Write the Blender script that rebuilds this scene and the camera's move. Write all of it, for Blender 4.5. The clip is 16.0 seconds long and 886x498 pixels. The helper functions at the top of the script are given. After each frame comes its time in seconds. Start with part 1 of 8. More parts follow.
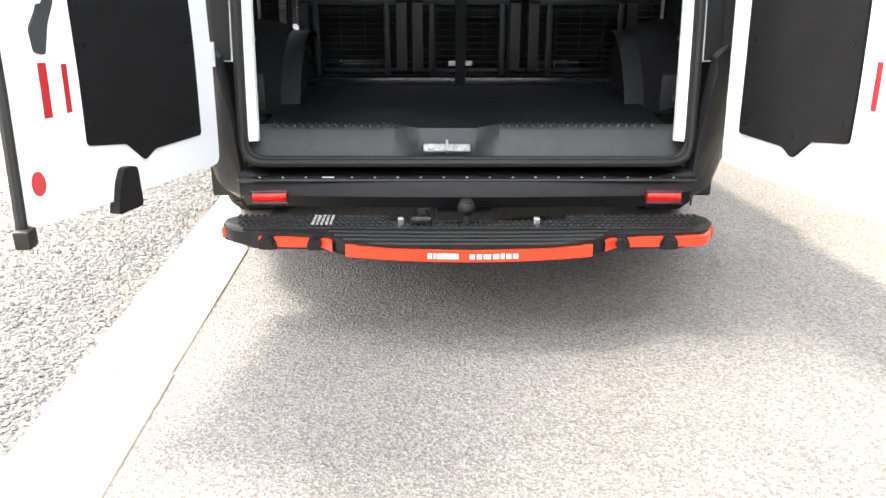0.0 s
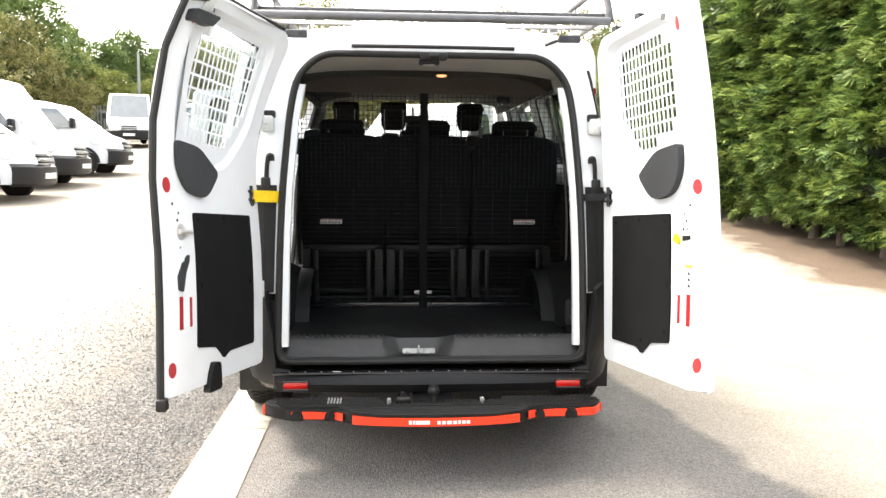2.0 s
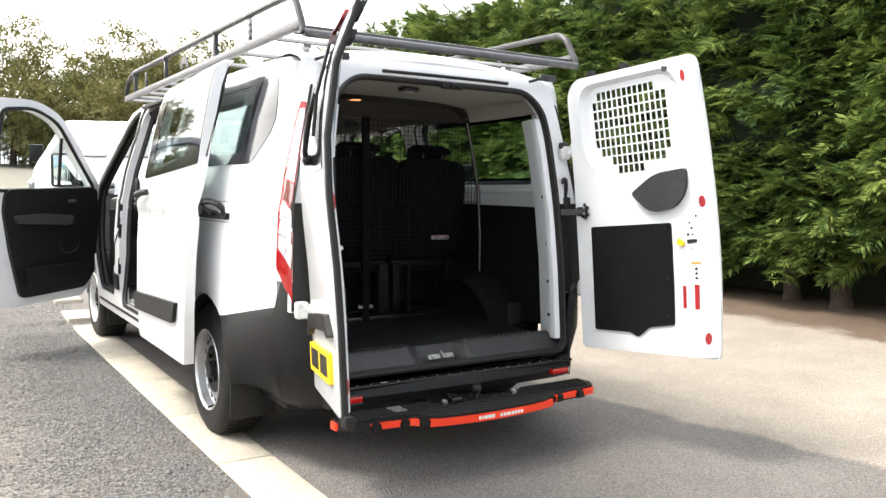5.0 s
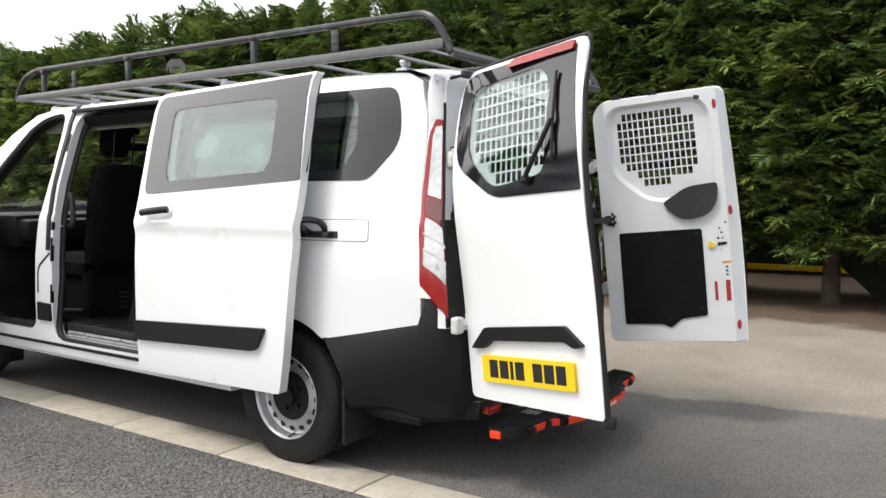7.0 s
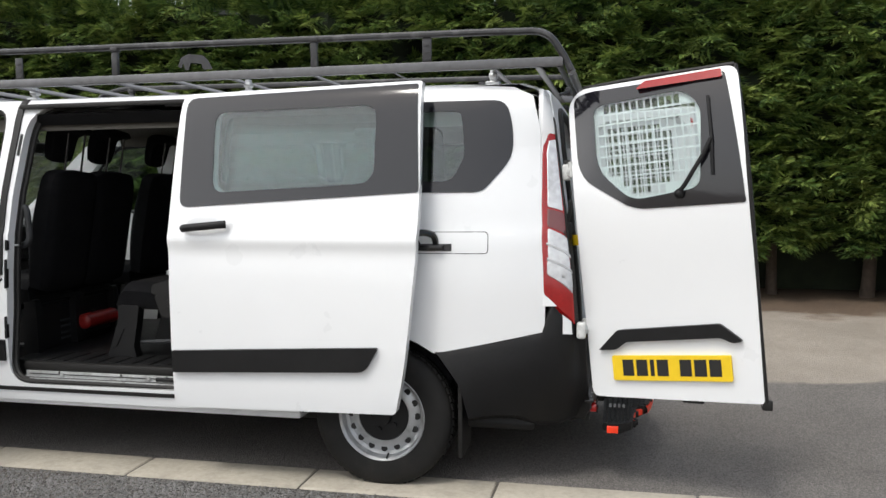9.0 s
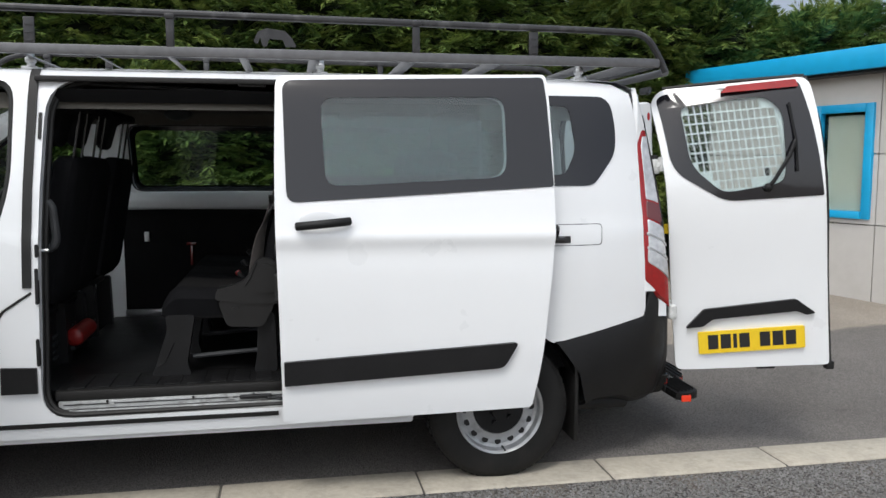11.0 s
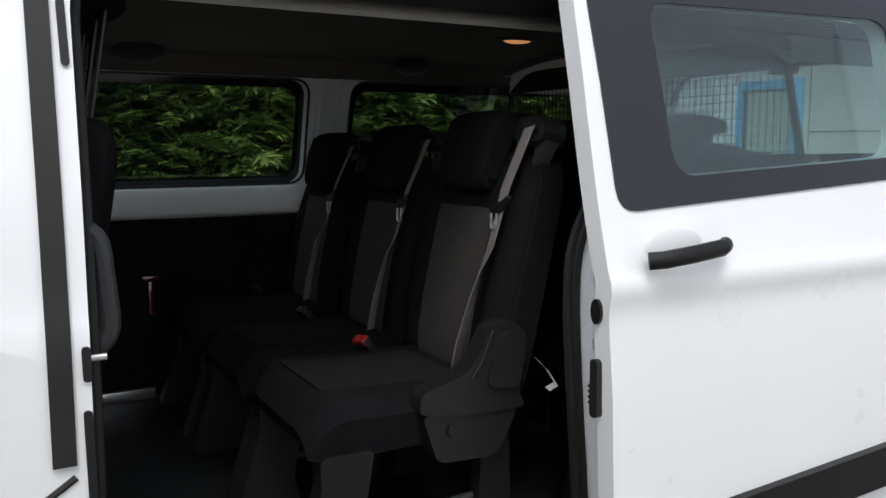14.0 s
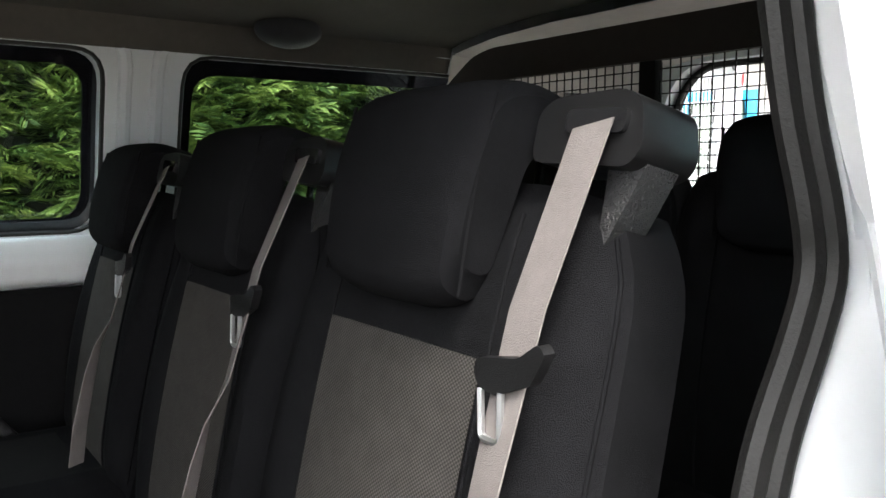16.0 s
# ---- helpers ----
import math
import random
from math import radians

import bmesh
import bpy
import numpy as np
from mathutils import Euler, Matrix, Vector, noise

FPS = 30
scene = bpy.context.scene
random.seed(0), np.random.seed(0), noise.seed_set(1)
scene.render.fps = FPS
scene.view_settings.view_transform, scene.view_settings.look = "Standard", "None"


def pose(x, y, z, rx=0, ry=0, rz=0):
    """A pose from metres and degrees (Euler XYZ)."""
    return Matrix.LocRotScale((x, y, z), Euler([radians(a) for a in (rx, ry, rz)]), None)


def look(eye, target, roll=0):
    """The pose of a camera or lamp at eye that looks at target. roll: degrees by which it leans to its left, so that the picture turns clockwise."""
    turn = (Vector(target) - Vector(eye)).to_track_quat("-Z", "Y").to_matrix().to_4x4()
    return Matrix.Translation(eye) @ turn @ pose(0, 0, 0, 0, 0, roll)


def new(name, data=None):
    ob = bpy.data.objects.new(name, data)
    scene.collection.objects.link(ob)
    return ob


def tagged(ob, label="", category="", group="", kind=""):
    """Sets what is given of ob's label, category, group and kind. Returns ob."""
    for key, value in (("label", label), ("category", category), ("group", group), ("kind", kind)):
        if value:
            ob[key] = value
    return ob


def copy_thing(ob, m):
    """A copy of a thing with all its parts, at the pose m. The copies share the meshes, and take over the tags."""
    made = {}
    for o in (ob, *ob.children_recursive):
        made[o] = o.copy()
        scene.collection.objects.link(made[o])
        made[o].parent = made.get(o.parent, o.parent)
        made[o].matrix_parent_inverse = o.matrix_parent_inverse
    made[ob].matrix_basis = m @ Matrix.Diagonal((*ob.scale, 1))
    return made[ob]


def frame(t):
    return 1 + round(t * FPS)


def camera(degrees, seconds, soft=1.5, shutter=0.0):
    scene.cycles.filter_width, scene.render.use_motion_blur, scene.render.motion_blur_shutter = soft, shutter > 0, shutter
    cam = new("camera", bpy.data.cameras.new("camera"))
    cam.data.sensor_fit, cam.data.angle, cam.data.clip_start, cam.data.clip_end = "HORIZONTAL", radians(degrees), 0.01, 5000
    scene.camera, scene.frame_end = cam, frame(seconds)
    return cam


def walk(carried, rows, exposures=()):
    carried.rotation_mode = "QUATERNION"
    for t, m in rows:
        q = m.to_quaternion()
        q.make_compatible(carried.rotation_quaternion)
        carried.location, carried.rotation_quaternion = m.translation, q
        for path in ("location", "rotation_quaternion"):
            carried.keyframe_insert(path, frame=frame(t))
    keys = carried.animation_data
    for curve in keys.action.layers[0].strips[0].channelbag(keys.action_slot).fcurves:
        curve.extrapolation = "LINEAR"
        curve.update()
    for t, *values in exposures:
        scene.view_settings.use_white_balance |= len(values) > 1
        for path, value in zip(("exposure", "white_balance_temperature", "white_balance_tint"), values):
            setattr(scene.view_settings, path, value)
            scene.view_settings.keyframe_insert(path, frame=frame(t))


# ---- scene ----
cam = camera(57.5, 16.0)
PATH = [
    (0, (-0.075, -2.369, 1.099), (-0.073, -0.508, 0.368), 0.0),
    (0.5, (-0.103, -2.673, 1.184), (-0.062, -0.75, 0.639), 0.4),
    (1, (-0.108, -3.028, 1.232), (-0.072, -1.051, 0.932), 0.3),
    (1.5, (-0.117, -3.301, 1.275), (-0.076, -1.316, 1.033), 0.3),
    (2, (-0.209, -3.492, 1.309), (-0.068, -1.508, 1.102), 0.5),
    (2.5, (-0.39, -3.611, 1.32), (-0.075, -1.644, 1.137), 0.9),
    (3, (-0.626, -3.549, 1.306), (-0.209, -1.602, 1.117), 1.0),
    (3.2, (-0.75, -3.508, 1.315), (-0.261, -1.577, 1.131), 1.2),
    (5.3, (-2.423, -3.048, 1.256), (-1.253, -1.432, 1.121), 0.4),
    (5.5, (-2.597, -2.93, 1.253), (-1.365, -1.361, 1.12), 0.3),
    (6, (-3.031, -2.628, 1.274), (-1.64, -1.196, 1.147), 0.3),
    (6.5, (-3.433, -2.311, 1.312), (-1.899, -1.034, 1.178), 0.2),
    (7, (-3.725, -1.9, 1.326), (-2.084, -0.765, 1.192), -0.1),
    (7.5, (-4.097, -1.517, 1.345), (-2.336, -0.575, 1.225), 0.0),
    (8, (-4.277, -1.003, 1.362), (-2.437, -0.232, 1.209), -0.2),
    (8.5, (-4.442, -0.56, 1.372), (-2.539, 0.034, 1.213), -0.1),
    (8.7, (-4.52, -0.391, 1.38), (-2.597, 0.139, 1.234), -0.2),
    (10.8, (-4.591, 1.685, 1.515), (-2.626, 1.397, 1.284), -0.1),
    (11, (-4.553, 1.911, 1.499), (-2.597, 1.547, 1.288), -0.0),
    (11.5, (-4.31, 2.343, 1.481), (-2.389, 1.836, 1.253), -0.0),
    (12, (-3.958, 2.745, 1.481), (-2.096, 2.057, 1.242), 0.2),
    (12.5, (-3.589, 3.023, 1.473), (-1.775, 2.216, 1.228), 0.3),
    (13, (-3.119, 3.124, 1.486), (-1.339, 2.249, 1.231), 0.0),
    (13.5, (-2.707, 3.169, 1.485), (-0.953, 2.243, 1.227), -0.3),
    (14, (-2.306, 3.078, 1.468), (-0.579, 2.102, 1.218), -0.3),
    (14.5, (-1.962, 2.971, 1.462), (-0.262, 1.947, 1.219), -0.3),
    (15, (-1.634, 2.823, 1.484), (0.053, 1.775, 1.25), -0.4),
    (15.5, (-1.41, 2.641, 1.511), (0.246, 1.543, 1.286), -0.0),
    (16, (-1.152, 2.407, 1.484), (0.455, 1.235, 1.273), 0.0),
]
walk(cam, [(t, look(eye, target, roll)) for t, eye, target, roll in PATH],
     [(0, 2.06, 6600, 10), (0.5, 2.0, 6650, 10), (1, 1.9, 6850, 10), (1.5, 1.72, 6900, 10), (3.2, 1.1, 6850, 10), (5.3, 0.7, 6600, 10), (6, 0.38, 6550, 10), (7, -0.24, 6500, 10),
      (8, -0.5, 6450, 10), (8.7, -0.52, 6400, 10), (10.8, -0.68, 6200, 10), (12, -0.72, 6150, 10), (13, -0.78, 6150, 10), (14, -0.66, 6150, 10), (14.5, -0.34, 6200, 10), (15, 0.3, 6250, 10), (15.5, 0.92, 6350, 10), (16, 1.6, 6400, 10)])

# ---------------------------------------------------------------- light
SUN_TO = Vector((0.52, -0.24, -1.0)).normalized()      # the way the sunlight travels
SUN_ELEV = math.asin(-SUN_TO.z)
SUN_AZ = math.atan2(-SUN_TO.x, -SUN_TO.y)               # from +y towards +x
world = bpy.data.worlds.new("world")
scene.world = world
world.use_nodes = True
wnt = world.node_tree
sky = wnt.nodes.new("ShaderNodeTexSky")
sky.sky_type = 'NISHITA'
sky.sun_disc = False
sky.sun_elevation = SUN_ELEV
sky.sun_rotation = SUN_AZ
sky.air_density, sky.dust_density, sky.ozone_density = 1.0, 4.0, 1.0
haze = wnt.nodes.new("ShaderNodeMix")
haze.data_type = 'RGBA'
haze.inputs["Factor"].default_value = 0.68
# the haze is brighter ahead of the van and bluer behind it
wtc = wnt.nodes.new("ShaderNodeTexCoord")
wdot = wnt.nodes.new("ShaderNodeVectorMath")
wdot.operation = 'DOT_PRODUCT'
wdot.inputs[1].default_value = (-0.42, 0.88, 0.2)
wnt.links.new(wtc.outputs["Generated"], wdot.inputs[0])
wmap = wnt.nodes.new("ShaderNodeMapRange")
wmap.interpolation_type = 'SMOOTHSTEP'
wmap.inputs["From Min"].default_value = -0.9
wmap.inputs["From Max"].default_value = 0.95
wnt.links.new(wdot.outputs["Value"], wmap.inputs["Value"])
tone = wnt.nodes.new("ShaderNodeMix")
tone.data_type = 'RGBA'
tone.inputs["A"].default_value = (5.6, 6.1, 7.0, 1)
tone.inputs["B"].default_value = (20.0, 19.9, 19.5, 1)
wnt.links.new(wmap.outputs["Result"], tone.inputs["Factor"])
# the brightest patch, added low ahead to put pale reflections in the side glass
lobe_dot = wnt.nodes.new("ShaderNodeVectorMath")
lobe_dot.operation = 'DOT_PRODUCT'
lobe_dot.inputs[1].default_value = Vector((-0.36, 0.87, 0.32)).normalized()
wnt.links.new(wtc.outputs["Generated"], lobe_dot.inputs[0])
lobe_floor = wnt.nodes.new("ShaderNodeMath")
lobe_floor.operation = 'MAXIMUM'
lobe_floor.inputs[1].default_value = 0.0
wnt.links.new(lobe_dot.outputs["Value"], lobe_floor.inputs[0])
lobe_pow = wnt.nodes.new("ShaderNodeMath")
lobe_pow.operation = 'POWER'
lobe_pow.inputs[1].default_value = 9.0
wnt.links.new(lobe_floor.outputs[0], lobe_pow.inputs[0])
bright = wnt.nodes.new("ShaderNodeMix")
bright.data_type = 'RGBA'
bright.inputs["B"].default_value = (46.0, 45.2, 43.6, 1)
wnt.links.new(lobe_pow.outputs[0], bright.inputs["Factor"])
wnt.links.new(tone.outputs["Result"], bright.inputs["A"])
wnt.links.new(bright.outputs["Result"], haze.inputs["B"])
wnt.links.new(sky.outputs[0], haze.inputs["A"])
wnt.links.new(haze.outputs["Result"], wnt.nodes["Background"].inputs[0])
wnt.nodes["Background"].inputs[1].default_value = 0.15
sun = new("sun", bpy.data.lights.new("sun", 'SUN'))
sun.data.energy = 2.7
sun.data.angle = radians(14)
sun.data.color = (1.0, 0.95, 0.87)
sun.matrix_world = look((-6, 3, 14), Vector((-6, 3, 14)) + SUN_TO)
scene.view_settings.exposure = 0.0

# ---------------------------------------------------------------- materials
def material(name, color, rough=0.5, metal=0.0, var=0.0, scale=20.0, bump=0.0, bscale=200.0, coat=0.0, spec=0.5, dirt=None, island=0.0):
    """A surface with two scales of variation in colour, and fine relief."""
    m = bpy.data.materials.new(name)
    m.use_nodes = True
    nt = m.node_tree
    b = nt.nodes["Principled BSDF"]
    b.inputs["Base Color"].default_value = (*color, 1)
    b.inputs["Roughness"].default_value = rough
    b.inputs["Metallic"].default_value = metal
    b.inputs["Coat Weight"].default_value = coat
    b.inputs["Specular IOR Level"].default_value = spec
    tc = nt.nodes.new("ShaderNodeTexCoord")
    link = nt.links.new
    if var > 0 or island > 0:
        n1 = nt.nodes.new("ShaderNodeTexNoise")
        n1.inputs["Scale"].default_value = scale
        n1.inputs["Detail"].default_value = 6
        link(tc.outputs["Object"], n1.inputs["Vector"])
        n2 = nt.nodes.new("ShaderNodeTexNoise")
        n2.inputs["Scale"].default_value = scale * 0.11
        n2.inputs["Detail"].default_value = 3
        link(tc.outputs["Object"], n2.inputs["Vector"])
        add = nt.nodes.new("ShaderNodeMath")
        add.operation = 'ADD'
        link(n1.outputs["Fac"], add.inputs[0])
        link(n2.outputs["Fac"], add.inputs[1])
        last = add.outputs[0]
        if island > 0:
            geo = nt.nodes.new("ShaderNodeNewGeometry")
            mi = nt.nodes.new("ShaderNodeMath")
            mi.operation = 'MULTIPLY_ADD'
            mi.inputs[1].default_value = island
            link(geo.outputs["Random Per Island"], mi.inputs[0])
            link(last, mi.inputs[2])
            last = mi.outputs[0]
        mr = nt.nodes.new("ShaderNodeMapRange")
        mr.inputs["From Min"].default_value = 0.65
        mr.inputs["From Max"].default_value = 1.35 + island
        mr.inputs["To Min"].default_value = 1 - var
        mr.inputs["To Max"].default_value = 1 + var
        link(last, mr.inputs["Value"])
        mul = nt.nodes.new("ShaderNodeVectorMath")
        mul.operation = 'SCALE'
        mul.inputs[0].default_value = color
        link(mr.outputs[0], mul.inputs["Scale"])
        out = mul.outputs[0]
        if dirt:
            n3 = nt.nodes.new("ShaderNodeTexNoise")
            n3.inputs["Scale"].default_value = scale * 0.35
            n3.inputs["Detail"].default_value = 9
            n3.inputs["Roughness"].default_value = 0.65
            link(tc.outputs["Object"], n3.inputs["Vector"])
            rm = nt.nodes.new("ShaderNodeMapRange")
            rm.inputs["From Min"].default_value = 0.52
            rm.inputs["From Max"].default_value = 0.72
            rm.inputs["To Max"].default_value = dirt[3]
            link(n3.outputs["Fac"], rm.inputs["Value"])
            mx = nt.nodes.new("ShaderNodeMix")
            mx.data_type = 'RGBA'
            link(rm.outputs[0], mx.inputs["Factor"])
            link(out, mx.inputs["A"])
            mx.inputs["B"].default_value = (*dirt[:3], 1)
            out = mx.outputs["Result"]
        link(out, b.inputs["Base Color"])
        rr = nt.nodes.new("ShaderNodeMapRange")
        rr.inputs["To Min"].default_value = max(0.0, rough - 0.07)
        rr.inputs["To Max"].default_value = min(1.0, rough + 0.07)
        link(n1.outputs["Fac"], rr.inputs["Value"])
        link(rr.outputs[0], b.inputs["Roughness"])
    if bump > 0:
        n4 = nt.nodes.new("ShaderNodeTexNoise")
        n4.inputs["Scale"].default_value = bscale
        n4.inputs["Detail"].default_value = 4
        link(tc.outputs["Object"], n4.inputs["Vector"])
        bp = nt.nodes.new("ShaderNodeBump")
        bp.inputs["Strength"].default_value = bump
        bp.inputs["Distance"].default_value = 0.004
        link(n4.outputs["Fac"], bp.inputs["Height"])
        link(bp.outputs[0], b.inputs["Normal"])
    return m


def glass(name, tint=(0.86, 0.93, 0.91), rough=0.0, gloss=0.04):
    m = bpy.data.materials.new(name)
    m.use_nodes = True
    nt = m.node_tree
    nt.nodes.remove(nt.nodes["Principled BSDF"])
    tr = nt.nodes.new("ShaderNodeBsdfTransparent")
    tr.inputs[0].default_value = (*tint, 1)
    gl = nt.nodes.new("ShaderNodeBsdfGlossy")
    gl.inputs["Roughness"].default_value = rough
    lw = nt.nodes.new("ShaderNodeLayerWeight")
    lw.inputs[0].default_value = 0.5
    pw = nt.nodes.new("ShaderNodeMath")
    pw.operation = 'POWER'
    pw.inputs[1].default_value = 5.0
    nt.links.new(lw.outputs["Facing"], pw.inputs[0])
    fr = nt.nodes.new("ShaderNodeMath")
    fr.operation = 'MULTIPLY_ADD'
    fr.inputs[1].default_value = 0.92
    fr.inputs[2].default_value = gloss
    nt.links.new(pw.outputs[0], fr.inputs[0])
    mx = nt.nodes.new("ShaderNodeMixShader")
    nt.links.new(fr.outputs[0], mx.inputs[0])
    nt.links.new(tr.outputs[0], mx.inputs[1])
    nt.links.new(gl.outputs[0], mx.inputs[2])
    nt.links.new(mx.outputs[0], nt.nodes["Material Output"].inputs[0])
    return m


def leafy(name, dark, light, tip):
    """Foliage: colour by clump, some light passing through."""
    m = bpy.data.materials.new(name)
    m.use_nodes = True
    nt = m.node_tree
    link = nt.links.new
    b = nt.nodes["Principled BSDF"]
    b.inputs["Roughness"].default_value = 0.55
    b.inputs["Specular IOR Level"].default_value = 0.3
    geo = nt.nodes.new("ShaderNodeNewGeometry")
    tc = nt.nodes.new("ShaderNodeTexCoord")
    ns = nt.nodes.new("ShaderNodeTexNoise")
    ns.inputs["Scale"].default_value = 1.3
    ns.inputs["Detail"].default_value = 5
    link(tc.outputs["Object"], ns.inputs["Vector"])
    ad = nt.nodes.new("ShaderNodeMath")
    ad.operation = 'MULTIPLY_ADD'
    ad.inputs[1].default_value = 0.6
    link(geo.outputs["Random Per Island"], ad.inputs[0])
    link(ns.outputs["Fac"], ad.inputs[2])
    cr = nt.nodes.new("ShaderNodeValToRGB")
    cr.color_ramp.elements[0].position = 0.42
    cr.color_ramp.elements[0].color = (*dark, 1)
    cr.color_ramp.elements[1].position = 1.15 / 1.2
    cr.color_ramp.elements[1].color = (*tip, 1)
    e = cr.color_ramp.elements.new(0.72)
    e.color = (*light, 1)
    link(ad.outputs[0], cr.inputs[0])
    link(cr.outputs[0], b.inputs["Base Color"])
    tl = nt.nodes.new("ShaderNodeBsdfTranslucent")
    link(cr.outputs[0], tl.inputs[0])
    mx = nt.nodes.new("ShaderNodeMixShader")
    mx.inputs[0].default_value = 0.25
    link(b.outputs[0], mx.inputs[1])
    link(tl.outputs[0], mx.inputs[2])
    link(mx.outputs[0], nt.nodes["Material Output"].inputs[0])
    return m


def woven(name, dark, light, period=0.0052):
    """Cloth with a small regular check, and fine fibre relief."""
    m = bpy.data.materials.new(name)
    m.use_nodes = True
    nt = m.node_tree
    b = nt.nodes["Principled BSDF"]
    b.inputs["Roughness"].default_value = 0.95
    b.inputs["Specular IOR Level"].default_value = 0.08
    tc = nt.nodes.new("ShaderNodeTexCoord")
    sep = nt.nodes.new("ShaderNodeSeparateXYZ")
    nt.links.new(tc.outputs["Object"], sep.inputs[0])

    def op(kind, a, c):
        n = nt.nodes.new("ShaderNodeMath")
        n.operation = kind
        for k, q in enumerate((a, c)):
            if q is None:
                continue
            if isinstance(q, float):
                n.inputs[k].default_value = q
            else:
                nt.links.new(q, n.inputs[k])
        return n.outputs[0]
    k = 2 * math.pi / period
    sx = op('SINE', op('MULTIPLY', sep.outputs["X"], k), None)
    sz = op('SINE', op('MULTIPLY', op('SUBTRACT', sep.outputs["Z"], sep.outputs["Y"]), k), None)
    pat = op('MULTIPLY_ADD', op('MULTIPLY', sx, sz), 0.5)
    pat.node.inputs[2].default_value = 0.5
    n1 = nt.nodes.new("ShaderNodeTexNoise")
    n1.inputs["Scale"].default_value = 45
    n1.inputs["Detail"].default_value = 8
    nt.links.new(tc.outputs["Object"], n1.inputs["Vector"])
    fac = op('MULTIPLY', pat, op('ADD', n1.outputs["Fac"], 0.5))
    mx = nt.nodes.new("ShaderNodeMix")
    mx.data_type = 'RGBA'
    mx.inputs["A"].default_value = (*dark, 1)
    mx.inputs["B"].default_value = (*light, 1)
    nt.links.new(fac, mx.inputs["Factor"])
    nt.links.new(mx.outputs["Result"], b.inputs["Base Color"])
    bp = nt.nodes.new("ShaderNodeBump")
    bp.inputs["Strength"].default_value = 0.5
    bp.inputs["Distance"].default_value = 0.002
    nt.links.new(fac, bp.inputs["Height"])
    nt.links.new(bp.outputs[0], b.inputs["Normal"])
    return m


def glow(name, color, power):
    m = bpy.data.materials.new(name)
    m.use_nodes = True
    b = m.node_tree.nodes["Principled BSDF"]
    b.inputs["Base Color"].default_value = (*color, 1)
    b.inputs["Emission Color"].default_value = (*color, 1)
    b.inputs["Emission Strength"].default_value = power
    return m


WHITE = material("white_paint", (0.76, 0.775, 0.79), 0.30, var=0.012, scale=5, coat=0.85)
WHITE_IN = material("white_inner_paint", (0.70, 0.72, 0.74), 0.38, var=0.03, scale=10, dirt=(0.45, 0.43, 0.4, 0.15))
BLACK_PL = material("black_plastic", (0.009, 0.009, 0.0095), 0.42, spec=0.25, var=0.25, scale=60, bump=0.25, bscale=900)
FAR_GLASS = material("parked_vehicle_glass", (0.075, 0.09, 0.10), 0.08, var=0.2, scale=3, spec=1.0, coat=1.0)
SCUFF = material("scuffed_bare_metal", (0.42, 0.43, 0.43), 0.4, 0.3, var=0.25, scale=60, dirt=(0.10, 0.09, 0.08, 0.8))
SILL = material("scuffed_sill_plastic", (0.022, 0.022, 0.023), 0.48, var=0.3, scale=45, bump=0.25, bscale=700, dirt=(0.05, 0.048, 0.045, 0.4))
GLOSS_BK = material("gloss_black", (0.012, 0.012, 0.013), 0.22, var=0.2, scale=30)
GREY_PL = material("grey_plastic", (0.034, 0.036, 0.039), 0.6, spec=0.3, var=0.2, scale=50, bump=0.25, bscale=900)
RUBBER = material("black_rubber", (0.012, 0.0115, 0.011), 0.55, spec=0.35, var=0.2, scale=40, bump=0.2, bscale=300)
TYRE = material("tyre_rubber", (0.010, 0.0098, 0.0095), 0.7, spec=0.3, var=0.35, scale=25, bump=0.4, bscale=400, dirt=(0.035, 0.03, 0.026, 0.3))
STEEL = material("silver_wheel_paint", (0.50, 0.51, 0.52), 0.38, 0.55, var=0.12, scale=30, dirt=(0.12, 0.1, 0.09, 0.5))
ZINC = material("bare_metal", (0.55, 0.56, 0.57), 0.32, 0.9, var=0.15, scale=60)
RACK = material("rack_black_coating", (0.030, 0.030, 0.032), 0.40, 0.25, var=0.25, scale=25, dirt=(0.3, 0.3, 0.3, 0.25))
ALU = material("rack_grey_metal", (0.13, 0.13, 0.135), 0.42, 0.5, var=0.2, scale=30)
PRINT = material("printed_glass_border", (0.009, 0.009, 0.012), 0.09, var=0.08, scale=5, spec=0.62)
LINING = material("black_lining_board", (0.0075, 0.0075, 0.008), 0.85, spec=0.12, var=0.3, scale=70, bump=0.5, bscale=500)
FLOOR = material("black_rubber_floor", (0.007, 0.007, 0.0075), 0.45, spec=0.25, var=0.35, scale=16, bump=0.3, bscale=350, dirt=(0.02, 0.018, 0.016, 0.4))
HEADER = material("brown_grey_header_board", (0.050, 0.043, 0.039), 0.9, spec=0.1, var=0.12, scale=50, bump=0.3, bscale=800)
CASTING = material("grey_white_painted_casting", (0.55, 0.56, 0.55), 0.5, var=0.25, scale=60, bump=0.4, bscale=120, dirt=(0.25, 0.25, 0.24, 0.5))
RED_CAN = material("dull_red_enamel", (0.24, 0.012, 0.010), 0.4, var=0.2, scale=40, dirt=(0.08, 0.01, 0.01, 0.4))
# lighter copy of the headlining, holding the load bay's brightness in its colour
LOADLINE = material("pale_load_headlining", (0.50, 0.475, 0.44), 0.9, spec=0.1, var=0.06, scale=60, bump=0.3, bscale=900)
MESH = material("black_mesh_coating", (0.010, 0.010, 0.0105), 0.6, spec=0.15, var=0.2, scale=60)
FABRIC_DARK = woven("dark_cushion_cloth", (0.0085, 0.0083, 0.009), (0.0165, 0.016, 0.016))
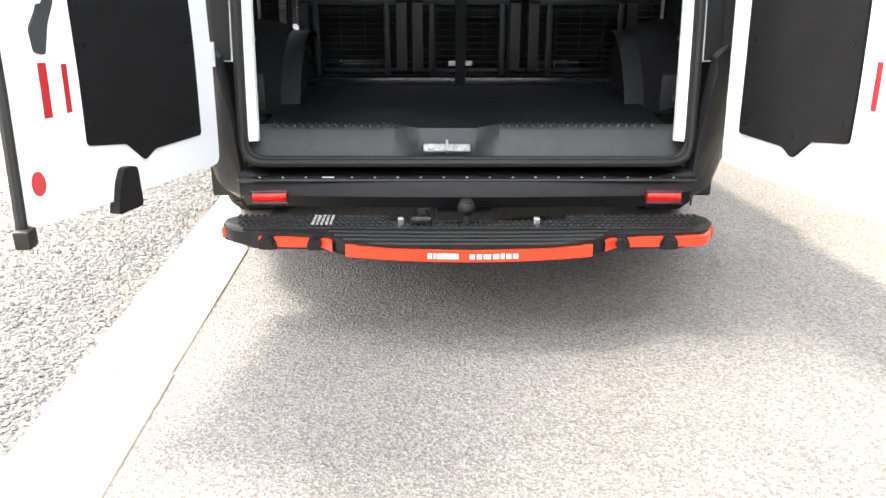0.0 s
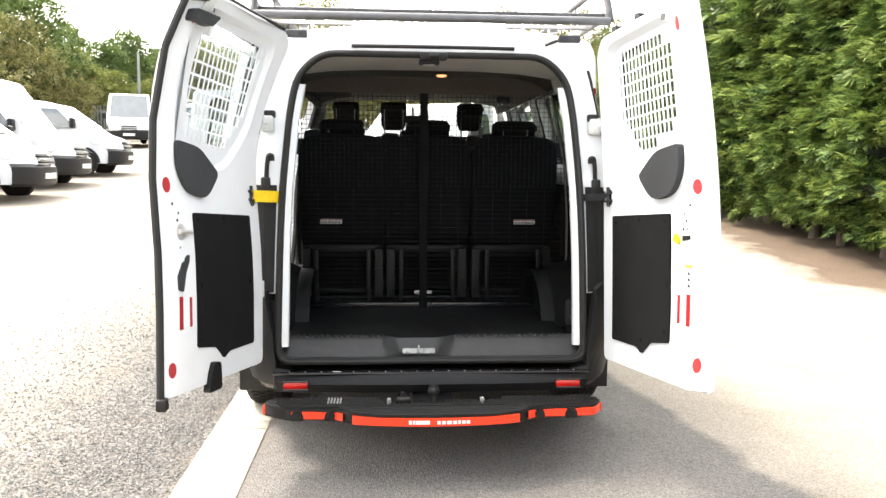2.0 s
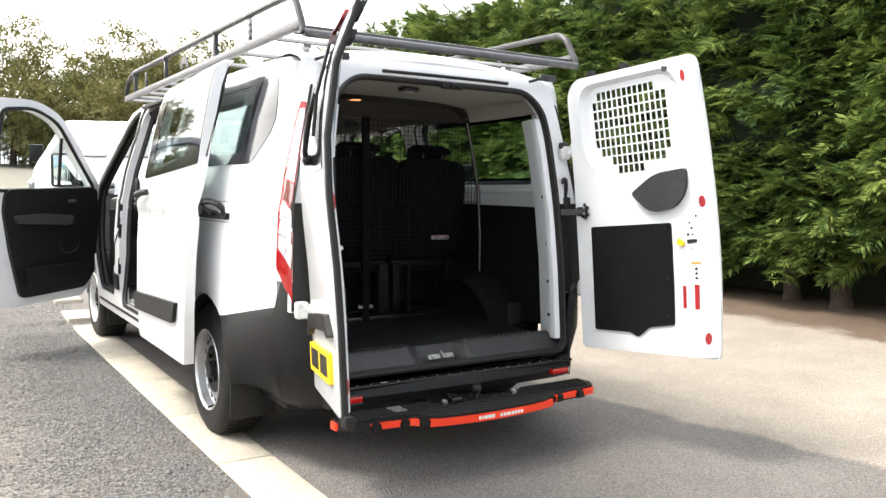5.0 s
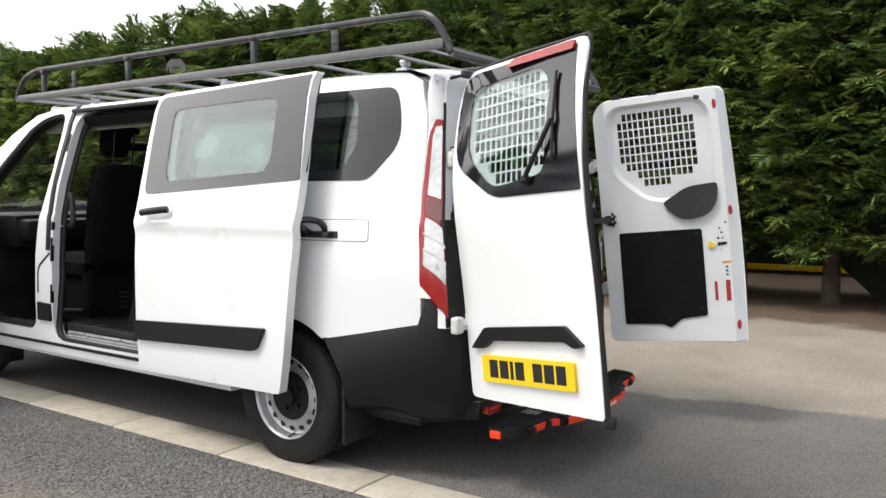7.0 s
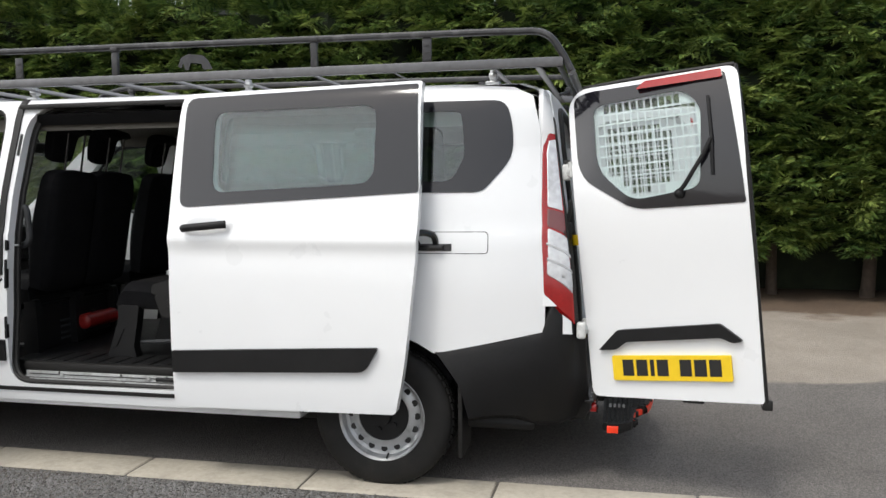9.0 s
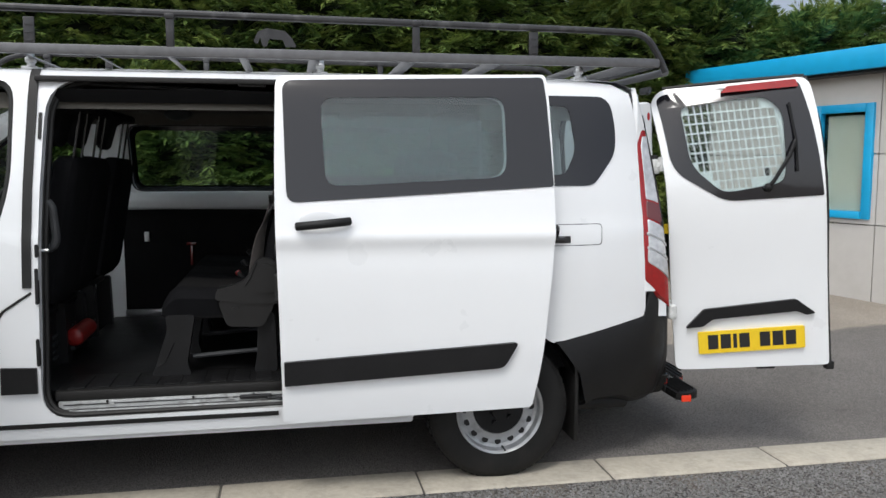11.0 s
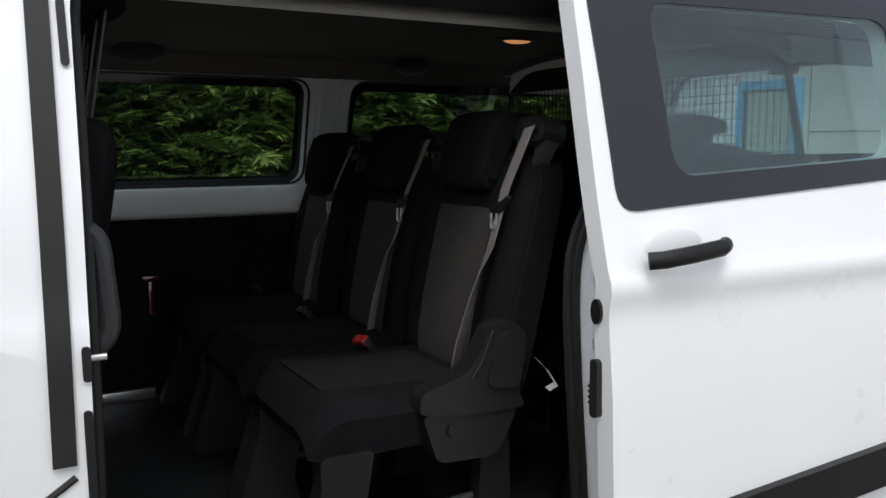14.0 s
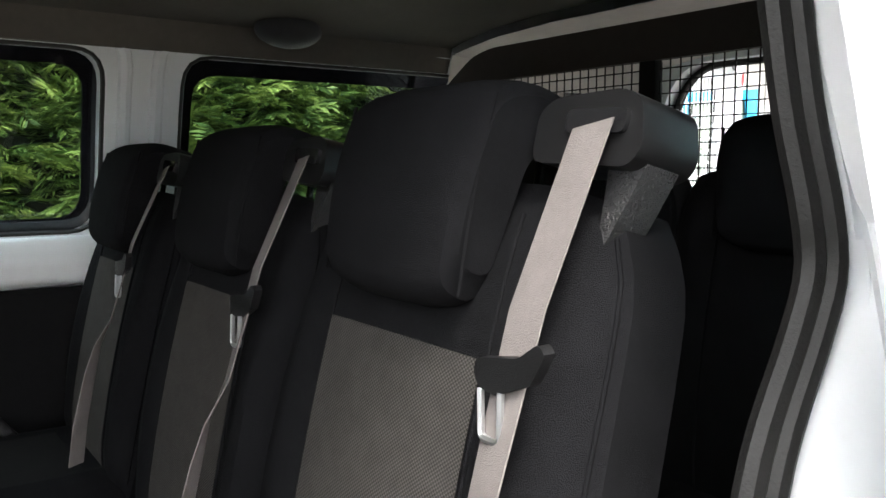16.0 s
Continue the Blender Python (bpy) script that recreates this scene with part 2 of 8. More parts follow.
# darker copy of the headlining, with the cabin's dimness in its colour
HEADLINE = material("grey_headlining", (0.108, 0.101, 0.089), 0.95, spec=0.1, var=0.08, scale=60, bump=0.3, bscale=900)
FABRIC = material("black_seat_fabric", (0.0085, 0.0086, 0.0096), 0.95, spec=0.06, var=0.25, scale=180, bump=0.6, bscale=1100)
FABRIC_GREY = woven("grey_patterned_fabric", (0.019, 0.0178, 0.0170), (0.069, 0.064, 0.060))
BELT = material("grey_seat_belt_webbing", (0.18, 0.162, 0.155), 0.7, spec=0.3, var=0.12, scale=200, bump=0.5, bscale=900)
RED_LENS = material("red_lens", (0.26, 0.004, 0.005), 0.10, var=0.15, scale=80, coat=0.3)
RED_DARK = material("dark_red_lens", (0.11, 0.014, 0.014), 0.12, var=0.1, scale=80, coat=1.0)
DULL_METAL = material("dull_plated_steel", (0.30, 0.30, 0.29), 0.5, 0.5, var=0.3, scale=120, dirt=(0.06, 0.06, 0.055, 0.7))
PLATED = material("zinc_plated_steel", (0.58, 0.57, 0.55), 0.38, 0.25, var=0.15, scale=90)
CLEAR_LENS = material("clear_lens", (0.52, 0.53, 0.55), 0.10, 0.35, var=0.3, scale=40, coat=1.0)
RED_REFL = material("red_reflective_strip", (0.80, 0.045, 0.012), 0.35, var=0.06, scale=30)
RED_LENS2 = material("red_bumper_reflector", (0.50, 0.012, 0.010), 0.15, var=0.1, scale=80, coat=0.4)
RED_TAPE = material("red_reflector_tape", (0.36, 0.018, 0.022), 0.35, var=0.1, scale=40)
RED_PL = material("red_plastic", (0.30, 0.008, 0.008), 0.4, var=0.1, scale=60)
YELLOW = material("yellow_plate", (0.80, 0.55, 0.015), 0.35, var=0.05, scale=25)
YEL_STRAP = material("yellow_strap", (0.75, 0.52, 0.01), 0.55, var=0.15, scale=60)
ORANGE = material("orange_label", (0.75, 0.32, 0.08), 0.5)
LABEL_W = material("white_label", (0.75, 0.75, 0.74), 0.5, var=0.05, scale=80)
GRAINED = material("grained_grey_plastic", (0.024, 0.024, 0.025), 0.36, spec=0.5, var=0.3, scale=120, bump=1.0, bscale=420)
GUIDE_PL = material("satin_black_plastic", (0.010, 0.010, 0.0105), 0.36, spec=0.4, var=0.06, scale=30)
WORN_W = material("worn_white_paint", (0.34, 0.34, 0.33), 0.6, var=0.3, scale=90)
INK = material("black_ink", (0.012, 0.012, 0.012), 0.5)
GLASS = glass("clear_window_glass", (0.88, 0.92, 0.91))
GLASS_T = glass("tinted_window_glass", (0.76, 0.84, 0.835), gloss=0.075)
LAMP_ON = glow("lit_dome_lamp", (1.0, 0.42, 0.17), 0.75)
LENS_W = material("pale_lamp_lens", (0.62, 0.60, 0.56), 0.3, var=0.1, scale=60)
MIRROR = material("mirror_glass", (0.85, 0.87, 0.88), 0.03, 1.0)
SOIL_FILL = material("dark_joint_grit", (0.10, 0.092, 0.08), 0.95, var=0.4, scale=80)
CONCRETE = material("kerb_concrete", (0.42, 0.385, 0.32), 0.9, var=0.16, scale=40, bump=0.5, bscale=260, dirt=(0.24, 0.22, 0.18, 0.55))
WALL_G = material("grey_wall_cladding", (0.52, 0.50, 0.475), 0.6, var=0.06, scale=6, dirt=(0.4, 0.38, 0.35, 0.3))
BLUE = material("bright_blue_paint", (0.015, 0.36, 0.66), 0.4, var=0.08, scale=8)
BLIND = material("cream_blind", (0.66, 0.64, 0.56), 0.8, var=0.05, scale=20)
BARK = material("brown_bark", (0.070, 0.052, 0.040), 0.95, var=0.35, scale=25, bump=0.8, bscale=60)
FENCE = material("galvanised_fence_steel", (0.30, 0.31, 0.31), 0.55, 0.5, var=0.15, scale=8)
DARK_GREEN = material("dark_green_car_paint", (0.022, 0.032, 0.018), 0.25, 0.2, var=0.08, scale=8, coat=0.8)
SILVER = material("silver_car_paint", (0.42, 0.44, 0.46), 0.3, 0.6, var=0.05, scale=8, coat=0.5)
HEDGE_M = leafy("conifer_foliage", (0.015, 0.036, 0.011), (0.060, 0.114, 0.026), (0.16, 0.225, 0.055))
HEDGE_TIP = leafy("young_conifer_foliage", (0.045, 0.090, 0.018), (0.12, 0.18, 0.040), (0.24, 0.30, 0.075))
# near-black green that paints in the shade deep in the hedge
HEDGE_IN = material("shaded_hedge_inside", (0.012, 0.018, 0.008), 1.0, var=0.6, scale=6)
TREE_A = leafy("green_leaves", (0.030, 0.060, 0.016), (0.085, 0.14, 0.035), (0.17, 0.22, 0.07))
TREE_B = leafy("yellow_green_leaves", (0.075, 0.10, 0.022), (0.17, 0.20, 0.05), (0.29, 0.31, 0.10))
TREE_C = leafy("olive_leaves", (0.07, 0.075, 0.022), (0.15, 0.15, 0.05), (0.26, 0.24, 0.09))
TREE_R = leafy("copper_leaves", (0.09, 0.04, 0.04), (0.20, 0.095, 0.09), (0.34, 0.19, 0.18))


def ground_material():
    m = bpy.data.materials.new("yard_ground")
    m.use_nodes = True
    nt = m.node_tree
    link = nt.links.new
    b = nt.nodes["Principled BSDF"]
    b.inputs["Roughness"].default_value = 0.92
    b.inputs["Specular IOR Level"].default_value = 0.25
    tc = nt.nodes.new("ShaderNodeTexCoord")
    sep = nt.nodes.new("ShaderNodeSeparateXYZ")
    link(tc.outputs["Object"], sep.inputs[0])

    def tex(kind, scale, **kw):
        n = nt.nodes.new(kind)
        n.inputs["Scale"].default_value = scale
        for k, v in kw.items():
            n.inputs[k].default_value = v
        link(tc.outputs["Object"], n.inputs["Vector"])
        return n

    def rng(src, a, b2, c, d):
        n = nt.nodes.new("ShaderNodeMapRange")
        for k, v in zip(("From Min", "From Max", "To Min", "To Max"), (a, b2, c, d)):
            n.inputs[k].default_value = v
        link(src, n.inputs["Value"])
        return n.outputs[0]

    def math_(op, a, c):
        n = nt.nodes.new("ShaderNodeMath")
        n.operation = op
        for i, v in enumerate((a, c)):
            if isinstance(v, (int, float)):
                n.inputs[i].default_value = v
            else:
                link(v, n.inputs[i])
        return n.outputs[0]

    def mixc(f, a, c):
        n = nt.nodes.new("ShaderNodeMix")
        n.data_type = 'RGBA'
        link(f, n.inputs["Factor"])
        for key, v in (("A", a), ("B", c)):
            if isinstance(v, tuple):
                n.inputs[key].default_value = (*v, 1)
            else:
                link(v, n.inputs[key])
        return n.outputs["Result"]

    chips = tex("ShaderNodeTexVoronoi", 150.0)
    grain = tex("ShaderNodeTexNoise", 130.0, Detail=3.0)
    blot = tex("ShaderNodeTexNoise", 1.1, Detail=7.0, Roughness=0.6)
    wob = tex("ShaderNodeTexNoise", 2.2, Detail=4.0)
    chipv = nt.nodes.new("ShaderNodeSeparateColor")
    link(chips.outputs["Color"], chipv.inputs[0])
    # three surfaces: asphalt bay, worn chippings outside the kerb, pale gravelled yard
    asphalt = mixc(chipv.outputs[0], (0.105, 0.099, 0.093), (0.215, 0.20, 0.187))
    stones = tex("ShaderNodeTexVoronoi", 95.0)
    stonev = nt.nodes.new("ShaderNodeSeparateColor")
    link(stones.outputs["Color"], stonev.inputs[0])
    worn = mixc(rng(stonev.outputs[0], 0.15, 1.0, 0.0, 1.0), (0.052, 0.050, 0.048), (0.225, 0.213, 0.20))
    worn = mixc(rng(wob.outputs["Fac"], 0.50, 0.72, 0.0, 0.7), worn, mixc(stonev.outputs[1], (0.075, 0.060, 0.048), (0.19, 0.155, 0.125)))
    pale = mixc(chipv.outputs[0], (0.235, 0.205, 0.172), (0.36, 0.323, 0.277))
    soil = mixc(chipv.outputs[0], (0.065, 0.045, 0.032), (0.17, 0.125, 0.09))
    edge = math_('ADD', sep.outputs["X"], rng(wob.outputs["Fac"], 0.3, 0.7, -0.06, 0.06))
    col = mixc(rng(edge, -0.95, -0.90, 0.0, 1.0), worn, asphalt)
    slant = math_('ADD', edge, math_('MULTIPLY', sep.outputs["Y"], 0.157))
    col = mixc(rng(slant, 1.36, 1.44, 0.0, 1.0), col, pale)
    far = math_('ADD', sep.outputs["Y"], rng(wob.outputs["Fac"], 0.3, 0.7, -0.3, 0.3))
    left_far = math_('MULTIPLY', rng(edge, -3.0, -1.6, 1.0, 0.0), 0.9)
    col = mixc(left_far, col, pale)
    col = mixc(rng(far, 6.5, 8.5, 0.0, 0.92), col, pale)
    col = mixc(rng(math_('ADD', sep.outputs["X"], rng(blot.outputs["Fac"], 0.3, 0.7, -0.5, 0.5)), 4.55, 5.0, 0.0, 1.0), col, soil)
    shade = nt.nodes.new("ShaderNodeVectorMath")
    shade.operation = 'SCALE'
    link(col, shade.inputs[0])
    link(math_('MULTIPLY', rng(blot.outputs["Fac"], 0.3, 0.7, 0.84, 1.16), rng(grain.outputs["Fac"], 0.3, 0.7, 0.78, 1.22)), shade.inputs["Scale"])
    link(shade.outputs[0], b.inputs["Base Color"])
    bp = nt.nodes.new("ShaderNodeBump")
    bp.inputs["Strength"].default_value = 0.7
    bp.inputs["Distance"].default_value = 0.006
    link(math_('ADD', math_('ADD', chips.outputs["Distance"], grain.outputs["Fac"]), stones.outputs["Distance"]), bp.inputs["Height"])
    link(bp.outputs[0], b.inputs["Normal"])
    return m


GROUND = ground_material()
CHIPPING = material("loose_stone_chippings", (0.165, 0.162, 0.158), 0.9, var=0.45, scale=30, island=1.2)

# ---------------------------------------------------------------- building blocks
def smooth(me, angle=35):
    me.polygons.foreach_set("use_smooth", [True] * len(me.polygons))
    me.set_sharp_from_angle(angle=radians(angle))


def part(name, bm, mat, parent=None, label="", angle=35, recalc=True):
    """Links a bmesh as one mesh object under a thing or under a part."""
    if recalc:
        bmesh.ops.recalc_face_normals(bm, faces=bm.faces)
    me = bpy.data.meshes.new(name)
    bm.to_mesh(me)
    bm.free()
    me.materials.append(mat)
    smooth(me, angle)
    ob = new(name, me)
    ob.parent = parent
    if label:
        ob["label"] = label
    return ob


def thing(name, label, category, at=(0, 0, 0), group="", kind="", turn=0):
    ob = new(name)
    ob.empty_display_size = 0.1
    ob.matrix_basis = pose(*at, 0, 0, turn)
    return tagged(ob, label, category, group, kind)


def box(bm, a, b, bevel=0.0, m=None, seg=2):
    """A box between two corners, with rounded edges, moved by m."""
    res = bmesh.ops.create_cube(bm, size=1)
    vs = res["verts"]
    for v in vs:
        v.co = Vector([(a[i] + b[i]) / 2 + v.co[i] * (b[i] - a[i]) for i in range(3)])
    if bevel > 0:
        es = list({e for v in vs for e in v.link_edges})
        r = bmesh.ops.bevel(bm, geom=es, offset=bevel, segments=seg, affect='EDGES', profile=0.5)
        vs = list({v for f in r["faces"] for v in f.verts} | {v for v in vs if v.is_valid})
    if m is not None:
        bmesh.ops.transform(bm, matrix=m, verts=vs)
    return vs


def cyl(bm, p, q, r, r2=None, seg=20, caps=True):
    """A cylinder or cone from p to q."""
    p, q = Vector(p), Vector(q)
    d = q - p
    m = Matrix.Translation((p + q) / 2) @ d.to_track_quat("Z", "Y").to_matrix().to_4x4()
    return bmesh.ops.create_cone(bm, cap_ends=caps, segments=seg, radius1=r, radius2=r if r2 is None else r2, depth=d.length, matrix=m)["verts"]


def ball(bm, c, r, sx=1, sy=1, sz=1, u=16, v=10):
    m = Matrix.Translation(c) @ Matrix.Diagonal((sx, sy, sz, 1))
    return bmesh.ops.create_uvsphere(bm, u_segments=u, v_segments=v, radius=r, matrix=m)["verts"]


def tube(bm, pts, r, seg=10, closed=False, flat=1.0):
    """A round bar through the points; flat < 1 squashes it."""
    pts = [Vector(p) for p in pts]
    n = len(pts)
    rings = []
    up = None
    for i, p in enumerate(pts):
        a = pts[(i - 1) % n] if (closed or i > 0) else p
        b = pts[(i + 1) % n] if (closed or i < n - 1) else p
        t = (b - a).normalized()
        if up is None:
            up = Vector((0, 0, 1)) if abs(t.z) < 0.9 else Vector((1, 0, 0))
        side = t.cross(up).normalized()
        up = side.cross(t).normalized()
        rings.append([bm.verts.new(p + side * math.cos(2 * math.pi * k / seg) * r + up * math.sin(2 * math.pi * k / seg) * r * flat) for k in range(seg)])
    for i in range(n if closed else n - 1):
        A, B = rings[i], rings[(i + 1) % n]
        for k in range(seg):
            bm.faces.new((A[k], A[(k + 1) % seg], B[(k + 1) % seg], B[k]))
    if not closed:
        bm.faces.new(rings[0][::-1])
        bm.faces.new(rings[-1])


def bend(pts, r, n=4):
    """An open line with its inner corners rounded."""
    pts = [Vector(p) for p in pts]
    out = [pts[0]]
    for a, b, c in zip(pts, pts[1:], pts[2:]):
        rr = min(r, (b - a).length * 0.49, (c - b).length * 0.49)
        p, q = b + (a - b).normalized() * rr, b + (c - b).normalized() * rr
        for i in range(n + 1):
            t = i / n
            out.append(p * (1 - t) ** 2 + b * 2 * t * (1 - t) + q * t * t)
    out.append(pts[-1])
    return out


def rounded(pts, r, n=4):
    """A closed outline with rounded corners; r for all corners, or one for each."""
    k = len(pts)
    rs = r if isinstance(r, (list, tuple)) else [r] * k
    out = []
    for i in range(k):
        a, b, c = Vector(pts[i - 1]), Vector(pts[i]), Vector(pts[(i + 1) % k])
        rr = min(rs[i], (b - a).length * 0.48, (c - b).length * 0.48)
        if rr < 1e-4:
            out.append(tuple(b))
            continue
        p, q = b + (a - b).normalized() * rr, b + (c - b).normalized() * rr
        for j in range(n + 1):
            t = j / n
            out.append(tuple(p * (1 - t) ** 2 + b * 2 * t * (1 - t) + q * t * t))
    return out


def plate(outer, holes, place, thick, us=(), vs=(), bm=None):
    """A sheet with holes, outlined in (u, v), laid on a curved surface place(u, v, depth), with a thickness."""
    flat = bmesh.new()
    for loop in (outer, *holes):
        ring = [flat.verts.new((p[0], p[1], 0)) for p in loop]
        for i in range(len(ring)):
            flat.edges.new((ring[i - 1], ring[i]))
    bmesh.ops.triangle_fill(flat, use_beauty=True, use_dissolve=False, edges=flat.edges[:])
    for level, axis in [(u, (1, 0, 0)) for u in us] + [(v, (0, 1, 0)) for v in vs]:
        co = Vector(axis) * level
        bmesh.ops.bisect_plane(flat, geom=flat.verts[:] + flat.edges[:] + flat.faces[:], plane_co=co, plane_no=axis, dist=1e-5)
    bmesh.ops.remove_doubles(flat, verts=flat.verts[:], dist=1e-5)
    bm = bm or bmesh.new()
    front = {v: bm.verts.new(place(v.co.x, v.co.y, 0.0)) for v in flat.verts}
    back = {v: bm.verts.new(place(v.co.x, v.co.y, thick)) for v in flat.verts}
    for f in flat.faces:
        ring = list(f.verts)
        if f.normal.z < 0:
            ring.reverse()
        bm.faces.new([front[v] for v in ring])
        bm.faces.new([back[v] for v in reversed(ring)])
    for e in flat.edges:
        if len(e.link_faces) == 1:
            a, b = e.verts
            bm.faces.new((front[a], front[b], back[b], back[a]))
    flat.free()
    return bm


def grid(bm, rows):
    """A sheet through rows of points."""
    vs = [[bm.verts.new(p) for p in row] for row in rows]
    for a, b in zip(vs, vs[1:]):
        for i in range(len(a) - 1):
            bm.faces.new((a[i], a[i + 1], b[i + 1], b[i]))
    return vs


def prism(bm, pts, a, b, place):
    """A solid with the outline pts, between depths a and b."""
    lo = [bm.verts.new(place(u, v, a)) for u, v in pts]
    hi = [bm.verts.new(place(u, v, b)) for u, v in pts]
    n = len(pts)
    bm.faces.new(lo[::-1])
    bm.faces.new(hi)
    for i in range(n):
        bm.faces.new((lo[i], lo[(i + 1) % n], hi[(i + 1) % n], hi[i]))


def soften(bm, offset, seg=2, angle=30):
    es = [e for e in bm.edges if len(e.link_faces) == 2 and e.calc_face_angle(0) > radians(angle)]
    bmesh.ops.bevel(bm, geom=es, offset=offset, segments=seg, affect='EDGES', profile=0.5)


def steps(a, b, n):
    return [a + (b - a) * i / n for i in range(n + 1)]


def fast_mesh(name, verts, quads, mat):
    """A mesh of many loose quads from number arrays."""
    me = bpy.data.meshes.new(name)
    n = len(quads)
    me.vertices.add(len(verts))
    me.vertices.foreach_set("co", np.asarray(verts, np.float32).ravel())
    me.loops.add(n * 4)
    me.loops.foreach_set("vertex_index", np.asarray(quads, np.int32).ravel())
    me.polygons.add(n)
    me.polygons.foreach_set("loop_start", np.arange(0, n * 4, 4, dtype=np.int32))
    me.polygons.foreach_set("loop_total", np.full(n, 4, np.int32))
    me.update(calc_edges=True)
    me.materials.append(mat)
    return me


def rise(x, y):
    """The height of the yard, which climbs gently ahead of the van and towards the hedge."""
    def ramp(d):
        return d * 0.5 + math.sqrt(d * d + 1.0) * 0.5
    h = 0.063 * ramp(y - 4.8) + 0.022 * ramp(x - 2.6)
    near = max(0.0, min(1.0, (max(abs(x) - 1.2, y - 4.6, -y - 1.0, 0.0)) / 1.2))
    return min(h, 2.6) * near if y < 120 else 2.6


# ---------------------------------------------------------------- the yard
def build_ground():
    bm = bmesh.new()
    xs = [-900, -300, -120, -60] + steps(-40, -4, 12) + steps(-3.4, 6.4, 28) + [8, 11, 15, 22, 32, 50, 120, 300, 900]
    ys = [-900, -300, -100, -40, -20, -10] + steps(-6, 9, 30) + steps(10.5, 60, 30) + [75, 100, 140, 300, 900]
    grid(bm, [[(x, y, rise(x, y)) for x in xs] for y in ys])
    ob = part("ground", bm, GROUND)
    tagged(ob, "asphalt bay between worn chippings and a pale gravelled yard", "ground", kind="structure")


build_ground()

# ---------------------------------------------------------------- the van: y runs from its rear bumper to its nose
HALF = [(0.25, 0.925), (0.40, 0.948), (0.66, 0.956), (0.95, 0.950), (1.12, 0.938), (1.19, 0.934), (1.215, 0.925), (1.33, 0.905),
        (1.42, 0.886), (1.6, 0.846), (1.78, 0.800), (1.86, 0.768), (1.90, 0.735), (1.93, 0.68)]
ZS = [0.4, 0.5, 0.66, 0.8, 0.95, 1.05, 1.12, 1.19, 1.215, 1.27, 1.33, 1.42, 1.5, 1.6, 1.7, 1.78, 1.82, 1.86, 1.885]
YS = [0.22, 0.26, 0.31, 0.37, 0.44, 0.52, 0.62, 0.75, 0.95, 1.2, 1.5, 1.8, 2.1, 4.2, 4.4, 4.6, 4.8, 5.0, 5.1]


def half_width(z):
    return float(np.interp(z, [a for a, _ in HALF], [b for _, b in HALF]))


def body_x(y, z):
    # the plan narrows towards the tail and is widest by the doors
    dx = -0.035 * min(1.0, max(0.0, (y - 0.7) / 1.4)) * min(1.0, max(0.35, (1.9 - z) / 0.5))
    if y < 0.75:
        dx += 0.095 * ((0.75 - y) / 0.55) ** 2 * (1.0 if z < 1.6 else max(0.45, 1 - (z - 1.6) / 0.4))
    if y > 4.1:
        dx += 0.16 * ((y - 4.1) / 1.1) ** 2
    if y > 3.1 and z > 1.2:
        dx += 0.05 * (z - 1.2) * (y - 3.1)
    return half_width(z) - dx


def on_side(sgn):
    return lambda y, z, d: (sgn * (body_x(y, z) - d), y, z)


def rear_y(z):
    return float(np.interp(z, (0.3, 0.5, 0.9, 1.3, 1.7, 1.86, 1.92), (0.02, 0.03, 0.055, 0.095, 0.15, 0.185, 0.24)))


def on_rear(x, z, d):
    return (x, rear_y(z) + d + 0.03 * (abs(x) / 0.8) ** 4, z)


def arc(cy, cz, r, a0, a1, n=14):
    return [(cy + r * math.cos(radians(a)), cz + r * math.sin(radians(a))) for a in steps(a0, a1, n)]


van = thing("van", "white crew van with every door open, parked against the kerb", "van")
AX_R, AX_F, RW = (0.965, 0.335), (4.258, 0.335), 0.335

SLIDE_HOLE = rounded([(1.785, 0.42), (2.966, 0.42), (2.955, 1.1), (2.936, 1.862), (1.785, 1.862)], [0.05, 0.13, 0.3, 0.17, 0.06], 6)
FRONT_HOLE = rounded([(3.16, 0.47), (3.80, 0.47), (4.02, 0.80), (4.06, 1.26), (3.50, 1.765), (3.32, 1.845), (3.065, 1.862), (3.06, 1.40), (3.13, 1.17), (3.152, 0.95)],
                     [0.10, 0.10, 0.14, 0.08, 0.12, 0.10, 0.10, 0.14, 0.12, 0.2], 5)
SIDE_OUT = ([(0.215, 1.0), (0.205, 0.90), (0.205, 0.752), (0.705, 0.652)] + arc(*AX_R, 0.405, 127, 2)
            + [(1.38, 0.335), (3.84, 0.335)] + arc(*AX_F, 0.405, 178, 2)
            + [(4.72, 0.34), (5.05, 0.36), (5.2, 0.55), (5.2, 0.90), (5.02, 1.06), (4.5, 1.20), (4.40, 1.26), (3.72, 1.74), (3.45, 1.865), (3.2, 1.90),
               (0.55, 1.90), (0.36, 1.885), (0.27, 1.84), (0.235, 1.68), (0.235, 1.62), (0.225, 1.3)])


def q_window(y0, y1, z0, z1):
    return rounded([(y0 + 0.13, z0), (y1, z0), (y1, z1), (y0 + 0.03, z1), (y0, z1 - 0.12), (y0, z0 + 0.14)], [0.04, 0.07, 0.07, 0.06, 0.05, 0.06], 4)


Q_LEFT = q_window(0.375, 1.80, 1.418, 1.797)
Q_RIGHT = q_window(0.375, 1.765, 1.325, 1.735)
W_RIGHT = rounded([(1.94, 1.325), (2.91, 1.325), (2.91, 1.735), (1.94, 1.735)], 0.07, 5)
F_RIGHT = rounded([(3.15, 1.25), (4.1, 1.25), (3.5, 1.745), (3.2, 1.76)], 0.06, 4)

part("side_panel", plate(SIDE_OUT, [SLIDE_HOLE, FRONT_HOLE, Q_LEFT], on_side(-1), 0.06, YS, ZS), WHITE, van, "white painted body side with the door openings", 25)
